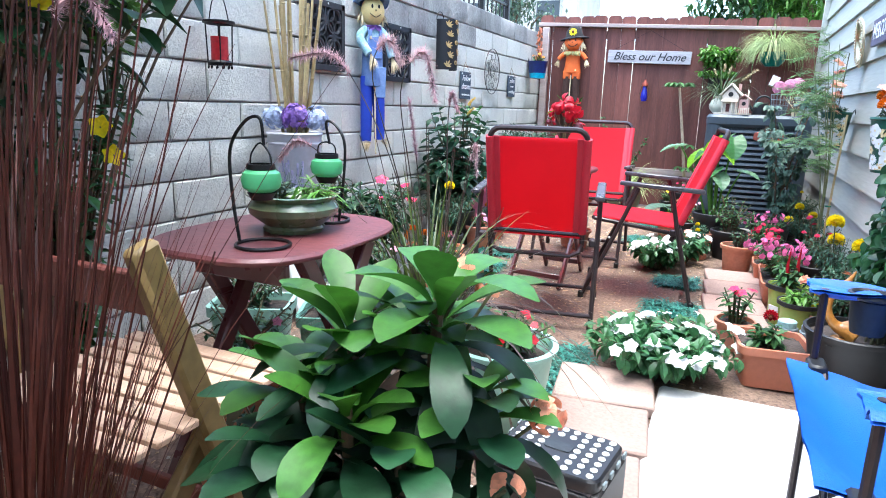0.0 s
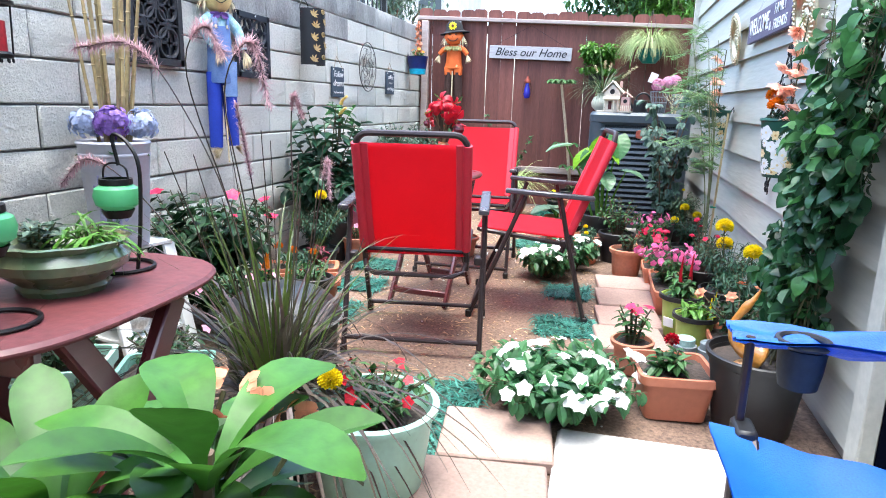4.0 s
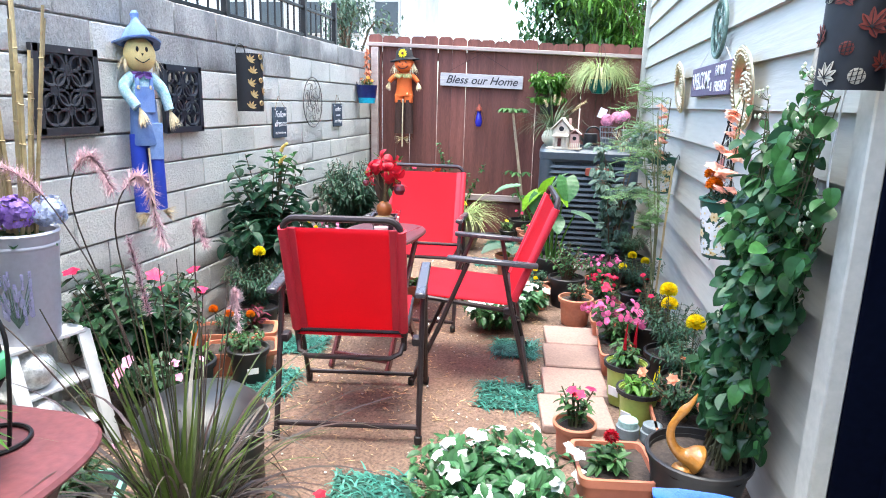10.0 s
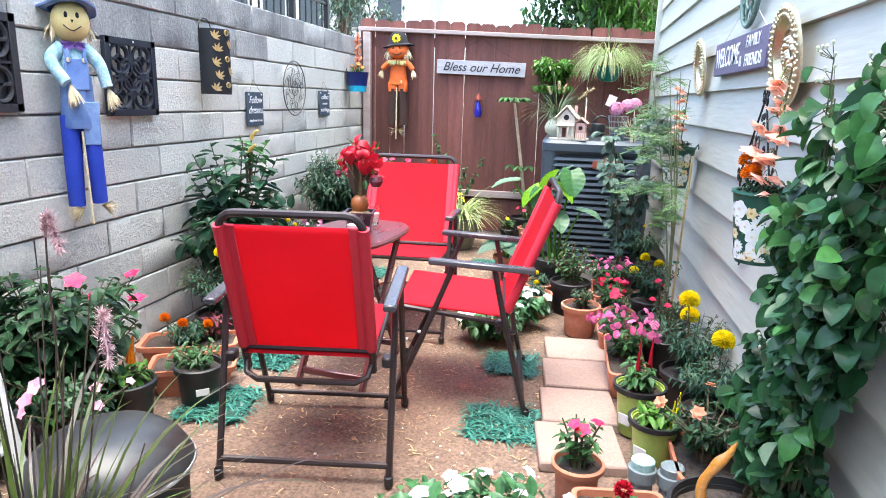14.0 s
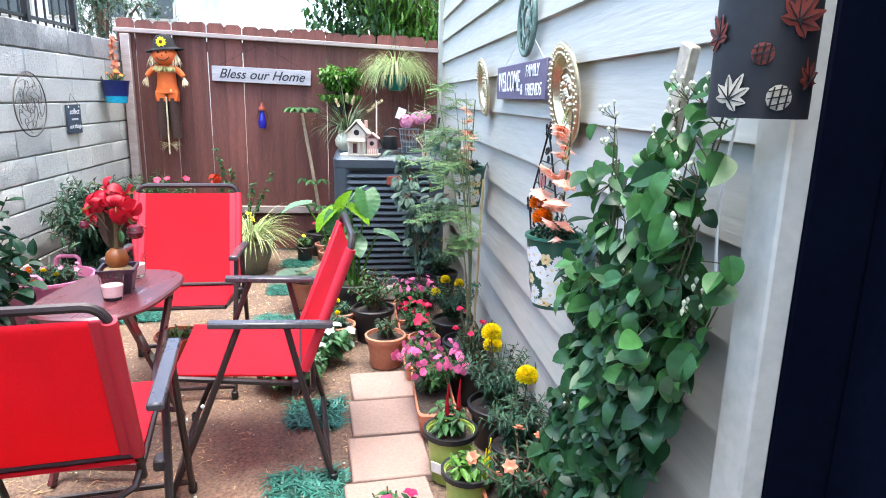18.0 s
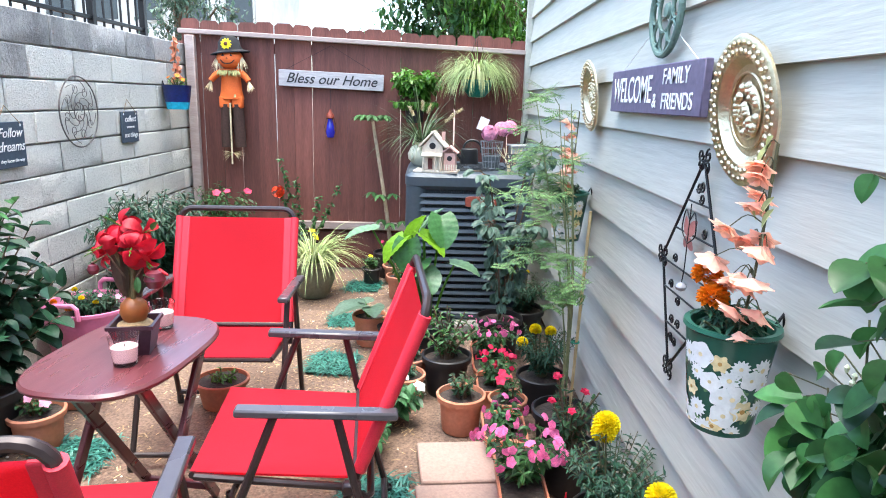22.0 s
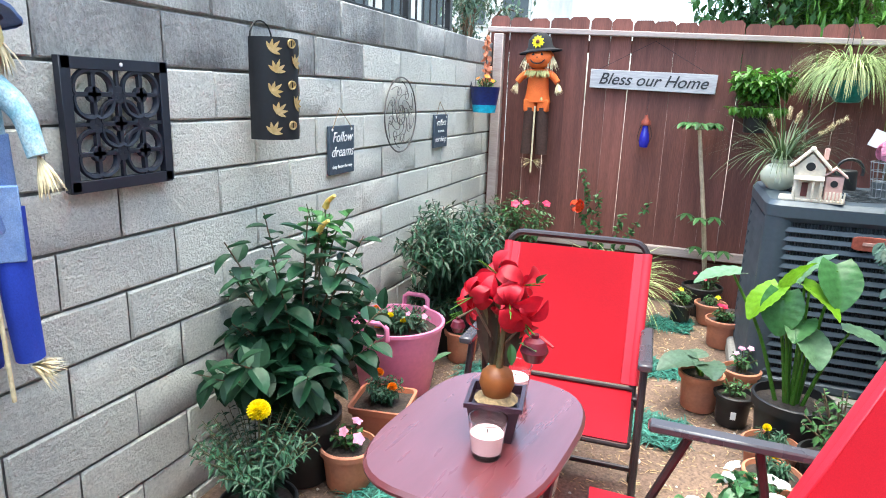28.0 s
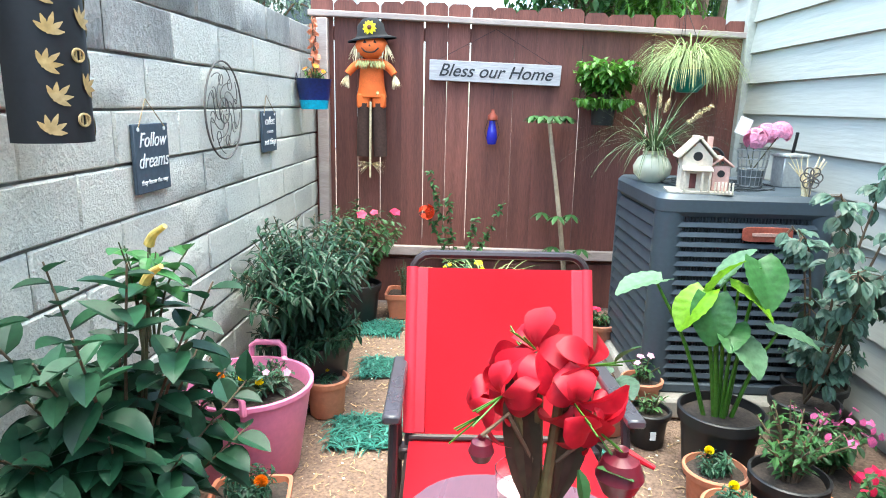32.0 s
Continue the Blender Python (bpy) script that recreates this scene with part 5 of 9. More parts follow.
# pots along the back fence
for k, (x, y, rr, hh, m, lab) in enumerate(((0.62, 10.22, 0, 0.16, M_PLASTERRA, "square terracotta planter with a small conifer at the fence"), (0.86, 10.25, 0.1, 0.18, M_BLACKPOT, "small dark pot with a seedling at the fence"), (1.50, 10.05, 0.075, 0.13, M_BLACKPOT, "small black pot with a yellow celosia"), (1.68, 10.12, 0.10, 0.14, M_TERRA, "low terracotta bowl with an orange marigold"), (1.74, 9.72, 0.10, 0.17, M_TERRA, "terracotta pot with a red and white flower by the concrete pad"))):
    th = potted((x, y, 0), rr, hh, m, lab, rect=(0.24, 0.22) if k == 0 else None)
    stems_and_leaves(th, 260 + k, (0, 0, hh * 0.85), 9, (0.24, 0.14, 0.14, 0.08, 0.1)[k], 0.07, 12, 0.03, (0.008, 0.02, 0.03, 0.012, 0.02)[k], L_BLUE if k == 0 else L_MID, steps=2, flowers=None if k < 2 else ((1, bloom(0.022), F_YELLOW) if k < 4 else (2, bloom(0.024), F_HOT)))
th = thing("striped_grass_pot", (1.12, 9.72, 0), "olive urn of cream and green striped grass by the fence", "potted plant")
part("pot", Mesh().lathe([(0, 0), (0.10, 0), (0.15, 0.12), (0.165, 0.24), (0.18, 0.25), (0.18, 0.275), (0.16, 0.275), (0.14, 0.2), (0, 0.2)], 28), mat("olive glazed urn", (0.13, 0.14, 0.09), 0.4, 0, 0.15, 7, 0.1, 60, (0.2, 0.19, 0.13), 0.5), th)
g = Mesh()
r = random.Random(270)
for _ in range(240):
    a = r.uniform(0, 6.283)
    g.blade((math.cos(a) * 0.04, math.sin(a) * 0.04, 0.24), (math.cos(a) * r.uniform(0.2, 0.9), math.sin(a) * r.uniform(0.2, 0.9), 1.2), r.uniform(0.30, 0.50), 0.010, r.uniform(1.4, 2.8), 7)
part("grass_tuft", g, L_CREAM, th, kind="stuff")
stems_and_leaves(th, 271, (-0.15, 0.2, 0.2), 10, 0.28, 0.15, 12, 0.06, 0.04, L_GREY, steps=3, flowers=(3, bloom(0.035), F_YELLOW))
th = thing("climbing_rose", (0.95, 10.32, 0), "climbing rose against the fence with orange-red flowers", "shrub")
pot_round(th, 0.12, 0.24, M_BLACKPOT)
r = random.Random(272)
gs, gl, gf = Mesh(), Mesh(), Mesh()
for x1, z1 in ((-0.20, 0.92), (0.28, 0.74), (-0.2, 0.66), (0.1, 0.62), (-0.08, 0.75)):
    line = smooth_line([(0, 0, 0.2), (x1 * 0.5, 0.02, z1 * 0.6), (x1, 0.04, z1)], 5)
    gs.tube(line, 0.004, 5, 0.002)
    for i in range(46):
        f = r.uniform(0.25, 1.0) * (len(line) - 1.01)
        q = line[int(f)].lerp(line[int(f) + 1], f % 1)
        d = ball_dir(r)
        d.y = -abs(d.y)
        gl.leaf(q, d, (0, -0.4, 1), 0.04, 0.026, 0.4, 0.2, 0, 2)
for _ in range(26):
    d = ball_dir(r)
    gf.flower(Vector((-0.21, -0.02, 0.66)) + d * 0.045, d, 0.022, 5, 0.3)
part("branchwork", gs, L_BARK, th)
part("foliage", gl, L_MID, th, kind="stuff")
part("flower_cluster", gf, leaf_mat("vermilion petal", (0.70, 0.06, 0.015), (0.6, 0.03, 0.01)), th)
th = thing("schefflera", (1.62, 10.30, 0), "lanky schefflera with a bare pale trunk by the fence", "potted plant")
pot_round(th, 0.13, 0.2, M_BLACKPOT)
part("trunk", Mesh().tube(smooth_line([(0.02, 0, 0.15), (-0.04, 0, 0.6), (-0.14, 0.02, 1.22)], 5), 0.017, 8, 0.012), mat("pale grey-brown trunk", (0.42, 0.33, 0.23), 0.85, 0, 0.2, 10, 0.3), th)
r = random.Random(273)
gs, gl = Mesh(), Mesh()
for c, n in (((-0.14, 0.02, 1.22), 8), ((-0.08, 0.0, 0.62), 3), ((0.0, 0, 0.4), 3)):
    for i in range(n):
        a = i * 2.4
        e = Vector(c) + Vector((math.cos(a) * 0.10, math.sin(a) * 0.08, 0.05))
        gs.tube([c, e], 0.003, 5)
        for j in range(6):
            b = j * 1.05
            gl.leaf(e, (math.cos(b), math.sin(b), -0.25), (0, 0, 1), 0.085, 0.034, 0.4, 0.15, 0, 3)
part("branchwork", gs, L_STEM, th)
part("foliage", gl, L_MID, th, kind="stuff")
stems_and_leaves(th, 274, (0.03, -0.05, 0.17), 7, 0.18, 0.1, 8, 0.04, 0.02, L_MID, steps=2, flowers=(2, bloom(0.02), F_HOT))

# ---- turf mats and pavers ----
def turf_mat(at, sx, sy, seed, rz):
    th = thing("turf_mat", pose(*at, 0, 0, rz), "small teal-green plastic turf mat on the soil", "mat", "turf mats")
    part("backing", Mesh().box(0, 0, 0.004, sx - 0.02, sy - 0.02, 0.006, 0.002), mat("dark mat backing", (0.01, 0.06, 0.04), 0.8), th)
    r = random.Random(seed)
    g = Mesh()
    for _ in range(420):
        a = r.uniform(0, 6.283)
        g.blade((r.uniform(-sx / 2, sx / 2), r.uniform(-sy / 2, sy / 2), 0.006), (math.cos(a) * 0.8, math.sin(a) * 0.8, 1), r.uniform(0.045, 0.085), 0.0085, r.uniform(1.0, 2.6), 4)
    part("grass_tuft", g, L_MAT, th, kind="stuff")


for k, (x, y, sx, sy, rz) in enumerate(((0.68, 6.60, 0.28, 0.30, 8), (0.66, 7.08, 0.26, 0.26, 5), (1.82, 6.72, 0.28, 0.28, 4), (1.80, 7.32, 0.24, 0.26, 0), (1.44, 5.80, 0.30, 0.36, 12), (0.60, 7.55, 0.26, 0.26, 5), (0.62, 8.70, 0.30, 0.28, 2), (0.63, 9.36, 0.28, 0.26, 0), (0.49, 9.94, 0.26, 0.24, 0), (1.46, 8.5, 0.26, 0.28, -3), (1.45, 9.2, 0.26, 0.26, 0), (1.45, 9.95, 0.26, 0.26, 0), (1.52, 5.45, 0.26, 0.3, 10), (1.0, 4.2, 0.3, 0.3, 20))):
    turf_mat((x, y, 0), sx, sy, 300 + k, rz)

# ---- things on the block wall ----
def rect_strip(g, x, y0, z0, y1, z1, t, d):
    """A flat bar in the wall's plane from (y0,z0) to (y1,z1)."""
    a, b = Vector((x, y0, z0)), Vector((x, y1, z1))
    L = (b - a).length
    ang = math.atan2(z1 - z0, y1 - y0)
    g.box(*((a + b) / 2), d, L, t, 0.001, Matrix.Rotation(ang, 4, "X"))


M_DARKWOOD = mat("black-brown painted fretwork", (0.016, 0.017, 0.022), 0.6, 0, 0.25, 10, 0.2, 70, (0.05, 0.045, 0.045), 0.6)


def fret_panel(y, z, s, open_back, label, m):
    th = thing("fretwork_panel", (0.0, y, z), label, "wall decoration", "fretwork panels")
    h = s / 2
    g = Mesh()
    for a, b in (((-h, -h + 0.011), (h, -h + 0.011)), ((h - 0.011, -h), (h - 0.011, h)), ((h, h - 0.016), (-h, h - 0.016)), ((-h + 0.011, h), (-h + 0.011, -h))):
        rect_strip(g, 0.024, a[0], a[1], b[0], b[1], 0.03, 0.022)
    part("frame", g, m, th)
    if not open_back:
        part("backing", Mesh().box(0.006, 0, 0, 0.008, s * 0.96, s * 0.96, 0.002), m, th)
    q = s * 0.225
    for cy, cz in ((-q, -q), (q, -q), (0, 0), (-q, q), (q, q)):
        lobe = []
        for k in range(49):
            t = 2 * math.pi * k / 48
            rad = q * (0.70 + 0.14 * abs(math.sin(2 * t)) ** 0.6)
            lobe.append((0.024, cy + rad * math.cos(t), cz + rad * math.sin(t)))
        g = Mesh().tube(lobe, 0.0105, 6, None, 0.7, False)
        rect_strip(g, 0.024, cy - q * 0.98, cz, cy + q * 0.98, cz, 0.012, 0.014)
        rect_strip(g, 0.024, cy, cz - q * 0.98, cy, cz + q * 0.98, 0.012, 0.014)
        g.lathe([(0, 0.007), (q * 0.27, 0.007), (q * 0.29, 0), (q * 0.27, -0.007), (0, -0.007)], 16, (0.024, cy, cz), Matrix.Rotation(math.pi / 2, 4, "Y"))
        part("fret", g, m, th)
    for cy, cz in ((0, -q), (0, q), (-q, 0), (q, 0)):
        g = Mesh().lathe([(0, 0.006), (q * 0.30, 0.006), (q * 0.32, 0), (q * 0.30, -0.006), (0, -0.006)], 14, (0.0245, cy, cz), Matrix.Rotation(math.pi / 2, 4, "Y"))
        rect_strip(g, 0.0245, cy - q * 0.9, cz, cy + q * 0.9, cz, 0.010, 0.011)
        rect_strip(g, 0.0245, cy, cz - q * 0.9, cy, cz + q * 0.9, 0.010, 0.011)
        part("link", g, m, th)
    part("nail", Mesh().lathe([(0, 0.004), (0.005, 0.002), (0.005, 0)], 8, (0.045, 0, h - 0.015), Matrix.Rotation(math.pi / 2, 4, "Y")), M_WHITE, th)


fret_panel(6.31, 1.315, 0.34, False, "square black-brown fretwork panel with a solid back on the block wall", M_DARKWOOD)
fret_panel(7.105, 1.29, 0.335, True, "square navy black open fretwork panel on the block wall", mat("navy black paint", (0.010, 0.013, 0.024), 0.5, 0, 0.15, 8, 0.1, 60, (0.02, 0.024, 0.036), 0.6))


def leaf_lantern(m, R, H, label, face, span=200):
    """A bent black sheet with cut-out maple leaves and pumpkins."""
    th = thing("leaf_lantern", m, label, "wall lantern", "leaf lanterns")
    g = Mesh()
    n = 20
    for z in (-H / 2, H / 2):
        for k in (R, R - 0.003):
            for i in range(n + 1):
                a = radians(face - span / 2 + span * i / n)
                g.v.append((k * math.cos(a), k * math.sin(a), z))
    c = n + 1
    for i in range(n):
        g.f += [(i, i + 1, 2 * c + i + 1, 2 * c + i), (c + i + 1, c + i, 3 * c + i, 3 * c + i + 1), (i + 1, i, c + i, c + i + 1), (2 * c + i, 2 * c + i + 1, 3 * c + i + 1, 3 * c + i)]
    g.f += [(0, 2 * c, 3 * c, c), (n, c + n, 3 * c + n, 2 * c + n)]
    part("sheet", g, mat("black painted sheet", (0.005, 0.006, 0.009), 0.6, 0.0, 0.2, 8, 0.1), th)
    r = random.Random(int(H * 1000))
    ml = mat("gold-brown leaf", (0.42, 0.28, 0.10), 0.5, 0.2, 0.2, 20, 0.1, 80, (0.5, 0.4, 0.24), 0.6) if R > 0.075 else mat("rust red leaf", (0.17, 0.024, 0.012), 0.6, 0.0, 0.3, 20, 0.1, 80, (0.09, 0.014, 0.010), 0.6)
    if R < 0.075:
        pale = mat("pale cream leaf", (0.46, 0.42, 0.33), 0.7, 0.0, 0.2, 20, 0.1, 80, (0.36, 0.30, 0.22), 0.5)
        ribs = mat("black cut-out rib", (0.006, 0.006, 0.008), 0.6)
        layout = (("leaf", 34, 0.40, 0.050, 0.6, ml), ("leaf", -56, 0.34, 0.042, -0.5, ml), ("acorn", 2, 0.27, 0.018, 0, ml), ("leaf", -30, 0.08, 0.042, 0.5, pale), ("acorn", 24, 0.09, 0.021, 0, pale), ("leaf", 62, 0.16, 0.036, -0.3, ml), ("leaf", -12, 0.58, 0.044, 0.2, ml), ("leaf", 40, 0.68, 0.044, -0.6, ml), ("acorn", -44, 0.62, 0.020, 0, pale), ("leaf", 4, 0.84, 0.046, 0.4, pale), ("leaf", -50, 0.86, 0.040, 0.1, ml), ("acorn", 48, 0.88, 0.018, 0, ml))
        for shape, turn, up, size, tilt, paint in layout:
            ar = radians(face + turn)
            out, tan = Vector((math.cos(ar), math.sin(ar), 0)), Vector((-math.sin(ar), math.cos(ar), 0))
            c0 = out * (R + 0.002) + Vector((0, 0, H * (up - 0.5)))
            g, gr = Mesh(), Mesh()
            if shape == "leaf":
                for b in (-2.0, -1.25, -0.6, 0, 0.6, 1.25, 2.0):
                    d = tan * math.sin(b + tilt) + Vector((0, 0, math.cos(b + tilt)))
                    ln = size * (1 - 0.22 * abs(b))
                    g.leaf(c0 - d * 0.004, d, out, ln, 0.3 * size, 0.02, 0.0, 0, 4)
                    gr.tube([c0 + out * 0.001, c0 + out * 0.001 + d * ln * 0.8], 0.0011, 4, 0.0006)
            else:
                g.lathe([(0, -size * 0.2), (size * 0.8, 0), (0, size * 0.04)], 14, c0, Vector((0, 0, 1)).rotation_difference(out).to_matrix().to_4x4())
                for f in (-0.55, -0.1, 0.35):
                    w = size * 0.75 * math.sqrt(1 - f * f)
                    gr.tube([c0 + out * 0.002 - tan * w + Vector((0, 0, size * f)), c0 + out * 0.002 + tan * w + Vector((0, 0, size * (f + 0.3)))], 0.0011, 4)
                    gr.tube([c0 + out * 0.002 + tan * size * f - Vector((0, 0, w)), c0 + out * 0.002 + tan * size * (f + 0.2) + Vector((0, 0, w))], 0.0011, 4)
            piece = part("cutout", g, paint, th)
            part("rib", gr, ribs, piece)
        return th
    rows = 5
    for k in range(rows):
        for j in range(3):
            a = face + (j - 1) * 46 + (23 if k % 2 else 0) * 0.4
            z = -H / 2 + H * (k + 0.5) / rows + (0.015 if j == 1 else -0.01)
            ar = radians(a)
            out = Vector((math.cos(ar), math.sin(ar), 0))
            tan = Vector((-math.sin(ar), math.cos(ar), 0))
            g = Mesh()
            c0 = out * (R + 0.003) + Vector((0, 0, z))
            if j == 1 and k % 2 == 0:
                g.tube([tuple(c0 + tan * (0.016 * math.cos(t)) + Vector((0, 0, 0.013 * math.sin(t)))) for t in [i * 0.5236 for i in range(13)]], 0.003, 5)
                for t in (-0.006, 0.006):
                    g.tube([tuple(c0 + tan * t - Vector((0, 0, 0.012))), tuple(c0 + tan * t + Vector((0, 0, 0.012)))], 0.002, 4)
            else:
                tilt = r.uniform(0.3, 1.2)
                for b in (-1.2, -0.6, 0, 0.6, 1.2):
                    d = tan * math.sin(b + tilt) + Vector((0, 0, math.cos(b + tilt)))
                    g.leaf(c0 - d * 0.004, d, out, (0.046 - 0.009 * abs(b)) * min(1, R / 0.08), 0.012 * min(1, R / 0.08), 0.05, 0.0, 0, 3)
            part("cutout", g, ml, th)
    return th


ll = leaf_lantern(pose(0.085, 7.70, 1.392), 0.09, 0.335, "black metal lantern with gold leaf cut-outs on the block wall", -8)
part("hanger", Mesh().tube(arc((-0.04, 0, 0.165), 0.06, 0, 180, 10, "yz"), 0.003, 5), M_IRON, ll)
ll2 = leaf_lantern(pose(2.585, 5.56, 1.51), 0.066, 0.31, "black metal lantern with orange leaf cut-outs by the door", -125)
part("hanger", Mesh().tube([(0.0, 0, 0.15), (0.04, 0, 0.22), (0.085, 0, 0.225)], 0.004, 5), M_IRON, ll2)

M_SLATE = mat("navy chalk slate", (0.045, 0.068, 0.095), 0.7, 0, 0.15, 9, 0.1, 70, (0.05, 0.065, 0.09), 0.6)
M_INK = mat("white lettering", (0.80, 0.80, 0.80), 0.7)


def words(parent, text, size, m, at, align="CENTER", shear=0.0, name="lettering", depth=0.0008, bold=0.0):
    cu = bpy.data.curves.new(name, "FONT")
    cu.body, cu.size, cu.align_x, cu.align_y, cu.shear, cu.extrude, cu.offset = text, size, align, "CENTER", shear, depth, bold
    ob = new(name, cu)
    bpy.context.view_layer.update()
    me = bpy.data.meshes.new_from_object(ob.evaluated_get(bpy.context.evaluated_depsgraph_get()))
    bpy.data.objects.remove(ob)
    me.materials.clear()
    me.materials.append(m)
    return part(name, me, m, parent, at=at)


WALL_TEXT = pose(0, 0, 0, 90, 0, 90)      # reads from the yard on the block wall
def slate_sign(y, z, sy, sz, lines, label):
    th = thing("slate_sign", (0.0, y, z), label, "sign", "slate signs")
    part("board", Mesh().box(0.012, 0, 0, 0.012, sy, sz, 0.002), M_SLATE, th)
    for text, size, dz, sh in lines:
        words(th, text, size, M_INK, pose(0.0195, 0, dz) @ WALL_TEXT, shear=sh)
    part("cord", Mesh().tube([(0.02, -sy * 0.38, sz / 2 - 0.01), (0.006, 0, sz / 2 + 0.075), (0.02, sy * 0.38, sz / 2 - 0.01)], 0.0018, 5), mat("jute cord", (0.3, 0.22, 0.13), 0.9), th)
    for s in (-1, 1):
        part("eyelet", Mesh().lathe([(0, 0.003), (0.006, 0.002), (0.007, 0)], 10, (0.018, s * sy * 0.38, sz / 2 - 0.016), Matrix.Rotation(math.pi / 2, 4, "Y")), M_WHITE, th)


slate_sign(8.29, 1.14, 0.215, 0.21, (("Follow", 0.062, 0.055, 0.35), ("dreams", 0.064, -0.008, 0.35), ("they know the way", 0.022, -0.072, 0.2)), "navy slate sign lettered Follow your dreams, hung on the block wall")
slate_sign(9.47, 1.175, 0.215, 0.195, (("collect", 0.055, 0.05, 0.3), ("moments", 0.026, 0.0, 0.0), ("not things", 0.044, -0.05, 0.3)), "navy slate sign lettered collect moments, hung on the block wall")

# wrought iron wheel
M_RUST = mat("weathered grey-brown iron", (0.13, 0.115, 0.105), 0.75, 0.3, 0.2, 12, 0.2)
wh = thing("wrought_iron_ornament", (0.0, 8.88, 1.28), "round scrolled wrought iron wall ornament", "wall decoration")
part("ring", Mesh().tube(arc((0.025, 0, 0), 0.19, 0, 360, 40, "yz"), 0.0038, 6, cap=False), M_RUST, wh)
for k in range(8):
    a = k * 45
    g = Mesh()
    line = []
    for i in range(22):
        t = i / 21
        rr = 0.02 + 0.15 * t
        b = radians(a + 34 * math.sin(t * 6.2))
        line.append((0.025, rr * math.cos(b), rr * math.sin(b)))
    g.tube(line, 0.0020, 5)
    e = line[-6]
    g.tube(arc((0.025, e[1] * 0.9, e[2] * 0.9), 0.022, a, a + 300, 10, "yz"), 0.0018, 5)
    part("scroll", g, M_RUST, wh)
part("hub", Mesh().tube(arc((0.025, 0, 0), 0.05, 0, 360, 20, "yz"), 0.003, 5, cap=False), M_RUST, wh)

# blue half pot with orange flowers near the corner
bp = thing("hanging_pot", (0.105, 10.03, 1.28), "cobalt and turquoise pot of orange flowers hung on the wall", "hanging planter")
part("pot", Mesh().lathe([(0, 0), (0.075, 0), (0.083, 0.05)], 24), mat("turquoise enamel", (0.02, 0.40, 0.58), 0.4), bp, "turquoise base band")
part("bowl", Mesh().lathe([(0.0835, 0.05), (0.10, 0.165), (0.103, 0.168), (0.095, 0.168), (0.09, 0.14), (0, 0.14)], 24), mat("cobalt enamel", (0.008, 0.022, 0.15), 0.4), bp, "cobalt blue bowl")
stems_and_leaves(bp, 320, (0, 0, 0.14), 10, 0.10, 0.09, 9, 0.035, 0.012, L_LIGHT, steps=2, flowers=(4, bloom(0.02), F_ORANGE))
gf = Mesh()
r = random.Random(321)
for i in range(30):
    z = 0.20 + 0.30 * i / 30
    gf.flower((r.uniform(-0.02, 0.02), r.uniform(-0.02, 0.02), z), ball_dir(r), 0.024 * (1.2 - 0.5 * i / 30), 5, 0.4)
part("flower_spike", gf, F_PEACH, bp)
part("stalk", Mesh().tube([(0, 0, 0.12), (0, 0, 0.5)], 0.003, 5), L_STEM, bp)
part("hook", Mesh().tube([(-0.09, 0, 0.16), (-0.1, 0, 0.2), (-0.105, 0, 0.16)], 0.004, 5), M_IRON, bp)

# red candle lantern near the camera's start
rl = thing("candle_lantern", (0.11, 5.45, 1.11), "small iron lantern holding a red candle, hung on the wall", "lantern")
part("base", Mesh().lathe([(0, 0), (0.046, 0), (0.048, 0.012), (0.04, 0.02), (0, 0.02)], 20), M_IRON, rl)
part("candle", Mesh().lathe([(0, 0.02), (0.033, 0.02), (0.033, 0.11), (0.028, 0.108), (0, 0.104)], 20), mat("red wax", (0.42, 0.012, 0.02), 0.45), rl)
part("top", Mesh().lathe([(0.05, 0.155), (0.062, 0.16), (0.062, 0.168), (0.05, 0.17), (0.05, 0.155)], 20), M_IRON, rl)
for i in range(4):
    a = radians(45 + 90 * i)
    part("post", Mesh().tube([(0.045 * math.cos(a), 0.045 * math.sin(a), 0.01), (0.05 * math.cos(a), 0.05 * math.sin(a), 0.165)], 0.003, 5), M_IRON, rl)
for i in range(12):
    a = radians(30 * i)
    part("bead", Mesh().lathe([(0, -0.014), (0.004, -0.008), (0.003, 0)], 6, (0.045 * math.cos(a), 0.045 * math.sin(a), 0)), M_IRON, rl)
part("hanger", Mesh().tube(smooth_line([(-0.05, 0, 0.165), (-0.03, 0, 0.24), (0, 0, 0.27), (0.03, 0, 0.24), (0.05, 0, 0.165)], 4), 0.0025, 5), M_IRON, rl)
part("bracket", Mesh().tube([(0, 0, 0.268), (-0.05, 0, 0.31), (-0.108, 0, 0.31)], 0.004, 5), M_IRON, rl)


# ---- scarecrow dolls: plain shapes ----
def scarecrow(m, label, parts_of):
    """One doll as a single mesh with several material slots."""
    mats, me = [], bpy.data.meshes.new("scarecrow_doll")
    V, F, S = [], [], []
    for geo, mm in parts_of:
        if mm not in mats:
            mats.append(mm)
        n = len(V)
        V += geo.v
        F += [tuple(i + n for i in f) for f in geo.f]
        S += [mats.index(mm)] * len(geo.f)
    me.from_pydata(V, [], F)
    for mm in mats:
        me.materials.append(mm)
    me.polygons.foreach_set("material_index", S)
    me.shade_smooth()
    me.set_sharp_from_angle(angle=radians(40))
    ob = new("scarecrow_doll", me)
    ob.matrix_basis = m
    return tagged(ob, label, "doll")


def straw_tuft(g, c, d, n, L, r):
    for _ in range(n):
        w = Vector(d) + ball_dir(r) * 0.55
        g.leaf(c, w, (0, 0, 1), L * r.uniform(0.6, 1.1), 0.010, 0.2, 0.1, 2, 2)


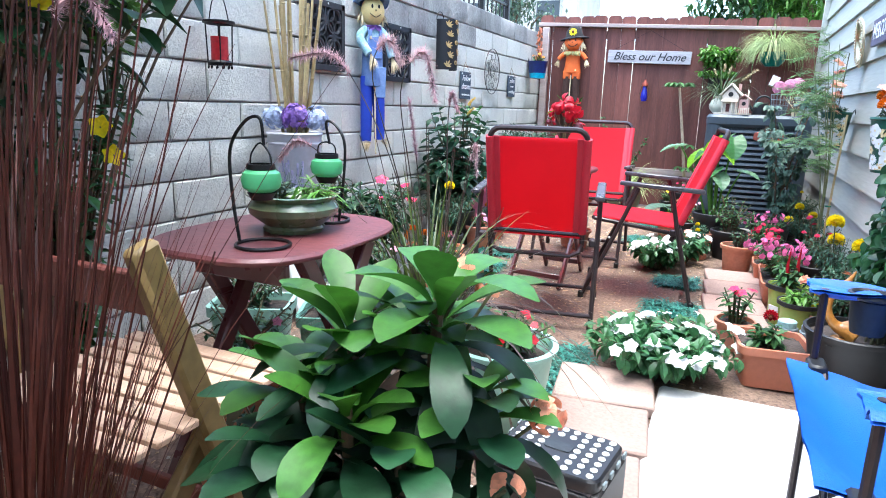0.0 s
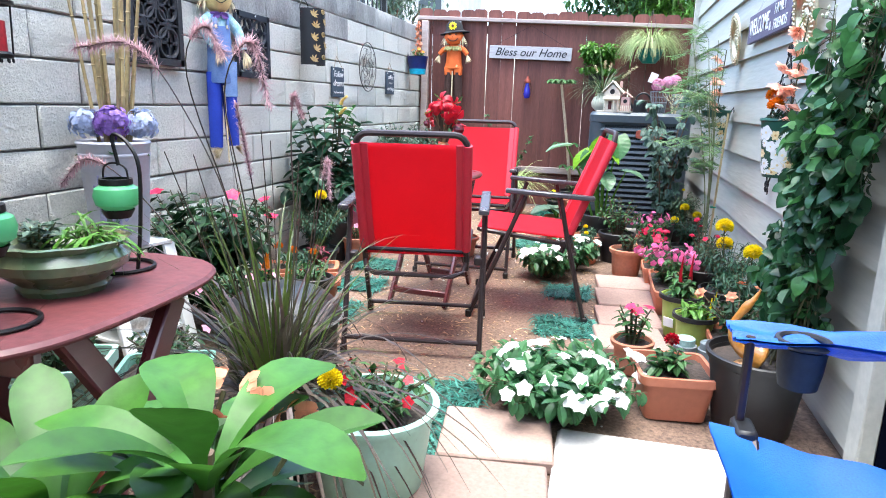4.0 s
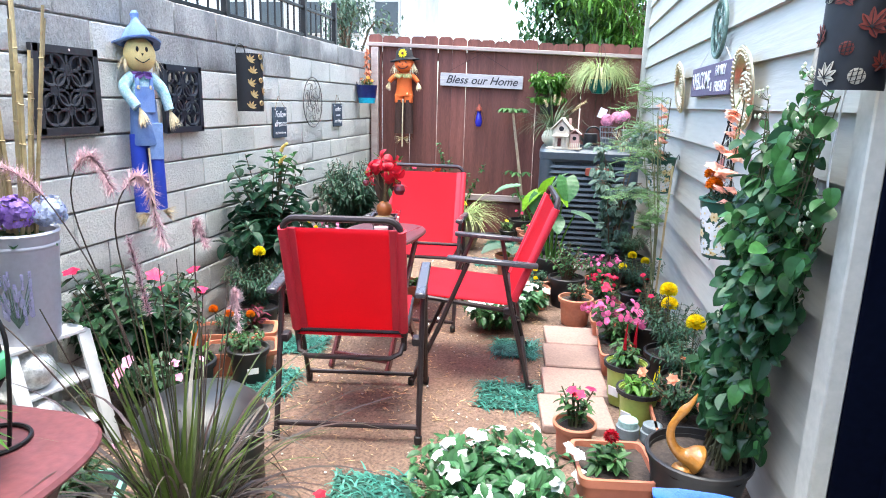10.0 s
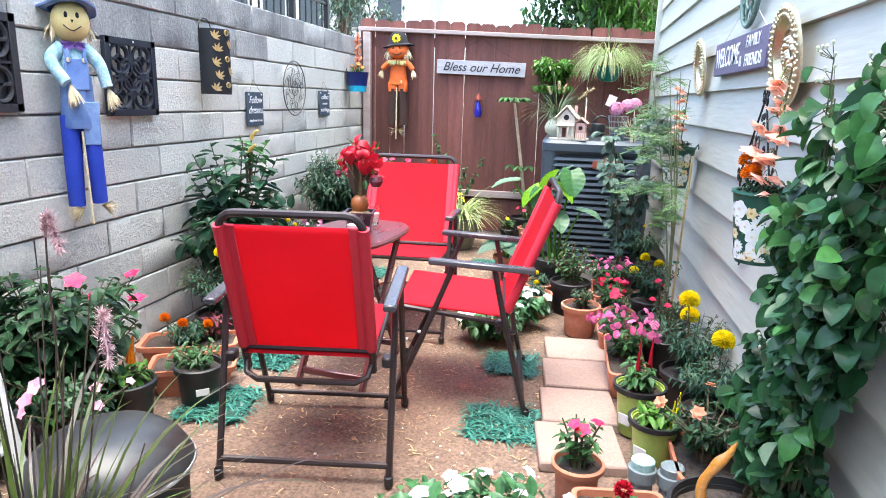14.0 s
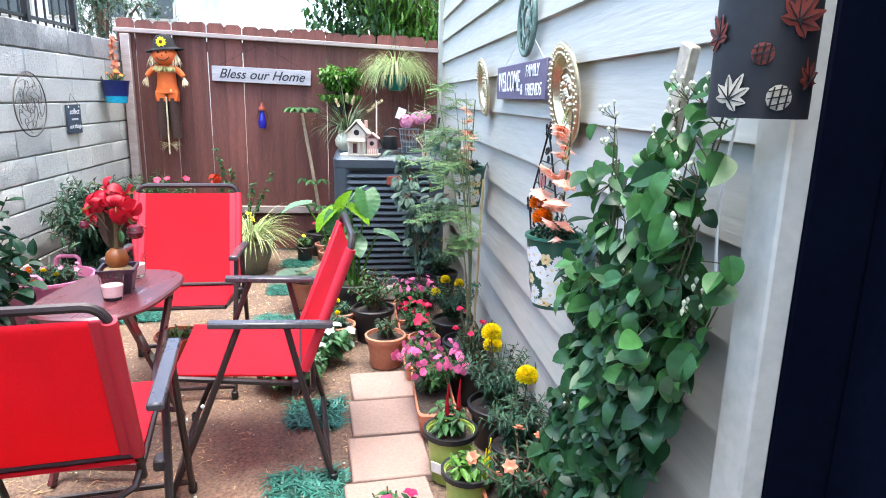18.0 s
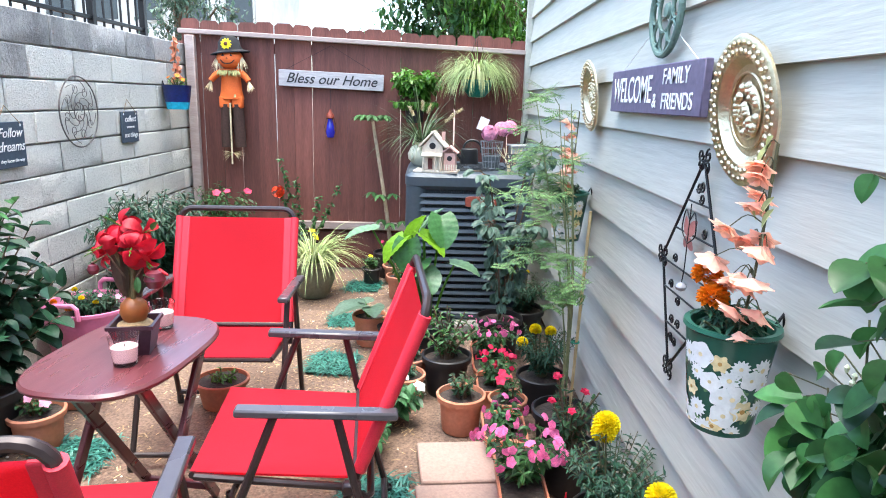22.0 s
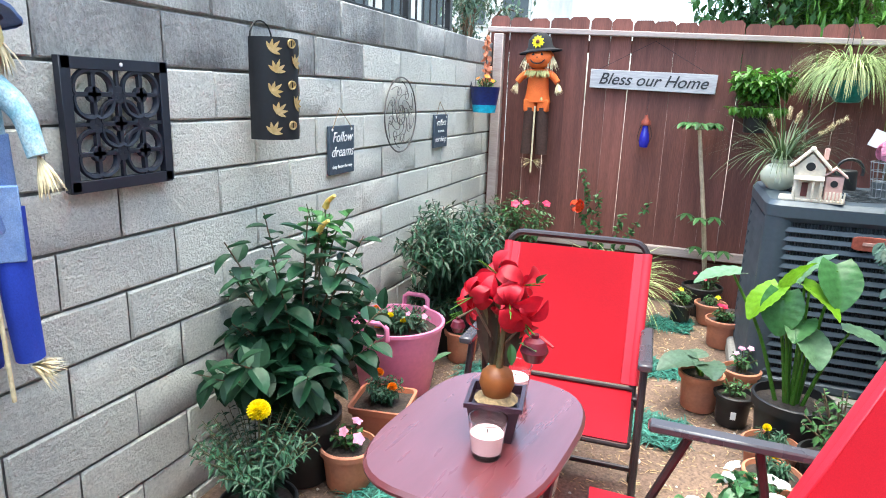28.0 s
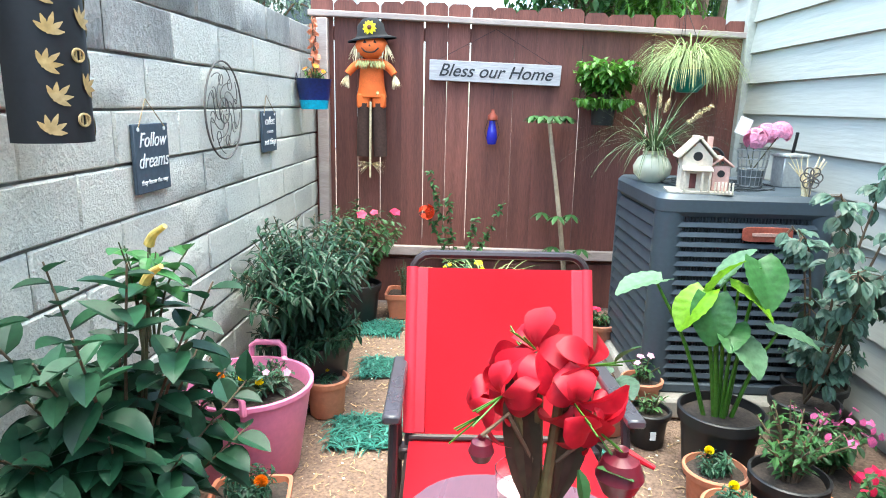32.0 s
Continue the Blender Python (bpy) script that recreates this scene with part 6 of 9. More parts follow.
M_DENIM = mat("faded blue denim", (0.10, 0.18, 0.42), 0.85, 0, 0.2, 9, 0.2, 300, (0.25, 0.36, 0.58), 0.8)
M_BLUE = mat("royal blue cloth", (0.015, 0.05, 0.42), 0.8, 0, 0.12, 8, 0.2, 200, (0.01, 0.03, 0.28), 0.6)
M_TEAL = mat("teal patterned cloth", (0.26, 0.48, 0.55), 0.85, 0, 0.3, 34, 0.1, 200, (0.58, 0.66, 0.66), 0.9)
M_FACE = mat("straw yellow cloth", (0.80, 0.62, 0.26), 0.85, 0, 0.1, 12, 0.2, 200)
M_STRAWPALE = mat("pale raffia", (0.66, 0.56, 0.36), 0.8, 0, 0.2, 30, 0.1, 90, (0.5, 0.38, 0.2), 0.7, 0, 0.25)
M_BLACKCLOTH = mat("black cloth", (0.012, 0.012, 0.014), 0.85)
M_ORANGECLOTH = mat("orange cloth", (0.74, 0.15, 0.025), 0.8, 0, 0.15, 9, 0.2, 200, (0.6, 0.08, 0.015), 0.7)
M_PUMPKIN = mat("pumpkin orange felt", (0.80, 0.16, 0.03), 0.75, 0, 0.1, 9, 0.2, 120, (0.7, 0.10, 0.02), 0.6)
M_BROWNCLOTH = mat("brown felt", (0.16, 0.06, 0.03), 0.9)
M_FLAP = mat("pale washed denim", (0.16, 0.27, 0.52), 0.85, 0, 0.2, 18, 0.2, 300, (0.30, 0.42, 0.64), 0.8)
M_PURPLECLOTH = mat("purple ribbon", (0.12, 0.05, 0.22), 0.8, 0, 0.2, 30, 0.1)
M_OLIVERAFFIA = mat("olive raffia", (0.34, 0.33, 0.12), 0.85, 0, 0.2, 30, 0.1, 90, (0.5, 0.44, 0.22), 0.7, 0, 0.3)
r = random.Random(330)


def ball(c, a, b, h):
    """A rounded lump with half sizes a, b, h."""
    return Mesh().lathe([(math.sin(math.pi * i / 12), -math.cos(math.pi * i / 12)) for i in range(13)], 22, c, Matrix.Diagonal((a, b, h, 1)))


straw = Mesh()
for c, d, n, L in (((0.075, -0.035, -0.235), (0.25, 0.25, -1), 130, 0.095), ((0.035, 0.135, -0.245), (0.2, 0.35, -1), 130, 0.095), ((0.03, -0.02, -0.735), (0.5, -0.9, -0.15), 70, 0.09), ((0.03, 0.06, -0.725), (0.5, 0.9, -0.1), 70, 0.09), ((0.0, 0.07, 0.0), (0.2, 0.4, -1), 40, 0.09), ((0.0, -0.075, 0.0), (0.2, -0.4, -1), 40, 0.09)):
    straw_tuft(straw, c, d, n, L, r)
drawn = Mesh()
for y in (-0.026, 0.022):
    drawn.lathe([(0, 0.004), (0.007, 0.002), (0.008, 0)], 10, (0.073, y, 0.022), Matrix.Rotation(math.pi / 2, 4, "Y") @ Matrix.Diagonal((1.5, 1, 1, 1)))
drawn.tube(smooth_line([(0.070, -0.040, -0.016), (0.078, -0.003, -0.036), (0.070, 0.036, -0.018)], 4), 0.0022, 5)
drawn.lathe([(0, 0.004), (0.007, 0.002), (0.008, 0)], 3, (0.080, -0.002, 0.0), Matrix.Rotation(math.pi / 2, 4, "Y"))
buttons = Mesh()
for y in (-0.032, 0.034):
    buttons.lathe([(0, 0.004), (0.009, 0.003), (0.010, 0)], 12, (0.066, y, -0.145), Matrix.Rotation(math.pi / 2, 4, "Y"))
straps = Mesh()
for s_ in (-1, 1):
    straps.tube(smooth_line([(0.02, s_ * 0.045, -0.085), (0.055, s_ * 0.038, -0.11), (0.063, s_ * 0.034, -0.15)], 4), 0.013, 6, None, 0.35)
straps.box(0.058, 0.0, -0.20, 0.014, 0.10, 0.12, 0.005, Matrix.Rotation(radians(-4), 4, "Y"))
scarecrow(pose(0.085, 6.69, 1.48, 0, 0, -42) @ Matrix.Diagonal((0.80, 0.80, 0.98, 1)), "scarecrow doll in faded denim with straw hands on the block wall", [
    (ball((0, 0, 0), 0.078, 0.084, 0.080), M_FACE),
    (Mesh().lathe([(0.125, 0.045), (0.128, 0.052), (0.085, 0.050), (0.074, 0.085), (0.056, 0.115), (0.030, 0.14), (0.018, 0.165), (0.024, 0.185), (0.012, 0.20), (0, 0.20)], 28, (0, 0, 0), Matrix.Rotation(radians(-14), 4, "Y"), lambda a, h: 0.07 * math.sin(3 * a + 1) + 0.03 * math.sin(7 * a)), M_DENIM),
    (Mesh().lathe([(0, -0.08), (0.042, -0.085), (0.056, -0.13), (0.060, -0.22), (0.060, -0.30), (0, -0.30)], 18, (0, 0, 0), Matrix.Diagonal((0.9, 1.05, 1, 1))), M_TEAL),
    (Mesh().lathe([(0, -0.20), (0.0625, -0.20), (0.066, -0.30), (0.074, -0.40), (0.070, -0.41), (0, -0.40)], 20, (0, 0, 0), Matrix.Diagonal((0.95, 1.1, 1, 1)), lambda a, h: 0.03 * math.sin(6 * a)), M_DENIM),
    (straps, M_DENIM), (buttons, M_STRAWPALE),
    (Mesh().tube(smooth_line([(0, -0.05, -0.10), (0.03, -0.10, -0.15), (0.075, -0.05, -0.235)], 5), 0.032, 10, 0.026).tube(smooth_line([(0, 0.05, -0.10), (0.02, 0.105, -0.155), (0.035, 0.132, -0.245)], 5), 0.032, 10, 0.026), M_TEAL),
    (Mesh().tube(smooth_line([(0, -0.040, -0.36), (0.01, -0.046, -0.56), (0.0, -0.046, -0.725)], 4), 0.046, 12, 0.038).tube(smooth_line([(0, 0.040, -0.36), (0.01, 0.048, -0.56), (0.0, 0.056, -0.715)], 4), 0.046, 12, 0.038), M_BLUE),
    (Mesh().box(0.052, 0.045, -0.39, 0.012, 0.075, 0.17, 0.005, Matrix.Rotation(radians(4), 4, "Y")), M_FLAP),
    (Mesh().tube([(0.055, 0.0, -0.42), (0.055, 0.012, -0.80)], 0.006, 6), M_STRAWPALE),
    (Mesh().tube(arc((0, 0, -0.085), 0.048, 0, 350, 18, "xy"), 0.011, 6).leaf((0.055, 0, -0.085), (0.2, -0.9, -0.3), (1, 0, 0), 0.05, 0.03, 0.2).leaf((0.055, 0, -0.085), (0.2, 0.9, -0.3), (1, 0, 0), 0.05, 0.03, 0.2), M_PURPLECLOTH),
    (straw, M_STRAWPALE), (drawn, M_BLACKCLOTH)])
straw, green = Mesh(), Mesh()
for s_ in (-1, 1):
    straw_tuft(straw, (s_ * 0.145, -0.03, -0.165), (s_ * 0.25, -0.1, -1), 120, 0.085, r)
    straw_tuft(straw, (s_ * 0.085, -0.01, 0.03), (s_ * 0.12, -0.1, -1), 60, 0.14, r)
    straw_tuft(straw, (0.0, -0.02, -0.715), (s_, -0.3, -0.1), 60, 0.095, r)
for k in range(11):
    straw_tuft(green, (-0.075 + 0.015 * k, -0.05, -0.085), (0.03 * (k - 5), -0.35, -1), 14, 0.055, r)
straw_tuft(green, (0.045, -0.062, -0.265), (0, -0.6, -1), 26, 0.03, r)
drawn = Mesh()
for x in (-0.030, 0.030):
    drawn.lathe([(0, 0.004), (0.013, 0.002), (0.014, 0)], 3, (x, -0.078, 0.022), Matrix.Rotation(math.pi / 2, 4, "X") @ Matrix.Rotation(radians(90), 4, "Z"))
drawn.lathe([(0, 0.004), (0.008, 0.002), (0.009, 0)], 3, (0, -0.084, 0.0), Matrix.Rotation(math.pi / 2, 4, "X") @ Matrix.Rotation(radians(90), 4, "Z"))
drawn.tube(smooth_line([(-0.052, -0.070, -0.012), (-0.024, -0.083, -0.036), (0.024, -0.083, -0.036), (0.052, -0.070, -0.012)], 4), 0.0042, 5)
scarecrow(pose(0.375, YF - 0.085, 1.66), "pumpkin-headed scarecrow doll in orange with a black hat on the fence", [
    (Mesh().lathe([(0.1 * math.sin(math.pi * i / 14), -0.075 * math.cos(math.pi * i / 14)) for i in range(15)], 40, (0, 0, 0), Matrix.Diagonal((1, 0.85, 1, 1)), lambda a, h: 0.022 * math.cos(9 * a)), M_PUMPKIN),
    (Mesh().lathe([(0.150, 0.038), (0.152, 0.046), (0.10, 0.062), (0.086, 0.085), (0.080, 0.13), (0.045, 0.165), (0, 0.17)], 28, (0.005, 0, 0), Matrix.Rotation(radians(-6), 4, "Y") @ Matrix.Diagonal((1, 0.6, 1, 1)), lambda a, h: 0.05 * math.sin(3 * a)), M_BLACKCLOTH),
    (Mesh().lathe([(0, -0.07), (0.055, -0.075), (0.072, -0.14), (0.080, -0.24), (0.094, -0.30), (0.088, -0.305), (0, -0.29)], 24, (0, 0, 0), Matrix.Diagonal((1, 0.55, 1, 1)), lambda a, h: 0.03 * math.sin(6 * a)), M_ORANGECLOTH),
    (Mesh().box(-0.048, -0.012, -0.325, 0.085, 0.055, 0.09, 0.01).box(0.048, -0.012, -0.325, 0.085, 0.055, 0.09, 0.01), M_ORANGECLOTH),
    (Mesh().tube(smooth_line([(-0.05, 0, -0.09), (-0.105, -0.02, -0.12), (-0.145, -0.03, -0.165)], 4), 0.028, 10, 0.022).tube(smooth_line([(0.05, 0, -0.09), (0.105, -0.02, -0.12), (0.145, -0.03, -0.165)], 4), 0.028, 10, 0.022), M_ORANGECLOTH),
    (Mesh().tube([(-0.042, 0, -0.34), (-0.05, 0, -0.52), (-0.055, 0, -0.67)], 0.044, 10, 0.042).tube([(0.042, 0, -0.34), (0.05, 0, -0.52), (0.055, 0, -0.67)], 0.044, 10, 0.042), mat("dark brown felt", (0.055, 0.026, 0.02), 0.9)),
    (Mesh().tube([(0, -0.05, -0.33), (-0.004, -0.05, -0.80)], 0.007, 6), M_STRAWPALE),
    (green, M_OLIVERAFFIA), (straw, M_STRAWPALE), (drawn, M_BLACKCLOTH),
    (Mesh().flower((0.0, -0.088, 0.105), (0, -1, 0.2), 0.044, 11, 0.15), F_YELLOW), (ball((0.0, -0.094, 0.106), 0.014, 0.008, 0.014), M_BROWNCLOTH)])

# ---- on the fence ----
bl = thing("wooden_sign", (1.14, YF - 0.03, 1.522), "whitewashed plank sign lettered Bless our Home on the fence", "sign")
M_WASH = mat("whitewashed plank", (0.44, 0.42, 0.43), 0.8, 0, 0.2, 5, 0.3, 50, (0.30, 0.27, 0.29), 0.8, stretch=(0.4, 6, 6))
part("board", Mesh().box(0, 0, 0, 0.82, 0.018, 0.125, 0.003, Matrix.Rotation(radians(1.6), 4, "Y")), M_WASH, bl)
words(bl, "Bless our Home", 0.108, mat("dark grey ink", (0.03, 0.03, 0.035), 0.8), pose(0, -0.0105, 0.0, 90, 1.6, 0), shear=0.35, bold=0.0008)
part("cord", Mesh().tube([(-0.36, -0.002, 0.07), (0.0, 0.012, 0.26), (0.36, -0.002, 0.05)], 0.0015, 5), M_IRON, bl)
bo = thing("blue_lantern", (1.135, YF - 0.075, 1.08), "small cobalt glass lantern hung from the plank sign", "lantern")
part("glass", Mesh().lathe([(0, 0.0), (0.026, 0.004), (0.036, 0.04), (0.03, 0.09), (0.02, 0.13), (0.02, 0.15)], 18), mat("cobalt glass", (0.02, 0.02, 0.34), 0.12, 0, 0.1, 9, 0.0, coat=0.5), bo)
part("cap", Mesh().lathe([(0.022, 0.15), (0.032, 0.155), (0.03, 0.18), (0.012, 0.20), (0.01, 0.22), (0, 0.22)], 16), mat("rust red cap", (0.25, 0.05, 0.03), 0.6, 0.3), bo)
for s in (-1, 1):
    part("guard", Mesh().tube(smooth_line([(s * 0.02, 0, 0.01), (s * 0.045, 0, 0.08), (s * 0.025, 0, 0.16)], 4), 0.002, 5), M_IRON, bo)
part("wire", Mesh().tube([(0, 0, 0.22), (0, 0.04, 0.38)], 0.0012, 4), M_IRON, bo)

sp = thing("hanging_basket", (2.27, YF - 0.22, 1.42), "hanging basket of cream and green spider grass on a teal pot", "hanging planter")
part("pot", Mesh().lathe([(0, 0), (0.06, 0.005), (0.10, 0.05), (0.115, 0.12), (0.12, 0.13), (0.105, 0.13), (0, 0.12)], 24), mat("teal plastic", (0.0, 0.16, 0.12), 0.4), sp)
g = Mesh()
r = random.Random(340)
for _ in range(900):
    a = r.uniform(0, 6.283)
    k = r.uniform(0.25, 1.0)
    g.blade((math.cos(a) * 0.05, math.sin(a) * 0.05, 0.13), (math.cos(a) * k, math.sin(a) * k, 1.5), r.uniform(0.26, 0.44), 0.006, r.uniform(2.6, 3.8), 12, 0.02)
part("grass_tuft", g, L_CREAM, sp, kind="stuff")
for a in (90, 210, 330):
    part("chain", Mesh().tube([(0.11 * math.cos(radians(a)), 0.11 * math.sin(radians(a)), 0.13), (0, 0.16, 0.5)], 0.002, 4), M_IRON, sp)
gh = thing("hanging_plant", (1.80, YF - 0.16, 1.22), "bushy bright green trailing plant in a dark hanging pot", "hanging planter")
pot_round(gh, 0.085, 0.14, M_BLACKPOT)
stems_and_leaves(gh, 341, (0, -0.02, 0.12), 50, 0.32, 0.22, 13, 0.08, 0.06, L_LIGHT, None, 1, 0.6, 0.1, 0.3, 0.003, steps=3)
stems_and_leaves(gh, 342, (0, -0.03, 0.13), 20, 0.04, 0.22, 10, 0.07, 0.05, L_LIGHT, None, 1, 0.8, 0.9, 0.4, 0.003, steps=3)
part("hook", Mesh().tube([(0, 0.08, 0.14), (0, 0.11, 0.3), (0, 0.125, 0.34)], 0.004, 5), M_IRON, gh)

# ---- things on the house wall ----
def house_wall(y, z, x=XH - 0.006):
    """A frame whose x runs along the wall towards the camera, z up, and y into the wall."""
    return Matrix.Translation((x, y, z)) @ Matrix.Rotation(radians(-90), 4, "Z")


we = thing("wooden_sign", house_wall(7.36, 1.445), "purple-grey plank sign lettered WELCOME FAMILY & FRIENDS on the house wall", "sign")
M_PLUM = mat("plum grey paint", (0.105, 0.085, 0.145), 0.65, 0, 0.15, 6, 0.2, 60, (0.15, 0.12, 0.18), 0.6)
part("board", Mesh().box(0, -0.014, 0, 0.87, 0.022, 0.145, 0.003), M_PLUM, we)
words(we, "WELCOME", 0.105, M_INK, pose(-0.175, -0.0265, -0.002, 90, 0, 0) @ Matrix.Diagonal((0.86, 1.15, 1, 1)), bold=0.0003)
words(we, "FAMILY", 0.064, M_INK, pose(0.24, -0.0265, 0.034, 90, 0, 0), bold=0.0003)
words(we, "FRIENDS", 0.064, M_INK, pose(0.26, -0.0265, -0.036, 90, 0, 0), bold=0.0003)
words(we, "&", 0.06, M_INK, pose(0.075, -0.0265, -0.034, 90, 0, 0), bold=0.0003)
part("cord", Mesh().tube([(-0.34, -0.012, 0.07), (0.02, 0.0, 0.22), (0.36, -0.012, 0.07)], 0.0015, 5), M_WHITE, we)

md = thing("iron_medallion", house_wall(7.27, 1.67), "round green patinated metal medallion on the house wall", "wall decoration")
M_PATINA = mat("green patina metal", (0.16, 0.24, 0.20), 0.6, 0.4, 0.25, 10, 0.3, 80, (0.08, 0.13, 0.11), 0.7)
part("ring", Mesh().tube(arc((0, -0.02, 0), 0.125, 0, 360, 32), 0.010, 8, cap=False), M_PATINA, md)
part("inner_ring", Mesh().tube(arc((0, -0.02, 0), 0.06, 0, 360, 24), 0.006, 6, cap=False), M_PATINA, md)
for k in range(8):
    a = radians(45 * k)
    part("petal", Mesh().tube(arc((0.088 * math.cos(a), -0.02, 0.088 * math.sin(a)), 0.03, 0, 360, 14), 0.005, 5, cap=False), M_PATINA, md)
part("hub", Mesh().lathe([(0, 0.012), (0.02, 0.008), (0.024, 0)], 14, (0, -0.014, 0), Matrix.Rotation(math.pi / 2, 4, "X")), M_PATINA, md)

M_BRASS = mat("hammered brass", (0.68, 0.58, 0.40), 0.36, 1.0, 0.12, 12, 0.4, 120, (0.46, 0.35, 0.18), 0.6)


def brass_plate(y, z, R, label):
    th = thing("brass_plate", house_wall(y, z) @ Matrix.Rotation(radians(7), 4, "X"), label, "plate", "brass plates")
    flat = Matrix.Rotation(math.pi / 2, 4, "X")
    part("dish", Mesh().lathe([(0, 0.012), (R * 0.6, 0.012), (R * 0.68, 0.022), (R * 0.72, 0.03), (R * 0.95, 0.034), (R, 0.03), (R, 0.024), (R * 0.7, 0.014), (0, 0.004)], 48, (0, -0.006, 0), flat, lambda a, h: 0.008 * math.cos(40 * a)), M_BRASS, th)
    g = Mesh()
    for k in range(40):
        a = 2 * math.pi * k / 40
        for rad, size in ((0.90, 0.040), (0.79, 0.052)):
            b = a + (math.pi / 40 if rad < 0.85 else 0)
            g.lathe([(0, 0.006), (R * size * 0.7, 0.004), (R * size, 0)], 7, (R * rad * math.cos(b), -0.040, R * rad * math.sin(b)), flat)
    part("rim_beading", g, M_BRASS, th, kind="stuff")
    g = Mesh()
    for rr in (0.5, 0.36):
        g.tube(arc((0, -0.022, 0), R * rr, 0, 360, 32), R * 0.02, 6, cap=False)
    r = random.Random(350)
    for k in range(34):
        d = ball_dir(r)
        c = (R * 0.30 * d.x, -0.021, R * 0.33 * d.z)
        g.lathe([(0, 0.012), (R * 0.05, 0.008), (R * 0.08, 0)], 7, c, flat)
    part("relief", g, M_BRASS, th, kind="stuff")


brass_plate(6.68, 1.395, 0.158, "round embossed brass plate with a beaded rim on the house wall")
brass_plate(8.13, 1.435, 0.150, "embossed brass plate half behind the feathery shrub")

M_TRELLIS = M_IRON
ir = thing("iron_scroll_hanger", house_wall(6.90, 0.98), "black wrought iron triangular scroll hanger on the house wall", "wall decoration")
HEX = [(0.016, 0.29), (-0.20, 0.0), (-0.072, -0.295), (0.16, -0.05), (0.178, 0.02)]
for (x0, z0), (x1, z1) in zip(HEX, HEX[1:] + HEX[:1]):
    part("bar", Mesh().tube([(x0, -0.015, z0), (x1, -0.015, z1)], 0.004, 6), M_TRELLIS, ir)
for x0, x1, z in ((-0.065, 0.086, 0.18), (-0.13, 0.134, 0.094), (-0.19, 0.172, -0.01), (-0.162, 0.13, -0.084), (-0.12, 0.04, -0.178)):
    part("crossbar", Mesh().tube([(x0, -0.015, z), (x1, -0.015, z)], 0.0028, 6), M_TRELLIS, ir)


def curl(cx, cz, size, flip, turn):
    """A flat spiral of iron rod."""
    pts = []
    for i in range(19):
        t = i / 18
        rad = size * (1 - 0.75 * t)
        ang = radians(turn) + flip * 8.0 * t
        pts.append((cx + rad * math.cos(ang), -0.016, cz + rad * math.sin(ang)))
    part("scroll", Mesh().tube(pts, 0.0028, 5), M_TRELLIS, ir)


for x, z in HEX[:3]:
    for k, (dx, dz) in enumerate(((-0.022, 0.012), (0.022, 0.012), (-0.014, -0.016), (0.018, -0.016))):
        curl(x + dx, z + dz, 0.017, 1 if k % 2 else -1, 90 * k)
for x, z in ((0.005, 0.22), (0.025, 0.225), (0.03, 0.195), (0.07, 0.115), (-0.10, 0.01), (0.05, 0.012), (-0.11, -0.066), (-0.05, -0.10), (-0.08, -0.16), (-0.035, -0.16), (-0.075, -0.21), (-0.045, -0.215)):
    curl(x, z, 0.015, 1 if x > 0 else -1, 200)
M_RUSTPINK = mat("rust pink metal", (0.36, 0.13, 0.11), 0.6, 0.2, 0.2, 20, 0.2, 90, (0.24, 0.10, 0.09), 0.7)
for s_ in (-1, 1):
    part("butterfly_wing", Mesh().leaf((-0.022, -0.02, 0.09), (s_ * 0.7, 0, 0.8), (0, -1, 0), 0.06, 0.036, 0.1, 0.05, 0, 6).leaf((-0.022, -0.02, 0.085), (s_ * 0.7, 0, -0.6), (0, -1, 0), 0.042, 0.03, 0.1, 0.05, 0, 6), M_RUSTPINK, ir, "rust pink butterfly wing")
    part("wing_wire", Mesh().tube(smooth_line([(-0.022, -0.02, 0.07), (-0.022 + s_ * 0.045, -0.02, 0.10), (-0.022 + s_ * 0.03, -0.02, 0.155), (-0.022, -0.02, 0.13)], 5), 0.0018, 5), M_TRELLIS, ir)
part("pendant", Mesh().tube([(-0.022, -0.02, 0.175), (-0.022, -0.02, 0.0), (-0.03, -0.02, -0.04)], 0.0016, 5), M_TRELLIS, ir)
part("bead", Mesh().lathe([(0, -0.014), (0.012, -0.008), (0.016, 0), (0.012, 0.008), (0, 0.014)], 14, (-0.03, -0.02, -0.05)), mat("smoky glass bead", (0.30, 0.30, 0.32), 0.15, 0, 0.1, 9, 0.0, coat=0.6), ir, "smoky glass bead")

M_GREENPAIL = mat("dark green enamel", (0.012, 0.075, 0.05), 0.35, 0, 0.1, 8, 0.05, 60, (0.03, 0.12, 0.07), 0.6)


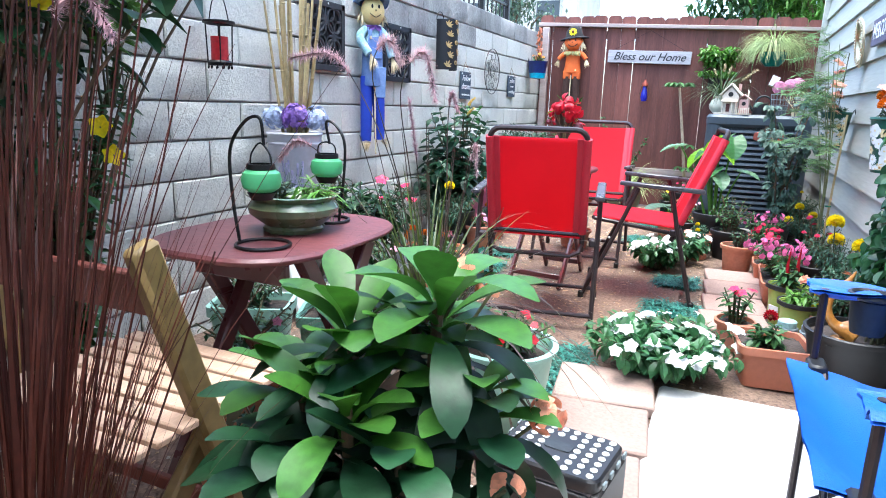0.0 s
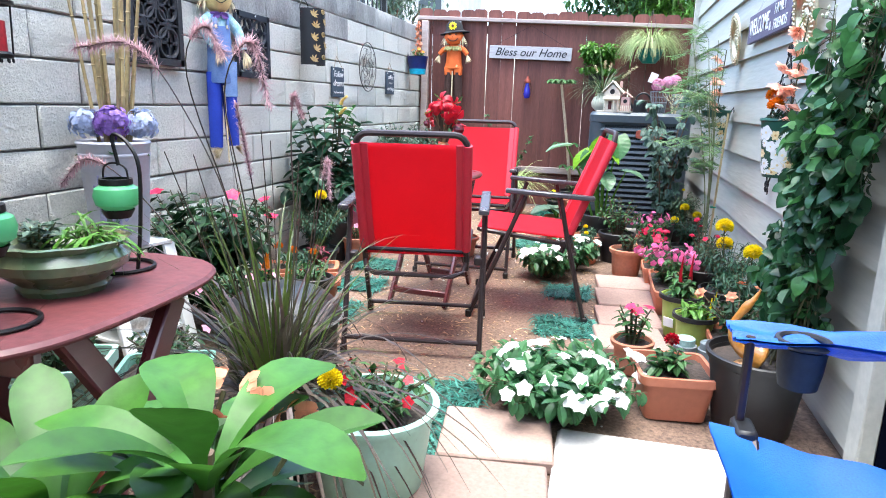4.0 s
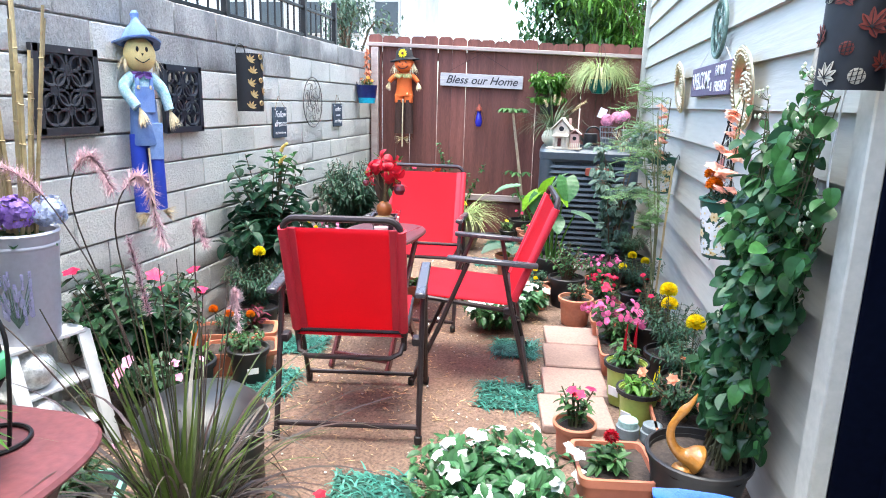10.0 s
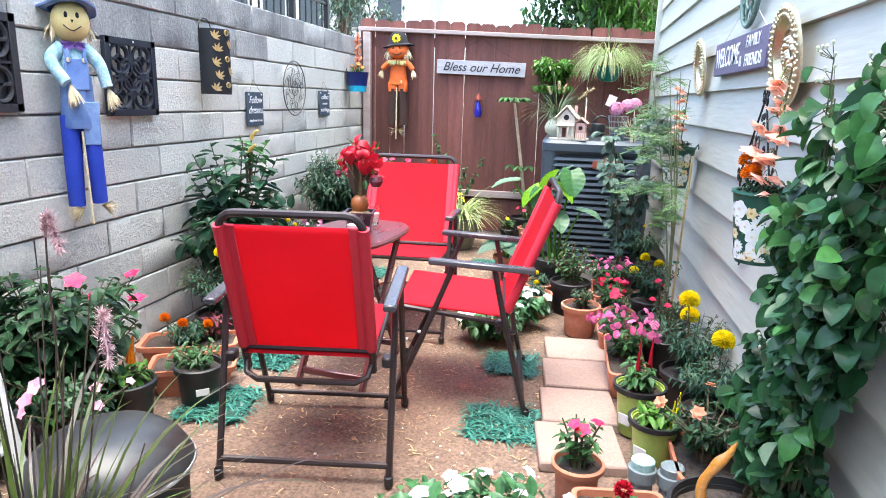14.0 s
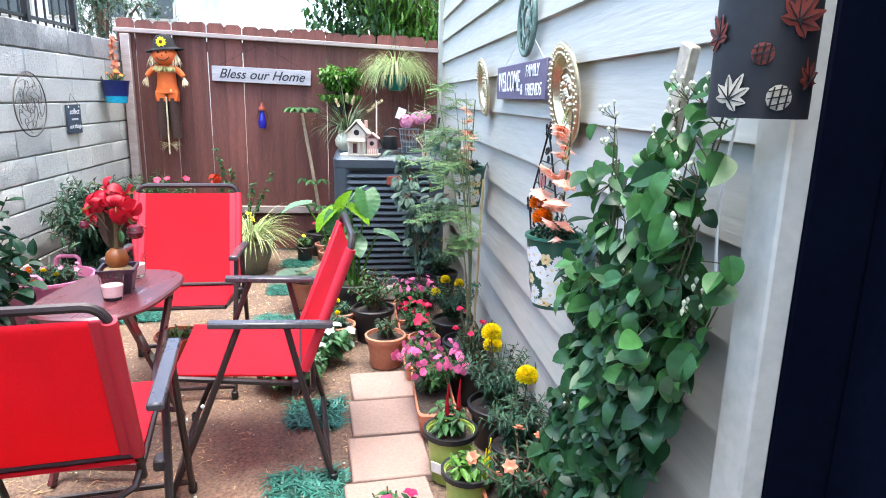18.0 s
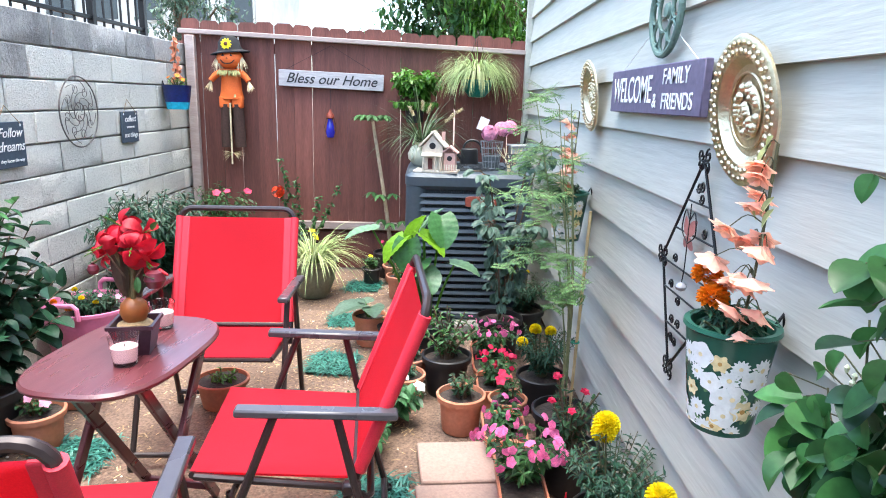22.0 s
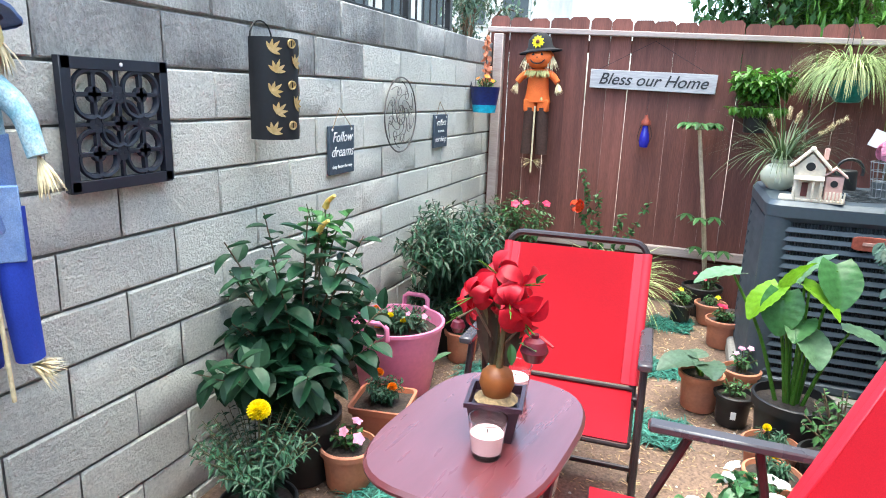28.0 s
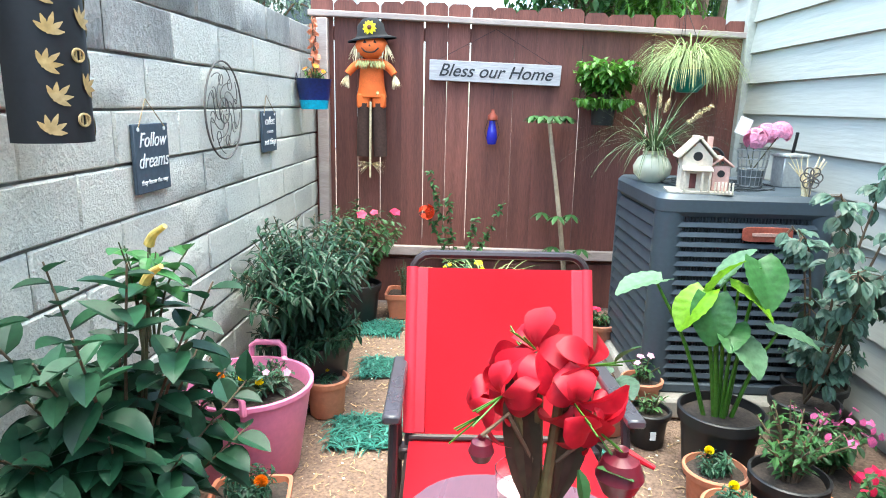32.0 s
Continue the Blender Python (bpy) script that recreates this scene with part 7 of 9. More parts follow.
def wall_planter(m, R, H, seed, label, orange):
    th = thing("wall_planter", m, label, "hanging planter", "painted wall planters")
    part("pail", Mesh().lathe([(0, 0), (R * 0.68, 0), (R * 0.70, 0.008), (R, H), (R + 0.006, H + 0.004), (R + 0.004, H + 0.012), (R - 0.008, H + 0.01), (R - 0.012, H * 0.85), (0, H * 0.84)], 32), M_GREENPAIL, th)
    r = random.Random(seed)

    def paint(a0, z0, size, petals, depth, m, lift):
        """A flower painted on the curved side, a thin coat that follows the pail."""
        g = Mesh()
        ring = petals * 6
        for q in range(ring + 1):
            t = 2 * math.pi * q / ring
            k = 0 if q == ring else size * (1 - depth * (0.5 - 0.5 * math.cos(petals * t)))
            u, w = k * math.cos(t), k * math.sin(t)
            z = min(max(z0 + w, 0.012), H * 0.95)
            rad = R * (0.70 + 0.30 * z / H) + lift
            g.v.append((rad * math.cos(a0 + u / rad), rad * math.sin(a0 + u / rad), z))
        g.f = [(q, (q + 1) % ring, ring) for q in range(ring)]
        part("painted_flower", g, m, th)

    for row in range(5):
        for col in range(9):
            a0 = math.pi * (0.95 + 0.145 * (col + 0.5 * (row % 2))) + r.uniform(-0.12, 0.12)
            z0 = H * (0.10 + 0.165 * row) + r.uniform(-0.01, 0.01)
            kind = r.random()
            size = R * r.uniform(0.20, 0.30)
            if kind < 0.2:
                continue
            big = kind > 0.72
            yellow = 0.2 < kind < 0.36
            paint(a0, z0, size * (1.25 if big else 1), 5 if big else (6 if yellow else 13), 0.16 if big else 0.28, F_CREAM if yellow else F_PAINT, 0.0012 + 0.0004 * r.random())
            paint(a0, z0, size * 0.22, 8, 0.1, F_CREAM if not yellow else F_OCHRE, 0.0022)
    for k in range(26):
        a0, z0 = math.pi * r.uniform(0.95, 2.25), H * r.uniform(0.1, 0.85)
        paint(a0, z0, R * r.uniform(0.10, 0.16), 3, 0.6, F_PALELEAF, 0.0009)
    stems_and_leaves(th, seed, (0, 0, H * 0.84), 14, 0.12 * R / 0.11, R * 0.9, 12, 0.05, 0.013, L_BLUE, None, 0, 0.5, steps=2)
    g = Mesh()
    for k in range(2):
        pompom(g, (-0.5 * R + 0.45 * R * k, -0.5 * R, H + 0.095 - 0.035 * k), 0.031, 70, seed + k)
    if orange:
        part("flower_cluster", g, F_ORANGE, th)
    k = R / 0.1
    stem = smooth_line([(0.03 * k, 0.0, H * 0.85), (0.06, 0.0, H + 0.15), (0.055, 0.01, H + 0.36)], 6)
    part("silk_stem", Mesh().tube(stem, 0.003, 6), L_STEM, th)
    for x, z in ((0.02, 0.33), (0.04, 0.31), (-0.01, 0.27), (0.01, 0.255), (-0.05, 0.20), (-0.03, 0.185), (0.02, 0.195), (0.045, 0.18), (0.075, 0.185), (-0.06, 0.14), (-0.02, 0.115), (0.015, 0.125), (0.05, 0.12), (0.085, 0.13), (-0.04, 0.10), (0.03, 0.06), (0.06, 0.065), (0.045, 0.02)):
        c = Vector((x * k + 0.035, r.uniform(-0.045, 0.01), H + z))
        start = stem[min(len(stem) - 1, int((z + 0.05) / 0.40 * len(stem)))]
        part("twig", Mesh().tube(smooth_line([start, (start + c) / 2 + Vector((0, 0, 0.02)), c], 3), 0.0012, 4), L_STEM, th)
        part("silk_flower", Mesh().flower(c, (r.uniform(-0.5, 0.5), r.uniform(-0.7, 0.1), -0.8), 0.039 * r.uniform(0.8, 1.15), 6, r.uniform(0.5, 1.4), 2, 0.8), F_SILK, th, "peach silk flower")
    for x, z in ((0.02, 0.36), (0.0, 0.35), (0.06, 0.27), (0.065, 0.25), (0.0, 0.22)):
        part("silk_leaf", Mesh().leaf((x * k + 0.035, 0, H + z), (r.uniform(-0.6, 0.9), -0.3, r.uniform(-0.8, 0.6)), (0, -1, 0.3), 0.05 * k, 0.022 * k, 0.4, 0.2, 0, 4), L_SILK, th)
    part("hook", Mesh().tube([(0, R * 0.95, H), (0, R + 0.012, H + 0.03), (0, R + 0.018, H)], 0.004, 5), M_IRON, th)


F_SILK = leaf_mat("pale peach silk", (0.88, 0.50, 0.37), (0.92, 0.66, 0.54), 0.6, 0.45, 0.22)
L_SILK = leaf_mat("yellow-green silk leaf", (0.46, 0.50, 0.20), (0.5, 0.42, 0.2), 0.6, 0.3)
F_PAINT = mat("white flower paint", (0.78, 0.78, 0.76), 0.4, 0, 0.08, 30, 0.05, 120, (0.66, 0.68, 0.66), 0.8)
F_OCHRE = mat("ochre flower paint", (0.50, 0.27, 0.07), 0.4, 0, 0.1, 30, 0.05)
F_PALELEAF = mat("sage leaf paint", (0.13, 0.24, 0.11), 0.4, 0, 0.1, 30, 0.05)
F_CREAM = leaf_mat("cream painted petal", (0.66, 0.52, 0.26), (0.72, 0.62, 0.4), 0.5, 0.0)
wall_planter(pose(2.58, 6.47, 0.775, 0, 0, -90), 0.085, 0.205, 360, "dark green pail painted with white flowers, holding marigolds", True)
wall_planter(pose(2.58, 8.12, 0.80, 0, 0, -90), 0.085, 0.205, 361, "dark green painted pail with peach silk flowers behind the feathery shrub", False)

# ---- air conditioner and what stands on it ----
M_AC = mat("slate blue-grey painted steel", (0.052, 0.070, 0.088), 0.45, 0.15, 0.08, 5, 0.05, 60, (0.042, 0.057, 0.072), 0.6)
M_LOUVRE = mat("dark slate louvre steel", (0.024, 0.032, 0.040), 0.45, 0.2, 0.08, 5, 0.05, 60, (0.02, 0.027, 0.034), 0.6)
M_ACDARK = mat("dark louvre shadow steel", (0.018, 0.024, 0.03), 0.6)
AX, AY, AW, AD, AH = 2.175, 9.41, 0.75, 0.80, 0.86
pad = thing("concrete_pad", (AX, AY, 0), "concrete pad under the air conditioner", "slab")
part("slab", Mesh().box(0.0, -0.02, 0.045, 0.82, 0.92, 0.09, 0.012), mat("weathered grey concrete", (0.30, 0.28, 0.25), 0.9, 0, 0.12, 5, 0.4, 70, (0.22, 0.20, 0.18), 0.7), pad)
ac = thing("air_conditioner", pose(AX, AY, 0.09, 0, 0, 1), "slate grey outdoor air conditioner with louvred sides", "air conditioner")
# near-black inner box: shade between the louvres is put into its colour
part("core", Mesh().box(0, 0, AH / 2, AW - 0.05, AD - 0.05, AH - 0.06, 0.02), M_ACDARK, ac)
for sx in (-1, 1):
    for sy in (-1, 1):
        g = Mesh()
        g.lathe([(0.065, 0.02), (0.065, AH - 0.04)], 28, (sx * (AW / 2 - 0.065), sy * (AD / 2 - 0.065), 0))
        part("corner_post", g, M_AC, ac)
part("base_pan", slab_mesh(rounded_top(AW / 2, AD / 2, 12, 48), 0.0, 0.05, 0.01), M_AC, ac)
part("top_cover", slab_mesh(rounded_top(AW / 2 + 0.006, AD / 2 + 0.006, 12, 48), AH - 0.065, AH + 0.03, 0.022), M_AC, ac)
for k in range(13):
    z = 0.06 + k * (AH - 0.13) / 13
    for w, rot, off in ((AW, 180, (0, AD / 2 - 0.012)), (AD, 90, (AW / 2 - 0.012, 0)), (AD, -90, (-AW / 2 + 0.012, 0))):
        tilt = Matrix.Rotation(radians(rot), 4, "Z") @ Matrix.Rotation(radians(-14), 4, "X")
        part("louvre", Mesh().box(off[0], off[1], z + 0.028, w - 0.12, 0.014, 0.052, 0.006, tilt), M_AC, ac)
for k in range(17):
    z = 0.065 + k * (AH - 0.14) / 17
    part("slat", Mesh().box(0, -AD / 2 + 0.010, z + 0.018, AW - 0.125, 0.010, 0.024, 0.004, Matrix.Rotation(radians(-20), 4, "X")), M_AC, ac)
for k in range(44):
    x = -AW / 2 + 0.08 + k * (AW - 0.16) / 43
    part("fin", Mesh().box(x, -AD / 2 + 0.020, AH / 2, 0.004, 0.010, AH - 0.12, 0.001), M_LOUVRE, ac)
g = Mesh()
for rr in (0.10, 0.15, 0.20, 0.25):
    g.tube(arc((0, 0, AH + 0.034), rr, 0, 360, 32, "xy"), 0.003, 5, cap=False)
for k in range(8):
    a = radians(45 * k)
    g.tube([(0.03 * math.cos(a), 0.03 * math.sin(a), AH + 0.034), (0.27 * math.cos(a), 0.27 * math.sin(a), AH + 0.03)], 0.003, 5)
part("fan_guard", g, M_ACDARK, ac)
part("name_plate", slab_mesh(rounded_top(0.105, 0.032, 6, 32), 0, 0.008, 0.003), mat("copper red plate", (0.36, 0.09, 0.06), 0.45, 0.3), ac, "copper red name plate", at=pose(0.08, -AD / 2 - 0.002, AH - 0.13, 90, 0, 0))
part("plate_bar", Mesh().box(0.08, -AD / 2 - 0.012, AH - 0.13, 0.13, 0.004, 0.014, 0.001), mat("pale plate marking", (0.5, 0.3, 0.25), 0.5), ac, "pale raised marking")
ATOP = 0.09 + AH + 0.03

bh = thing("birdhouse", pose(1.965, 9.10, ATOP, 0, 0, -8), "weathered white wooden birdhouse with a little porch", "birdhouse")
M_BIRD = mat("weathered cream paint", (0.62, 0.56, 0.46), 0.8, 0, 0.15, 10, 0.3, 70, (0.45, 0.36, 0.27), 0.7)
M_BIRDPINK = mat("faded pink paint", (0.55, 0.34, 0.30), 0.8, 0, 0.12, 10, 0.2)
part("base", Mesh().box(0.02, 0, 0.006, 0.26, 0.14, 0.012, 0.002), M_BIRD, bh)
g = Mesh()
g.v = [(-0.06, -0.045, 0.012), (0.06, -0.045, 0.012), (0.06, -0.045, 0.15), (0, -0.045, 0.215), (-0.06, -0.045, 0.15), (-0.06, 0.055, 0.012), (0.06, 0.055, 0.012), (0.06, 0.055, 0.15), (0, 0.055, 0.215), (-0.06, 0.055, 0.15)]
g.f = [(0, 1, 2, 3, 4), (9, 8, 7, 6, 5), (1, 6, 7, 2), (0, 4, 9, 5), (2, 7, 8, 3), (4, 3, 8, 9), (0, 5, 6, 1)]
part("house_body", g, M_BIRD, bh, smooth=False)
for s in (-1, 1):
    part("roof_slope", Mesh().box(s * 0.04, 0.005, 0.19, 0.118, 0.135, 0.010, 0.003, Matrix.Rotation(radians(s * 47), 4, "Y")), M_BIRD, bh)
part("ridge", Mesh().box(0, 0.005, 0.232, 0.02, 0.14, 0.012, 0.003), M_BIRD, bh)
flatx = Matrix.Rotation(math.pi / 2, 4, "X")
# black disc on the closed front; the hole's inner shade is its colour
part("entry_hole", Mesh().lathe([(0, 0.002), (0.019, 0.002), (0.019, 0)], 18, (0, -0.0455, 0.155), flatx), M_BLACKCLOTH, bh)
part("door", Mesh().box(-0.012, -0.047, 0.052, 0.026, 0.005, 0.062, 0.002), mat("dark red door", (0.12, 0.03, 0.025), 0.7), bh)
part("porch_roof", Mesh().box(0, -0.062, 0.105, 0.12, 0.05, 0.008, 0.003, Matrix.Rotation(radians(18), 4, "X")), M_BIRD, bh)
for x in (-0.05, 0.02, 0.05):
    part("porch_post", Mesh().box(x, -0.078, 0.056, 0.008, 0.008, 0.09, 0.001), M_BIRD, bh)
part("side_house", Mesh().box(0.10, 0.0, 0.065, 0.07, 0.07, 0.105, 0.003), M_BIRDPINK, bh)
# another black disc, painted dark in place of a shaded opening
part("side_hole", Mesh().lathe([(0, 0.002), (0.015, 0.002), (0.015, 0)], 16, (0.10, -0.0355, 0.085), flatx), M_BLACKCLOTH, bh)
for s in (-1, 1):
    part("side_roof", Mesh().box(0.10 + s * 0.022, 0, 0.135, 0.066, 0.09, 0.008, 0.002, Matrix.Rotation(radians(s * 38), 4, "Y")), M_BIRDPINK, bh)
part("chimney", Mesh().box(0.055, 0.02, 0.21, 0.02, 0.02, 0.05, 0.002), M_BIRDPINK, bh)
for k in range(6):
    part("picket", Mesh().box(0.075 + 0.014 * k, -0.072, 0.032, 0.007, 0.004, 0.042, 0.001), M_BIRD, bh)

va = thing("fountain_grass_vase", (1.885, 9.46, ATOP), "round cream vase of dried fountain grass on the air conditioner", "vase")
part("vase", Mesh().lathe([(0, 0), (0.045, 0), (0.085, 0.04), (0.09, 0.075), (0.07, 0.115), (0.045, 0.13), (0.05, 0.145), (0.056, 0.15), (0.045, 0.15), (0.036, 0.13), (0, 0.13)], 28), mat("cream glazed vase", (0.62, 0.62, 0.48), 0.35, 0, 0.05, 6, 0.05, 60, (0.55, 0.56, 0.42), 0.5, coat=0.3), va)
r = random.Random(401)
g = Mesh()
for _ in range(170):
    a = r.uniform(0, 6.283)
    g.blade((math.cos(a) * 0.02, math.sin(a) * 0.02, 0.14), (math.cos(a) * r.uniform(0.2, 1.1), math.sin(a) * r.uniform(0.2, 1.1), 1), r.uniform(0.24, 0.50), 0.006, r.uniform(0.6, 2.4), 7)
part("grass_tuft", g, leaf_mat("olive grass blade", (0.06, 0.10, 0.04), (0.11, 0.13, 0.06), 0.5, 0.25, 0.4), va, kind="stuff")
for x, y, z in ((0.0, -0.02, 0.40), (0.05, 0.0, 0.38), (-0.08, 0.0, 0.36), (0.25, 0, 0.36), (0.2, 0.0, 0.32)):
    g = Mesh()
    line = smooth_line([(0, 0, 0.14), (x * 0.6, y, z * 0.8), (x, y, z)], 6)
    for i in range(8, len(line)):
        for _ in range(40):
            g.leaf(line[i] + ball_dir(r) * 0.008, ball_dir(r) + Vector((0, 0, 0.8)), (0, 0, 1), 0.016, 0.003, 0.1, 0.1, 2, 1)
    part("plume", g, M_STRAWPALE, va)

wb = thing("wire_flower_basket", (2.33, 9.40, ATOP), "grey wire basket with pale pink flowers on the air conditioner", "basket")
M_WIRE = mat("galvanised wire", (0.35, 0.36, 0.36), 0.5, 0.7)
for k in range(16):
    a = radians(22.5 * k)
    part("upright_wire", Mesh().tube([(0.05 * math.cos(a), 0.05 * math.sin(a), 0), (0.072 * math.cos(a), 0.072 * math.sin(a), 0.17)], 0.002, 4), M_WIRE, wb)
for k in range(5):
    rr = 0.05 + 0.022 * k / 4
    part("hoop", Mesh().tube(arc((0, 0, 0.003 + 0.166 * k / 4), rr, 0, 360, 20, "xy"), 0.0022, 4, cap=False), M_WIRE, wb)
part("liner", Mesh().lathe([(0, 0.004), (0.047, 0.004), (0.055, 0.075), (0, 0.075)], 20), mat("grey liner", (0.12, 0.13, 0.13), 0.8), wb)
gf = Mesh()
for c in ((-0.02, -0.05, 0.22), (0.11, 0.0, 0.25), (0.06, 0.03, 0.24)):
    for _ in range(40):
        d = ball_dir(r, 0.5)
        gf.flower(Vector(c) + d * 0.045, d, 0.026, 5, 0.3)
part("flower_cluster", gf, F_PALEPINK, wb, kind="stuff")
part("card", Mesh().box(-0.06, 0.0, 0.275, 0.06, 0.003, 0.08, 0.001, Matrix.Rotation(radians(20), 4, "Y")), M_WHITE, wb)
part("flower_stem", Mesh().tube([(0, 0, 0.07), (-0.02, -0.04, 0.2)], 0.003, 4).tube([(0, 0, 0.07), (0.1, 0, 0.23)], 0.003, 4).tube([(0, 0, 0.07), (-0.06, 0, 0.25)], 0.002, 4), L_STEM, wb)

bx = thing("grey_metal_box", pose(2.50, 9.40, ATOP, 0, 0, 6), "galvanised grey metal box leaning garden tools behind", "box")
part("box", Mesh().box(0, 0, 0.07, 0.11, 0.10, 0.14, 0.004), mat("galvanised sheet", (0.40, 0.41, 0.40), 0.5, 0.5, 0.12, 6, 0.1), bx)
part("lid", Mesh().box(0, 0, 0.147, 0.125, 0.115, 0.014, 0.003), mat("grey lid", (0.46, 0.47, 0.45), 0.5, 0.3), bx)
part("tool_handle", Mesh().tube([(0.03, 0.06, 0.0), (0.07, 0.08, 0.25)], 0.008, 6), M_IRON, bx)
dr = thing("twig_ornament", (2.42, 9.06, ATOP), "bunch of pale dried twigs with a rusted iris ornament", "ornament")
for k in range(18):
    a = r.uniform(0, 6.283)
    g = Mesh().tube([(r.uniform(-0.015, 0.015), r.uniform(-0.015, 0.015), 0), (math.cos(a) * 0.03, math.sin(a) * 0.02, 0.08), (math.cos(a) * r.uniform(0.03, 0.09), math.sin(a) * 0.03, r.uniform(0.11, 0.17))], 0.004, 5, 0.0015)
    part("twig", g, M_STRAWPALE, dr)
g = Mesh()
for k in range(6):
    a = k * 1.05
    g.tube(arc((0.026 * math.cos(a), -0.03, 0.08 + 0.026 * math.sin(a)), 0.02, 0, 360, 12), 0.003, 5, cap=False)
g.tube([(0, -0.03, 0), (0, -0.03, 0.06)], 0.003, 5)
part("iris", g, M_RUST, dr)
wc = thing("watering_can", (2.20, 9.62, ATOP), "black watering can at the back of the air conditioner", "watering can")
part("can", Mesh().lathe([(0, 0), (0.06, 0), (0.062, 0.01), (0.055, 0.10), (0.05, 0.105), (0, 0.105)], 20), M_BLACKPOT, wc)
part("spout", Mesh().tube([(-0.05, 0, 0.03), (-0.12, 0, 0.12)], 0.012, 8, 0.008), M_BLACKPOT, wc)
part("handle", Mesh().tube(arc((0.02, 0, 0.1), 0.06, -20, 200, 12), 0.008, 6), M_BLACKPOT, wc)

# ---- on the folding table ----
TZ = 0.65
am = thing("artificial_amaryllis", (1.12, 7.075, TZ), "red silk amaryllis with a bulb in a dark square pot", "artificial plant")
g = Mesh()
ring = []
for s, z in ((0.043, 0), (0.058, 0.085), (0.064, 0.085), (0.064, 0.095), (0.055, 0.095), (0.052, 0.075)):
    ring.append([(s * x, s * y, z) for x, y in ((-1, -1), (1, -1), (1, 1), (-1, 1))])
for row in ring:
    g.v += row
for k in range(5):
    g.f += [(4 * k + i, 4 * k + (i + 1) % 4, 4 * k + 4 + (i + 1) % 4, 4 * k + 4 + i) for i in range(4)]
g.f += [(3, 2, 1, 0), (20, 21, 22, 23)]
part("pot", g, mat("dark plum plastic", (0.035, 0.012, 0.022), 0.4), am, smooth=False, at=pose(0, 0, 0, 0, 0, 10))
part("moss", Mesh().lathe([(0, 0.10), (0.03, 0.098), (0.05, 0.085)], 14, (0, 0, 0), None, lambda a, h: 0.06 * math.sin(7 * a)), mat("dry moss", (0.30, 0.20, 0.10), 0.95, 0, 0.4, 30, 1.0), am)
part("bulb", Mesh().lathe([(0, 0.085), (0.03, 0.095), (0.040, 0.122), (0.035, 0.148), (0.018, 0.165), (0, 0.17)], 20), mat("amber bulb skin", (0.27, 0.085, 0.02), 0.4, 0, 0.15, 9, 0.2, 60, (0.25, 0.07, 0.015), 0.7), am)
rr_am = random.Random(415)
F_CRIMSON = leaf_mat("deep crimson silk", (0.48, 0.006, 0.022), (0.24, 0.003, 0.010), 0.5, 0.25, 0.35)
M_OLIVESTEM = mat("olive brown stem", (0.11, 0.09, 0.035), 0.5)
for x, y, z in ((-0.01, 0, 0.37), (0.02, -0.01, 0.345), (-0.04, 0.0, 0.30), (0.05, 0.01, 0.33)):
    part("stem", Mesh().tube(smooth_line([(x * 0.3, y, 0.165), (x * 0.6, y, 0.25), (x, y, z)], 4), 0.008, 8, 0.006), M_OLIVESTEM, am)
L_MAROON = leaf_mat("dark maroon-green leaf", (0.05, 0.045, 0.025), (0.09, 0.03, 0.025))
for x, z, w in ((-0.05, 0.36, -0.5), (0.06, 0.33, 0.6), (-0.03, 0.30, -0.3), (0.04, 0.28, 0.4)):
    part("leaf", Mesh().leaf((x * 0.4, -0.01, 0.17), (w * 0.3, -0.1, 1), (0, -1, 0.2), 0.17, 0.036, 0.3, 0.2, 0, 5), L_MAROON, am)
for c, d in (((-0.055, -0.03, 0.325), (-0.8, -0.6, -0.5)), ((0.03, -0.045, 0.325), (0.25, -1, -0.35)), ((-0.015, 0.0, 0.375), (-0.5, -0.5, 0.5)), ((0.05, -0.01, 0.36), (0.8, -0.5, 0.35)), ((-0.075, 0.0, 0.285), (-0.9, -0.4, -0.7)), ((0.055, -0.03, 0.29), (0.7, -0.7, -0.6)), ((-0.02, 0.04, 0.35), (-0.3, 0.9, 0.3))):
    gf = Mesh()
    way = Vector(d).normalized()
    side = way.orthogonal().normalized()
    for k in range(5):
        a = k * 1.2566 + rr_am.uniform(-0.35, 0.35)
        out = side * math.cos(a) + way.cross(side) * math.sin(a)
        gf.leaf(Vector(c) + out * 0.004, out + way * rr_am.uniform(0.2, 1.6), way - out * 0.4, rr_am.uniform(0.048, 0.076), rr_am.uniform(0.034, 0.052), rr_am.uniform(0.8, 2.2), rr_am.uniform(0.1, 0.55), 5, 9)
    part("flower", gf, F_CRIMSON, am, "large crimson silk flower")
    for k in range(3):
        part("stamen", Mesh().tube([c, tuple(Vector(c) + way * 0.05 + ball_dir(rr_am) * 0.012)], 0.0012, 4), L_LIGHT, am)
for c, d in (((0.06, -0.06, 0.25), (0.9, -0.4, 0.2)), ((0.04, -0.05, 0.24), (0.3, -0.6, -0.8)), ((-0.09, -0.06, 0.20), (-0.8, -0.6, -0.1)), ((0.08, -0.02, 0.37), (0.4, -0.4, 1.0))):
    part("leaflet", Mesh().leaf(c, d, (0, 0, 1), 0.045, 0.02, 0.4, 0.2, 0, 5), L_MID, am)
M_POME = mat("dark red fruit", (0.08, 0.005, 0.014), 0.35, 0, 0.15, 6, 0.05, 60, (0.2, 0.02, 0.03), 0.6)
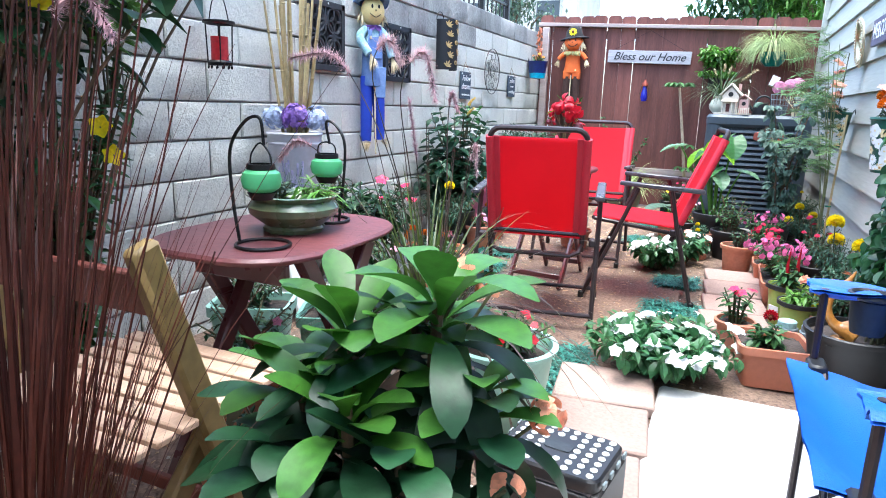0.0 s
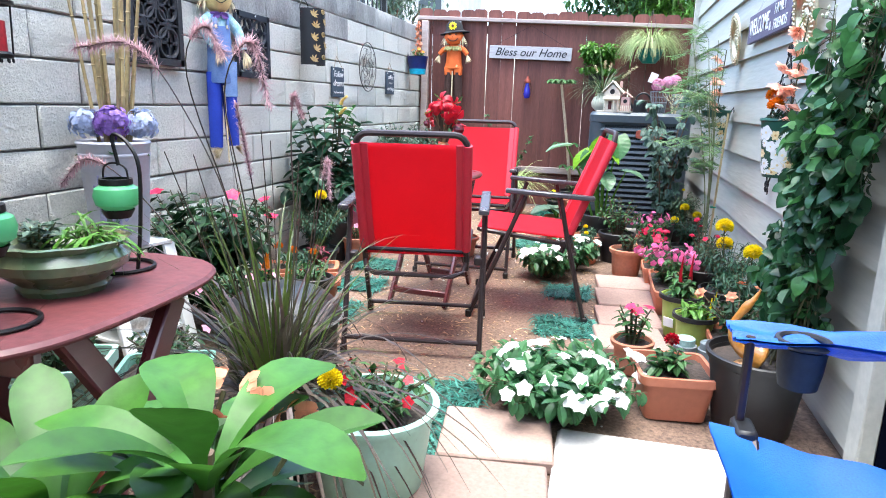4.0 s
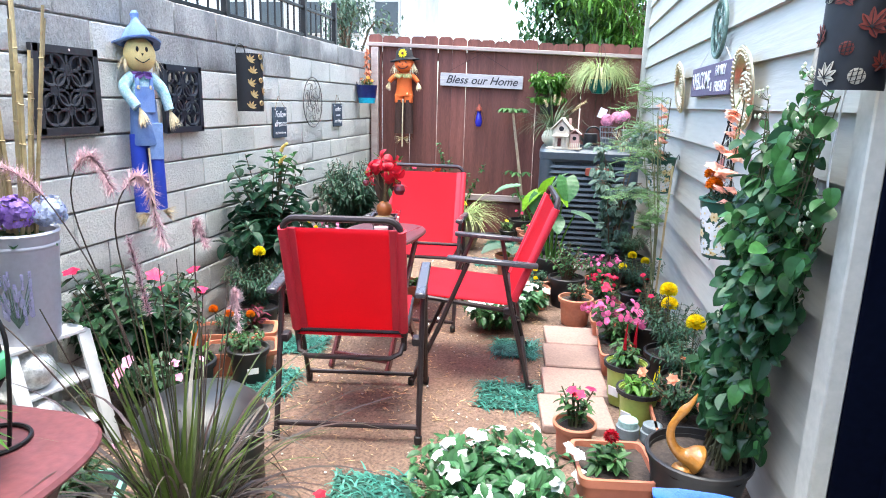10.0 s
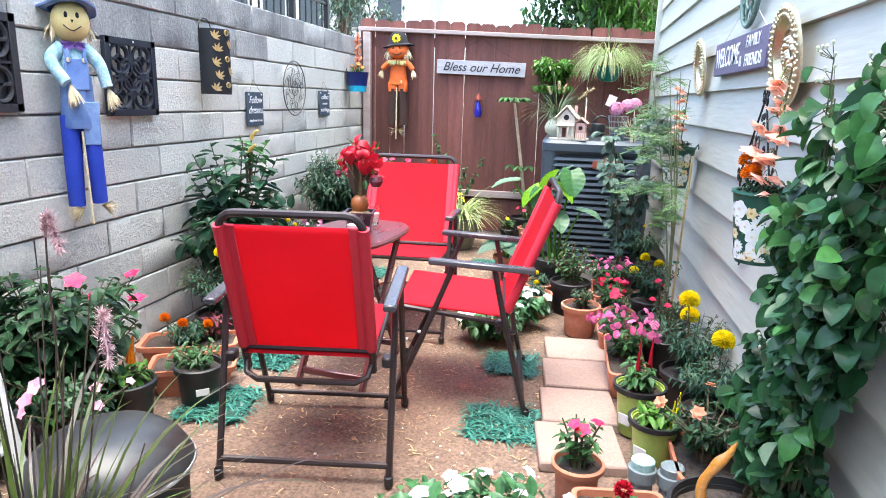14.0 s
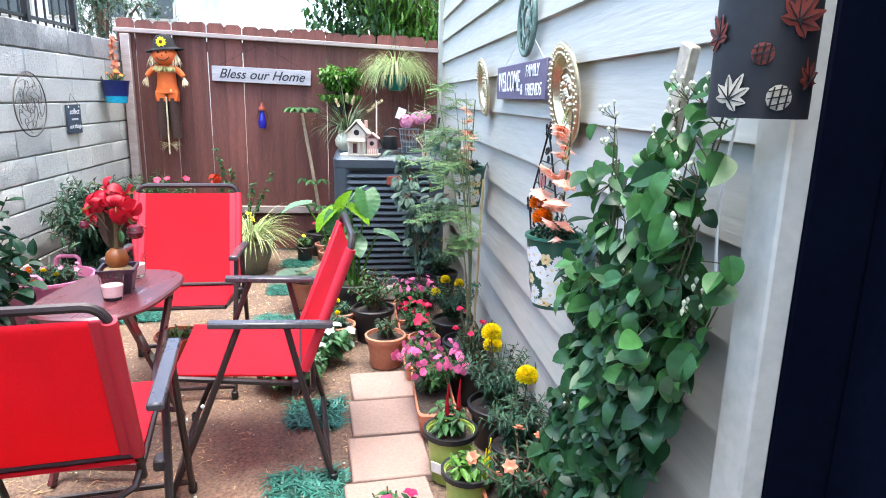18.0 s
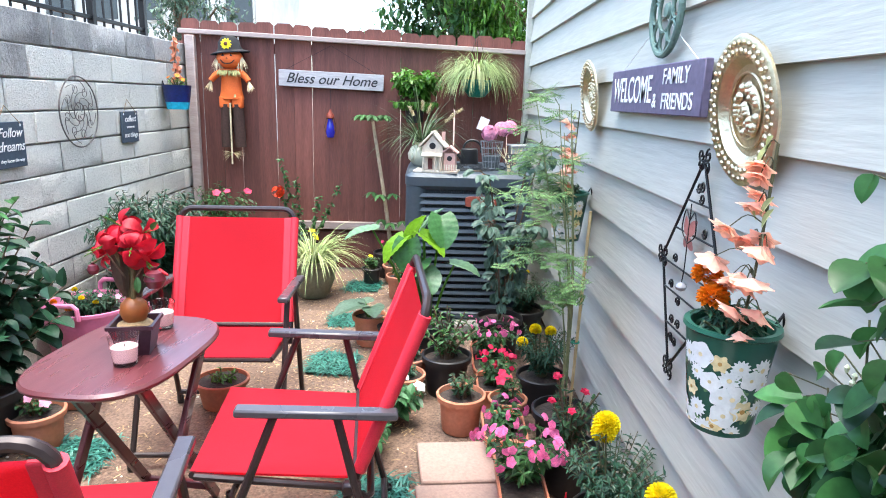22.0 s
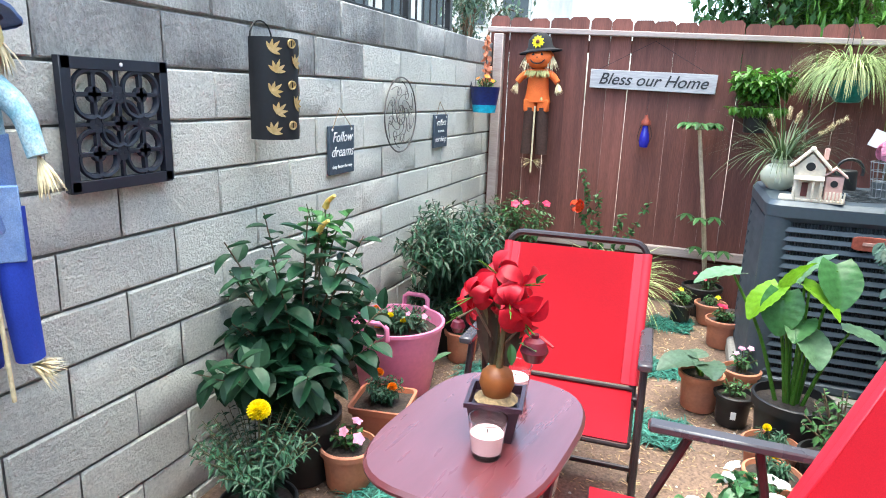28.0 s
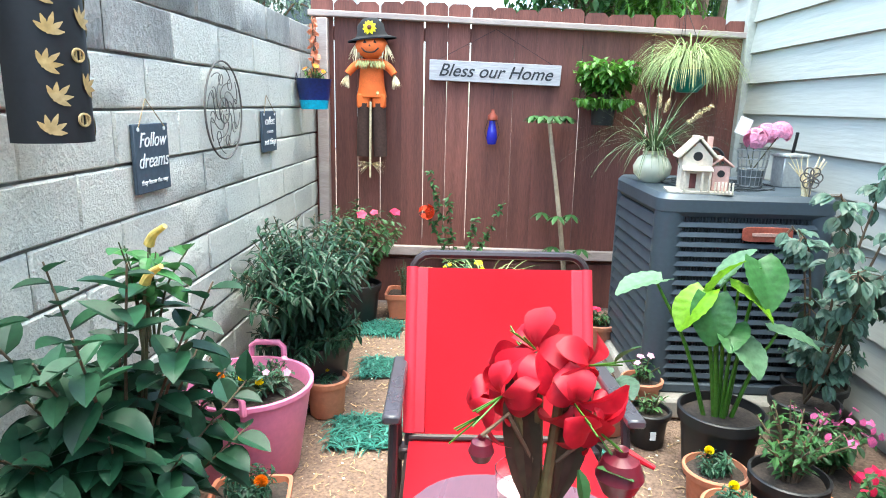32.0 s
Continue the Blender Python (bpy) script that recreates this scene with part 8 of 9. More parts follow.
for c, s in (((0.09, -0.05, 0.235), 1.0), ((-0.08, -0.05, 0.26), 0.55)):
    part("fruit", Mesh().lathe([(0, -0.028 * s), (0.02 * s, -0.022 * s), (0.03 * s, 0), (0.022 * s, 0.022 * s), (0.008 * s, 0.028 * s), (0.009 * s, 0.036 * s), (0, 0.03 * s)], 16, c), M_POME, am)
    part("twig", Mesh().tube([(0, 0, 0.2), (c[0] * 0.6, c[1] * 0.6, c[2] + 0.04), (c[0], c[1], c[2] + 0.02)], 0.003, 5), L_BARK, am)
part("small_bud", Mesh().tube([(0.1, -0.04, 0.26), (0.13, -0.055, 0.25)], 0.006, 7, 0.003), F_CRIMSON, am)

M_GLASS = glass_mat("clear glass")
M_WAX = mat("pale pink wax", (0.72, 0.45, 0.47), 0.5, 0, 0.04, 9, 0.05)
for k, (x, y) in enumerate(((1.133, 6.975), (1.113, 7.27))):
    cd = thing("candle_glass", (x, y, TZ), "pale pink candle in a clear glass tumbler on the table", "candle", "glass candles")
    gl_ob = part("tumbler", Mesh().lathe([(0, 0), (0.030, 0), (0.032, 0.004), (0.042, 0.088), (0.040, 0.088), (0.031, 0.012), (0, 0.012)], 28), M_GLASS, cd)
    gl_ob.visible_shadow = False
    part("wax", Mesh().lathe([(0, 0.014), (0.030, 0.014), (0.0355, 0.055), (0, 0.054)], 24), M_WAX, cd)
    part("wick", Mesh().tube([(0, 0, 0.054), (0.001, 0, 0.063)], 0.0012, 4), M_BLACKCLOTH, cd)

# ---- first table with bowl and lantern hooks ----
t1 = thing("red_brown_table", pose(0.930, 4.752, 0), "red-brown painted wooden table with clipped corners", "table")
M_REDTABLE = mat("red-brown table paint", (0.145, 0.042, 0.044), 0.42, 0, 0.2, 5, 0.2, 60, (0.095, 0.030, 0.034), 0.7)
part("tabletop", slab_mesh(rounded_top(0.240, 0.325, 3.2, 48), 0.632, 0.65, 0.007), M_REDTABLE, t1)
for sx in (-1, 1):
    for sy in (-1, 1):
        a, b = Vector((sx * 0.17 - 0.02 * sy, sy * 0.28, 0)), Vector((sx * 0.17 - 0.02 * sy, -sy * 0.12, 0.626))
        part("leg", Mesh().box(*((a + b) / 2), 0.05, 0.03, (b - a).length, 0.005, (b - a).to_track_quat("Z", "X").to_matrix().to_4x4()), M_TABLE, t1)
part("apron", Mesh().box(0, 0.16, 0.59, 0.28, 0.022, 0.07, 0.004), M_TABLE, t1)
part("apron", Mesh().box(0, -0.16, 0.59, 0.28, 0.022, 0.07, 0.004), M_TABLE, t1)
bw = thing("planter_bowl", Matrix.Translation((0.955, 4.775, 0.65)) @ Matrix.Scale(0.88, 4), "green glazed bowl with a wavy rim planted with succulents", "planter")
M_GLAZE = mat("mottled green glaze", (0.10, 0.17, 0.09), 0.28, 0, 0.2, 9, 0.1, 40, (0.20, 0.09, 0.04), 0.6, coat=0.4)
part("bowl", Mesh().lathe([(0, 0.0), (0.085, 0.0), (0.09, 0.012), (0.085, 0.02), (0.13, 0.055), (0.135, 0.075), (0.12, 0.095), (0.135, 0.11), (0.125, 0.112), (0.11, 0.09), (0.0, 0.085)], 48, (0, 0, 0), None, lambda a, h: 0.035 * math.sin(10 * a) if h > 0.1 or h < 0.015 else 0), M_GLAZE, bw)
stems_and_leaves(bw, 420, (0.05, 0.03, 0.085), 9, 0.06, 0.05, 7, 0.11, 0.014, L_LIGHT, None, 0, 1.0, 0.1, 0.0, 0.003, steps=4)
stems_and_leaves(bw, 421, (-0.06, 0.0, 0.085), 8, 0.07, 0.05, 9, 0.035, 0.024, L_GREY, None, 0, 0.3, 0, 0.0, 0.004, steps=2)
M_GREENGLASS = mat("pale green frosted glass", (0.12, 0.48, 0.20), 0.3, 0, 0.05, 5, 0.02, 60, (0.16, 0.56, 0.26), 0.6, thin=0.3)
for k, (x, y, bx_, by_) in enumerate(((1.015, 4.575, -0.09, -0.02), (0.955, 4.93, 0.06, 0.03))):
    hk = thing("lantern_hook", (x, y, 0.65), "iron table hook with a coiled base holding a green glass lantern", "lantern", "green glass lanterns")
    part("base_ring", Mesh().tube(arc((0.0, 0.0, 0.005), 0.062, 0, 360, 28, "xy"), 0.0045, 6, cap=False), M_IRON, hk)
    sx = -1 if k == 0 else 0.75
    top = 0.285 if k == 0 else 0.27
    ex, ey = (0.062 * sx, -0.01)
    part("hook_arm", Mesh().tube(smooth_line([(ex * 0.98, ey, 0.005), (ex * 1.25, ey * 0.8, 0.10), (ex * 1.35, ey * 0.5, 0.22), (ex * 0.7, 0, top), (0.0, 0, top + 0.01), (0.01, 0, top - 0.05)], 6), 0.004, 6), M_IRON, hk)
    z0 = 0.115
    part("globe", Mesh().lathe([(0, z0 + 0.014), (0.028, z0 + 0.014), (0.042, z0 + 0.024), (0.046, z0 + 0.042), (0.042, z0 + 0.058), (0.030, z0 + 0.066)], 28), M_GREENGLASS, hk)
    part("collar", Mesh().lathe([(0.030, z0 + 0.064), (0.033, z0 + 0.067), (0.032, z0 + 0.078), (0.026, z0 + 0.078)], 24), M_IRON, hk)
    part("under_cup", Mesh().lathe([(0, z0 - 0.006), (0.024, z0 - 0.004), (0.033, z0 + 0.013)], 20), M_IRON, hk)
    part("bail", Mesh().tube(smooth_line([(-0.031, 0, z0 + 0.07), (-0.026, 0, z0 + 0.10), (0.0, 0, top - 0.045), (0.026, 0, z0 + 0.10), (0.031, 0, z0 + 0.07)], 5), 0.0022, 5), M_IRON, hk)

# ---- white stand with the lavender bucket ----
ws = thing("white_plant_stand", pose(0.16, 5.86, 0, 0, 0, -12), "white painted stepped wooden plant stand", "plant stand")
for s in (-1, 1):
    a, b = Vector((0.19, s * 0.14, 0)), Vector((0.075, s * 0.14, 0.44))
    part("side_rail", Mesh().box(*((a + b) / 2), 0.05, 0.018, (b - a).length, 0.003, (b - a).to_track_quat("Z", "Y").to_matrix().to_4x4()), M_WHITE, ws)
    part("back_rail", Mesh().box(-0.11, s * 0.14, 0.22, 0.04, 0.018, 0.44, 0.003), M_WHITE, ws)
for x0, x1, z in ((-0.13, 0.09, 0.445), (-0.12, 0.115, 0.27), (-0.12, 0.155, 0.11)):
    part("shelf", Mesh().box((x0 + x1) / 2, 0, z, x1 - x0, 0.30, 0.016, 0.003), M_WHITE, ws)
M_SILVER = mat("crackled silver ball", (0.66, 0.67, 0.66), 0.4, 0.5, 0.3, 40, 0.8, 90, (0.42, 0.44, 0.44), 0.9)
for c, R in (((0.205, 5.80, 0.348), 0.070), ((0.235, 5.78, 0.183), 0.065)):
    sb = thing("silver_ball", c, "crackled silver mosaic ball on the white stand", "ornament", "silver balls")
    part("ball", Mesh().lathe([(R * math.sin(math.pi * i / 14), -R * math.cos(math.pi * i / 14)) for i in range(15)], 24), M_SILVER, sb)
bk = thing("lavender_bucket", (0.17, 5.84, 0.453), "pale lavender printed metal bucket of bamboo canes and hydrangeas", "bucket")
M_BUCKET = mat("pale lavender enamel", (0.50, 0.51, 0.58), 0.4, 0.1, 0.06, 6, 0.05, 60, (0.44, 0.45, 0.53), 0.6)
part("bucket", Mesh().lathe([(0, 0), (0.095, 0), (0.098, 0.01), (0.122, 0.375), (0.128, 0.385), (0.124, 0.393), (0.114, 0.388), (0.11, 0.3), (0, 0.3)], 32), M_BUCKET, bk)
part("band", Mesh().lathe([(0.1205, 0.335), (0.1235, 0.34), (0.124, 0.345), (0.1225, 0.35)], 32), M_BUCKET, bk)
g, g2 = Mesh(), Mesh()
rr_ = random.Random(430)
for k in range(26):
    a = radians(-62 + rr_.uniform(-30, 30))
    z = rr_.uniform(0.11, 0.27)
    rad = 0.101 + 0.024 * z / 0.385
    c = Vector((math.cos(a) * rad, math.sin(a) * rad, z))
    g.tube([(math.cos(radians(-62)) * 0.1035, math.sin(radians(-62)) * 0.1035, 0.07), tuple(c)], 0.0015, 4)
    for j in range(6):
        g2.flower(c + Vector((0, 0, -0.03 + 0.009 * j)), (math.cos(a), math.sin(a), 0.1), 0.006, 5, 0.1)
part("printed_sprig", g, M_PATINA, bk)
part("printed_lavender", g2, mat("faded lavender print", (0.26, 0.25, 0.42), 0.5, 0, 0.2, 30, 0.0, 90, (0.36, 0.36, 0.5), 0.8), bk, "printed lavender sprig")
M_CANE = mat("straw-coloured bamboo", (0.38, 0.30, 0.15), 0.5, 0, 0.2, 6, 0.1, 50, (0.24, 0.17, 0.08), 0.8, 0.25)
for k in range(19):
    a, o = rr_.uniform(0, 6.283), rr_.uniform(0.01, 0.05)
    top = Vector((math.cos(a) * o * 3.0 + rr_.uniform(-0.05, 0.05), math.sin(a) * o * 3.0, rr_.uniform(0.9, 1.25)))
    g = Mesh()
    base = Vector((math.cos(a) * o, math.sin(a) * o, 0.3))
    line = [base.lerp(top, i / 5) for i in range(6)]
    g.tube(line, 0.0075, 7, 0.005)
    for q in line[1:-1]:
        g.lathe([(0.006, -0.003), (0.0088, 0), (0.006, 0.003)], 7, q)
    part("cane", g, M_CANE, bk)
for c, m, lab in (((0.05, -0.06, 0.46), F_LILAC, "lilac hydrangea"), ((-0.06, -0.06, 0.45), F_SKY, "pale blue hydrangea"), ((0.08, 0.05, 0.45), F_SKY, "pale blue hydrangea"), ((-0.05, 0.06, 0.44), F_LILAC, "lilac hydrangea")):
    g = Mesh()
    for _ in range(170):
        d = ball_dir(rr_, 0.3)
        g.flower(Vector(c) + d * rr_.uniform(0.046, 0.062), d + ball_dir(rr_) * 0.35, 0.0125, 4, 0.15)
    part("hydrangea", g, m, bk, lab)
part("leaf_cluster", Mesh().leaf((0, 0, 0.38), (0.6, -0.8, 0.2), (0, 0, 1), 0.14, 0.07, 0.5).leaf((0, 0, 0.38), (-0.6, -0.8, 0.1), (0, 0, 1), 0.14, 0.07, 0.5).leaf((0, 0, 0.38), (1, 0.2, 0.1), (0, 0, 1), 0.14, 0.07, 0.5), L_DARK, bk)

# ---- kettle with a domed lid ----
gr = thing("kettle_fire_pit", (0.90, 5.72, 0), "black steel drum with a dusty domed lid", "grill")
M_ENAMEL = mat("dusty black enamel", (0.014, 0.015, 0.017), 0.40, 0.0, 0.25, 6, 0.1, 30, (0.06, 0.06, 0.057), 0.5)
part("drum", Mesh().lathe([(0, 0), (0.165, 0), (0.185, 0.05), (0.19, 0.28), (0.0, 0.28)], 40), M_BLACKPOT, gr)
part("lid", Mesh().lathe([(0.20, 0.28), (0.206, 0.29), (0.20, 0.302), (0.18, 0.335), (0.14, 0.368), (0.08, 0.39), (0, 0.398)], 40), M_ENAMEL, gr)
part("rim_band", Mesh().tube(arc((0, 0, 0.285), 0.205, 0, 360, 40, "xy"), 0.006, 6, cap=False), M_WIRE, gr)

# ---- mint tub with red flowers ----
mt = thing("mint_tub", (1.40, 5.25, 0), "mint green plastic tub planted with red flowers", "plant tub")
M_MINT = mat("mint green plastic", (0.36, 0.62, 0.50), 0.45, 0, 0.06, 6, 0.05, 60, (0.30, 0.54, 0.43), 0.5)
part("tub", Mesh().lathe([(0, 0), (0.125, 0), (0.132, 0.01), (0.163, 0.24), (0.176, 0.243), (0.178, 0.256), (0.16, 0.258), (0.15, 0.2), (0, 0.2)], 36), M_MINT, mt)
part("soil", Mesh().lathe([(0, 0.215), (0.1, 0.21), (0.152, 0.204)], 24), M_POTSOIL, mt)
stems_and_leaves(mt, 440, (0.02, 0, 0.2), 24, 0.16, 0.15, 10, 0.045, 0.02, L_MID, None, 0, 0.5, steps=2, flowers=(12, bloom(0.018, 5, 0.3), F_RED))
marigold(mt, 0.2, 441, [(-0.06, -0.12, 0.36)], 0.14, 0.08, 0.03, F_YELLOW, 6)
for k, (x, y, sx, sy, m, lab) in enumerate(((0.36, 5.30, 0.30, 0.22, M_MINT, "rectangular mint green tub beneath the table"), (0.70, 5.36, 0.26, 0.22, mat("sea green plastic", (0.22, 0.48, 0.38), 0.45), "square sea green tub beneath the table"))):
    th = potted((x, y, 0), 0, 0.22, m, lab, rect=(sx, sy), rz=25)
    stems_and_leaves(th, 450 + k, (0, 0, 0.18), 16, 0.18, 0.14, 12, 0.04, 0.02, L_DARK, None, 0, 0.5, steps=2, flowers=(2, bloom(0.018), F_PALEPINK))
th = potted((0.62, 4.95, 0), 0, 0.15, M_PLASTERRA, "terracotta trough with a leafy plant under the table", rect=(0.36, 0.2), rz=40)
stems_and_leaves(th, 455, (0, 0, 0.12), 18, 0.26, 0.18, 12, 0.045, 0.022, L_DARK, None, 0, 0.5, steps=2, flowers=(3, bloom(0.018), F_PALEPINK))
th = potted((0.95, 4.62, 0), 0, 0.13, M_PLASTERRA, "terracotta trough beside the slatted seat", rect=(0.34, 0.18), rz=30)
stems_and_leaves(th, 456, (0, 0, 0.1), 9, 0.12, 0.12, 8, 0.04, 0.02, L_DARK, L_BARK, 0, 0.5, steps=2)

# ---- folding step stool with dots ----
so = thing("step_stool", pose(1.70, 4.79, 0, 0, 0, -8), "black plastic folding step stool with white dots", "stool")
part("top", slab_mesh(rounded_top(0.13, 0.105, 9, 40), 0.165, 0.20, 0.006), M_BLACKPOT, so)
dots = Mesh()
for i in range(8):
    for j in range(7):
        x, y = -0.105 + 0.03 * i, -0.084 + 0.028 * j
        if abs(x) < 0.045 and abs(y - 0.0) < 0.03:
            continue
        part("dot", Mesh().lathe([(0.0088, 0.0), (0.0082, 0.0025), (0, 0.003)], 12, (x, y, 0.2)), M_WHITE, so)
# near-black plate on the solid top, coloured as the shade inside a hole
part("hand_hole", slab_mesh(rounded_top(0.034, 0.019, 5, 20), 0.2, 0.2025, 0.001), M_ACDARK, so)
for s in (-1, 1):
    part("side_panel", Mesh().box(s * 0.125, 0, 0.085, 0.022, 0.215, 0.165, 0.008), M_BLACKPOT, so)
    part("end_panel", Mesh().box(0, s * 0.1, 0.12, 0.22, 0.014, 0.08, 0.005), M_BLACKPOT, so)
    for k in range(4):
        part("rib", Mesh().box(s * 0.1375, -0.075 + 0.05 * k, 0.185, 0.006, 0.022, 0.014, 0.002), M_PIPE, so)

# ---- blue camp chair ----
M_CAMP = mat("bright blue nylon", (0.008, 0.095, 0.46), 0.6, 0, 0.12, 6, 0.35, 250, (0.006, 0.070, 0.36), 0.7)
bc = thing("camp_chair", pose(2.52, 4.74, 0, 0, 0, 90), "bright blue folding camp chair with cup holder armrests", "camp chair")


def cloth(parent, name, corners, sag, m, n=20, t=0.006, label=""):
    a, b, c, d = [Vector(p) for p in corners]
    g = Mesh()
    for side in (0, -t):
        o = len(g.v)
        for j in range(n + 1):
            for i in range(n + 1):
                u, w = i / n, j / n
                p = a.lerp(b, u).lerp(d.lerp(c, u), w)
                p.z += side - sag * math.sin(math.pi * u) * math.sin(math.pi * w) + 0.012 * noise.noise((u * 5, w * 4, a.x)) + 0.004 * noise.noise((u * 14, w * 9, a.x + 3))
                g.v.append(tuple(p))
        for j in range(n):
            for i in range(n):
                q = (o + j * (n + 1) + i, o + j * (n + 1) + i + 1, o + (j + 1) * (n + 1) + i + 1, o + (j + 1) * (n + 1) + i)
                g.f.append(q if side == 0 else q[::-1])
    return part(name, g, m, parent, label)


cloth(bc, "seat", [(-0.29, 0.35, 0.43), (0.29, 0.35, 0.43), (0.27, -0.10, 0.36), (-0.27, -0.10, 0.36)], 0.10, M_CAMP)
cloth(bc, "backrest", [(-0.27, -0.10, 0.36), (0.27, -0.10, 0.36), (0.29, -0.155, 0.84), (-0.29, -0.155, 0.84)], 0.0, M_CAMP)
for s in (-1, 1):
    arm = cloth(bc, "armrest", [(s * 0.35 - 0.055, 0.32, 0.60), (s * 0.35 + 0.055, 0.32, 0.60), (s * 0.35 + 0.05, -0.15, 0.61), (s * 0.35 - 0.05, -0.15, 0.61)], 0.03, M_CAMP)
    part("cup_ring", Mesh().tube(arc((s * 0.35, 0.19, 0.59), 0.045, 0, 360, 24, "xy"), 0.007, 6, cap=False), M_BLACKPOT, arm)
    part("cup_net", Mesh().lathe([(0.044, 0.58), (0.04, 0.53), (0.035, 0.50), (0, 0.495)], 20, (s * 0.35, 0.19, 0)), M_ACDARK, arm)
    part("front_post", Mesh().tube([(s * 0.32, 0.29, 0.01), (s * 0.32, 0.29, 0.60)], 0.009, 8), M_FRAME, bc)
    part("rear_post", Mesh().tube([(s * 0.30, -0.12, 0.01), (s * 0.30, -0.165, 0.86)], 0.009, 8), M_FRAME, bc)
    part("brace", Mesh().tube([(s * 0.32, 0.29, 0.03), (-s * 0.27, 0.27, 0.41)], 0.008, 8), M_FRAME, bc)
    part("side_brace", Mesh().tube([(s * 0.32, 0.29, 0.03), (s * 0.29, -0.12, 0.36)], 0.008, 8), M_FRAME, bc)
    part("corner_block", Mesh().box(s * 0.30, 0.285, 0.415, 0.07, 0.04, 0.03, 0.006), M_BLACKPOT, bc)
    for y in (0.29, -0.12):
        part("foot", Mesh().box(s * 0.31, y, 0.012, 0.05, 0.04, 0.024, 0.006), M_BLACKPOT, bc)

# ---- slatted wooden folding chair near the grass ----
sc = thing("slatted_chair", pose(0.93, 4.16, 0, 0, 0, 0), "slatted wooden folding chair with olive posts and a pale seat", "chair")
M_PALEWOOD = mat("sun-bleached slat wood", (0.60, 0.40, 0.28), 0.6, 0, 0.12, 5, 0.15, 50, (0.48, 0.30, 0.20), 0.6, stretch=(6, 1, 6))
M_OLIVE = mat("olive-brown varnished wood", (0.20, 0.135, 0.045), 0.5, 0, 0.15, 6, 0.15, 50, (0.13, 0.08, 0.03), 0.7)
M_REDWOOD = mat("dark red-brown wood", (0.13, 0.03, 0.02), 0.5, 0, 0.15, 6, 0.15, 50)
for k in range(8):
    part("slat", Mesh().box(0.02, -0.10 + 0.054 * k, 0.42, 0.46, 0.042, 0.016, 0.004), M_PALEWOOD, sc)
for s in (-1, 1):
    part("seat_rail", Mesh().box(s * 0.17, 0.09, 0.40, 0.028, 0.42, 0.026, 0.004), M_OLIVE, sc)
    a, b = Vector((s * 0.235, 0.20, 0.0)), Vector((s * 0.235, -0.06, 0.76))
    part("post", Mesh().box(*((a + b) / 2), 0.034, 0.055, (b - a).length, 0.008, (b - a).to_track_quat("Z", "Y").to_matrix().to_4x4()), M_OLIVE, sc)
    a, b = Vector((s * 0.19, -0.20, 0.0)), Vector((s * 0.19, 0.15, 0.41))
    part("leg", Mesh().box(*((a + b) / 2), 0.03, 0.05, (b - a).length, 0.006, (b - a).to_track_quat("Z", "Y").to_matrix().to_4x4()), M_OLIVE, sc)
part("back_slat", Mesh().box(0, -0.035, 0.67, 0.44, 0.016, 0.085, 0.006, Matrix.Rotation(radians(18), 4, "X")), M_REDWOOD, sc)
part("stretcher", Mesh().box(0, 0.20, 0.12, 0.42, 0.02, 0.035, 0.004), M_REDWOOD, sc)
th = potted((1.03, 8.02, 0), 0.12, 0.13, M_TERRA, "broad terracotta pot tucked under the far chair", "round terracotta pots")
stems_and_leaves(th, 460, (0, 0, 0.1), 8, 0.08, 0.08, 8, 0.035, 0.016, L_LIGHT, steps=2)

# ---- beyond the walls ----
rail = thing("black_railing", (-0.75, 9.0, 0), "black metal railing beyond the block wall", "railing")
for z in (1.95, 2.22):
    part("top_rail" if z > 2 else "bottom_rail", Mesh().box(0, 0, z, 0.03, 5.0, 0.03, 0.003), M_IRON, rail)
for k in range(34):
    part("baluster", Mesh().box(0, -2.45 + 0.146 * k, 1.2, 0.016, 0.016, 2.2, 0.002), M_IRON, rail)
for y in (-2.5, 0.0, 1.6, 2.5):
    part("post", Mesh().box(0, y, 1.2, 0.055, 0.055, 2.4, 0.004), M_IRON, rail)
hs = thing("neighbour_house", (-6.5, 27.0, 0), "pale distant house with white-framed windows", "house")
part("wall", Mesh().box(0, 0, 2.6, 7.0, 4.0, 5.2, 0.02), mat("pale stucco", (0.55, 0.55, 0.52), 0.9, 0, 0.08, 2, 0.2), hs)
part("roof", Mesh().box(0, 0, 5.3, 7.6, 4.6, 0.25, 0.05), mat("grey-brown roof", (0.16, 0.14, 0.13), 0.9), hs)
for k in range(5):
    w = part("window", Mesh().box(-2.6 + 1.3 * k, -2.02, 3.9, 0.9, 0.06, 1.1, 0.01), M_TRIM, hs)
    part("pane", Mesh().box(-2.6 + 1.3 * k, -2.06, 3.9, 0.76, 0.02, 0.96, 0.004), mat("dim window glass", (0.03, 0.04, 0.05), 0.1), w)


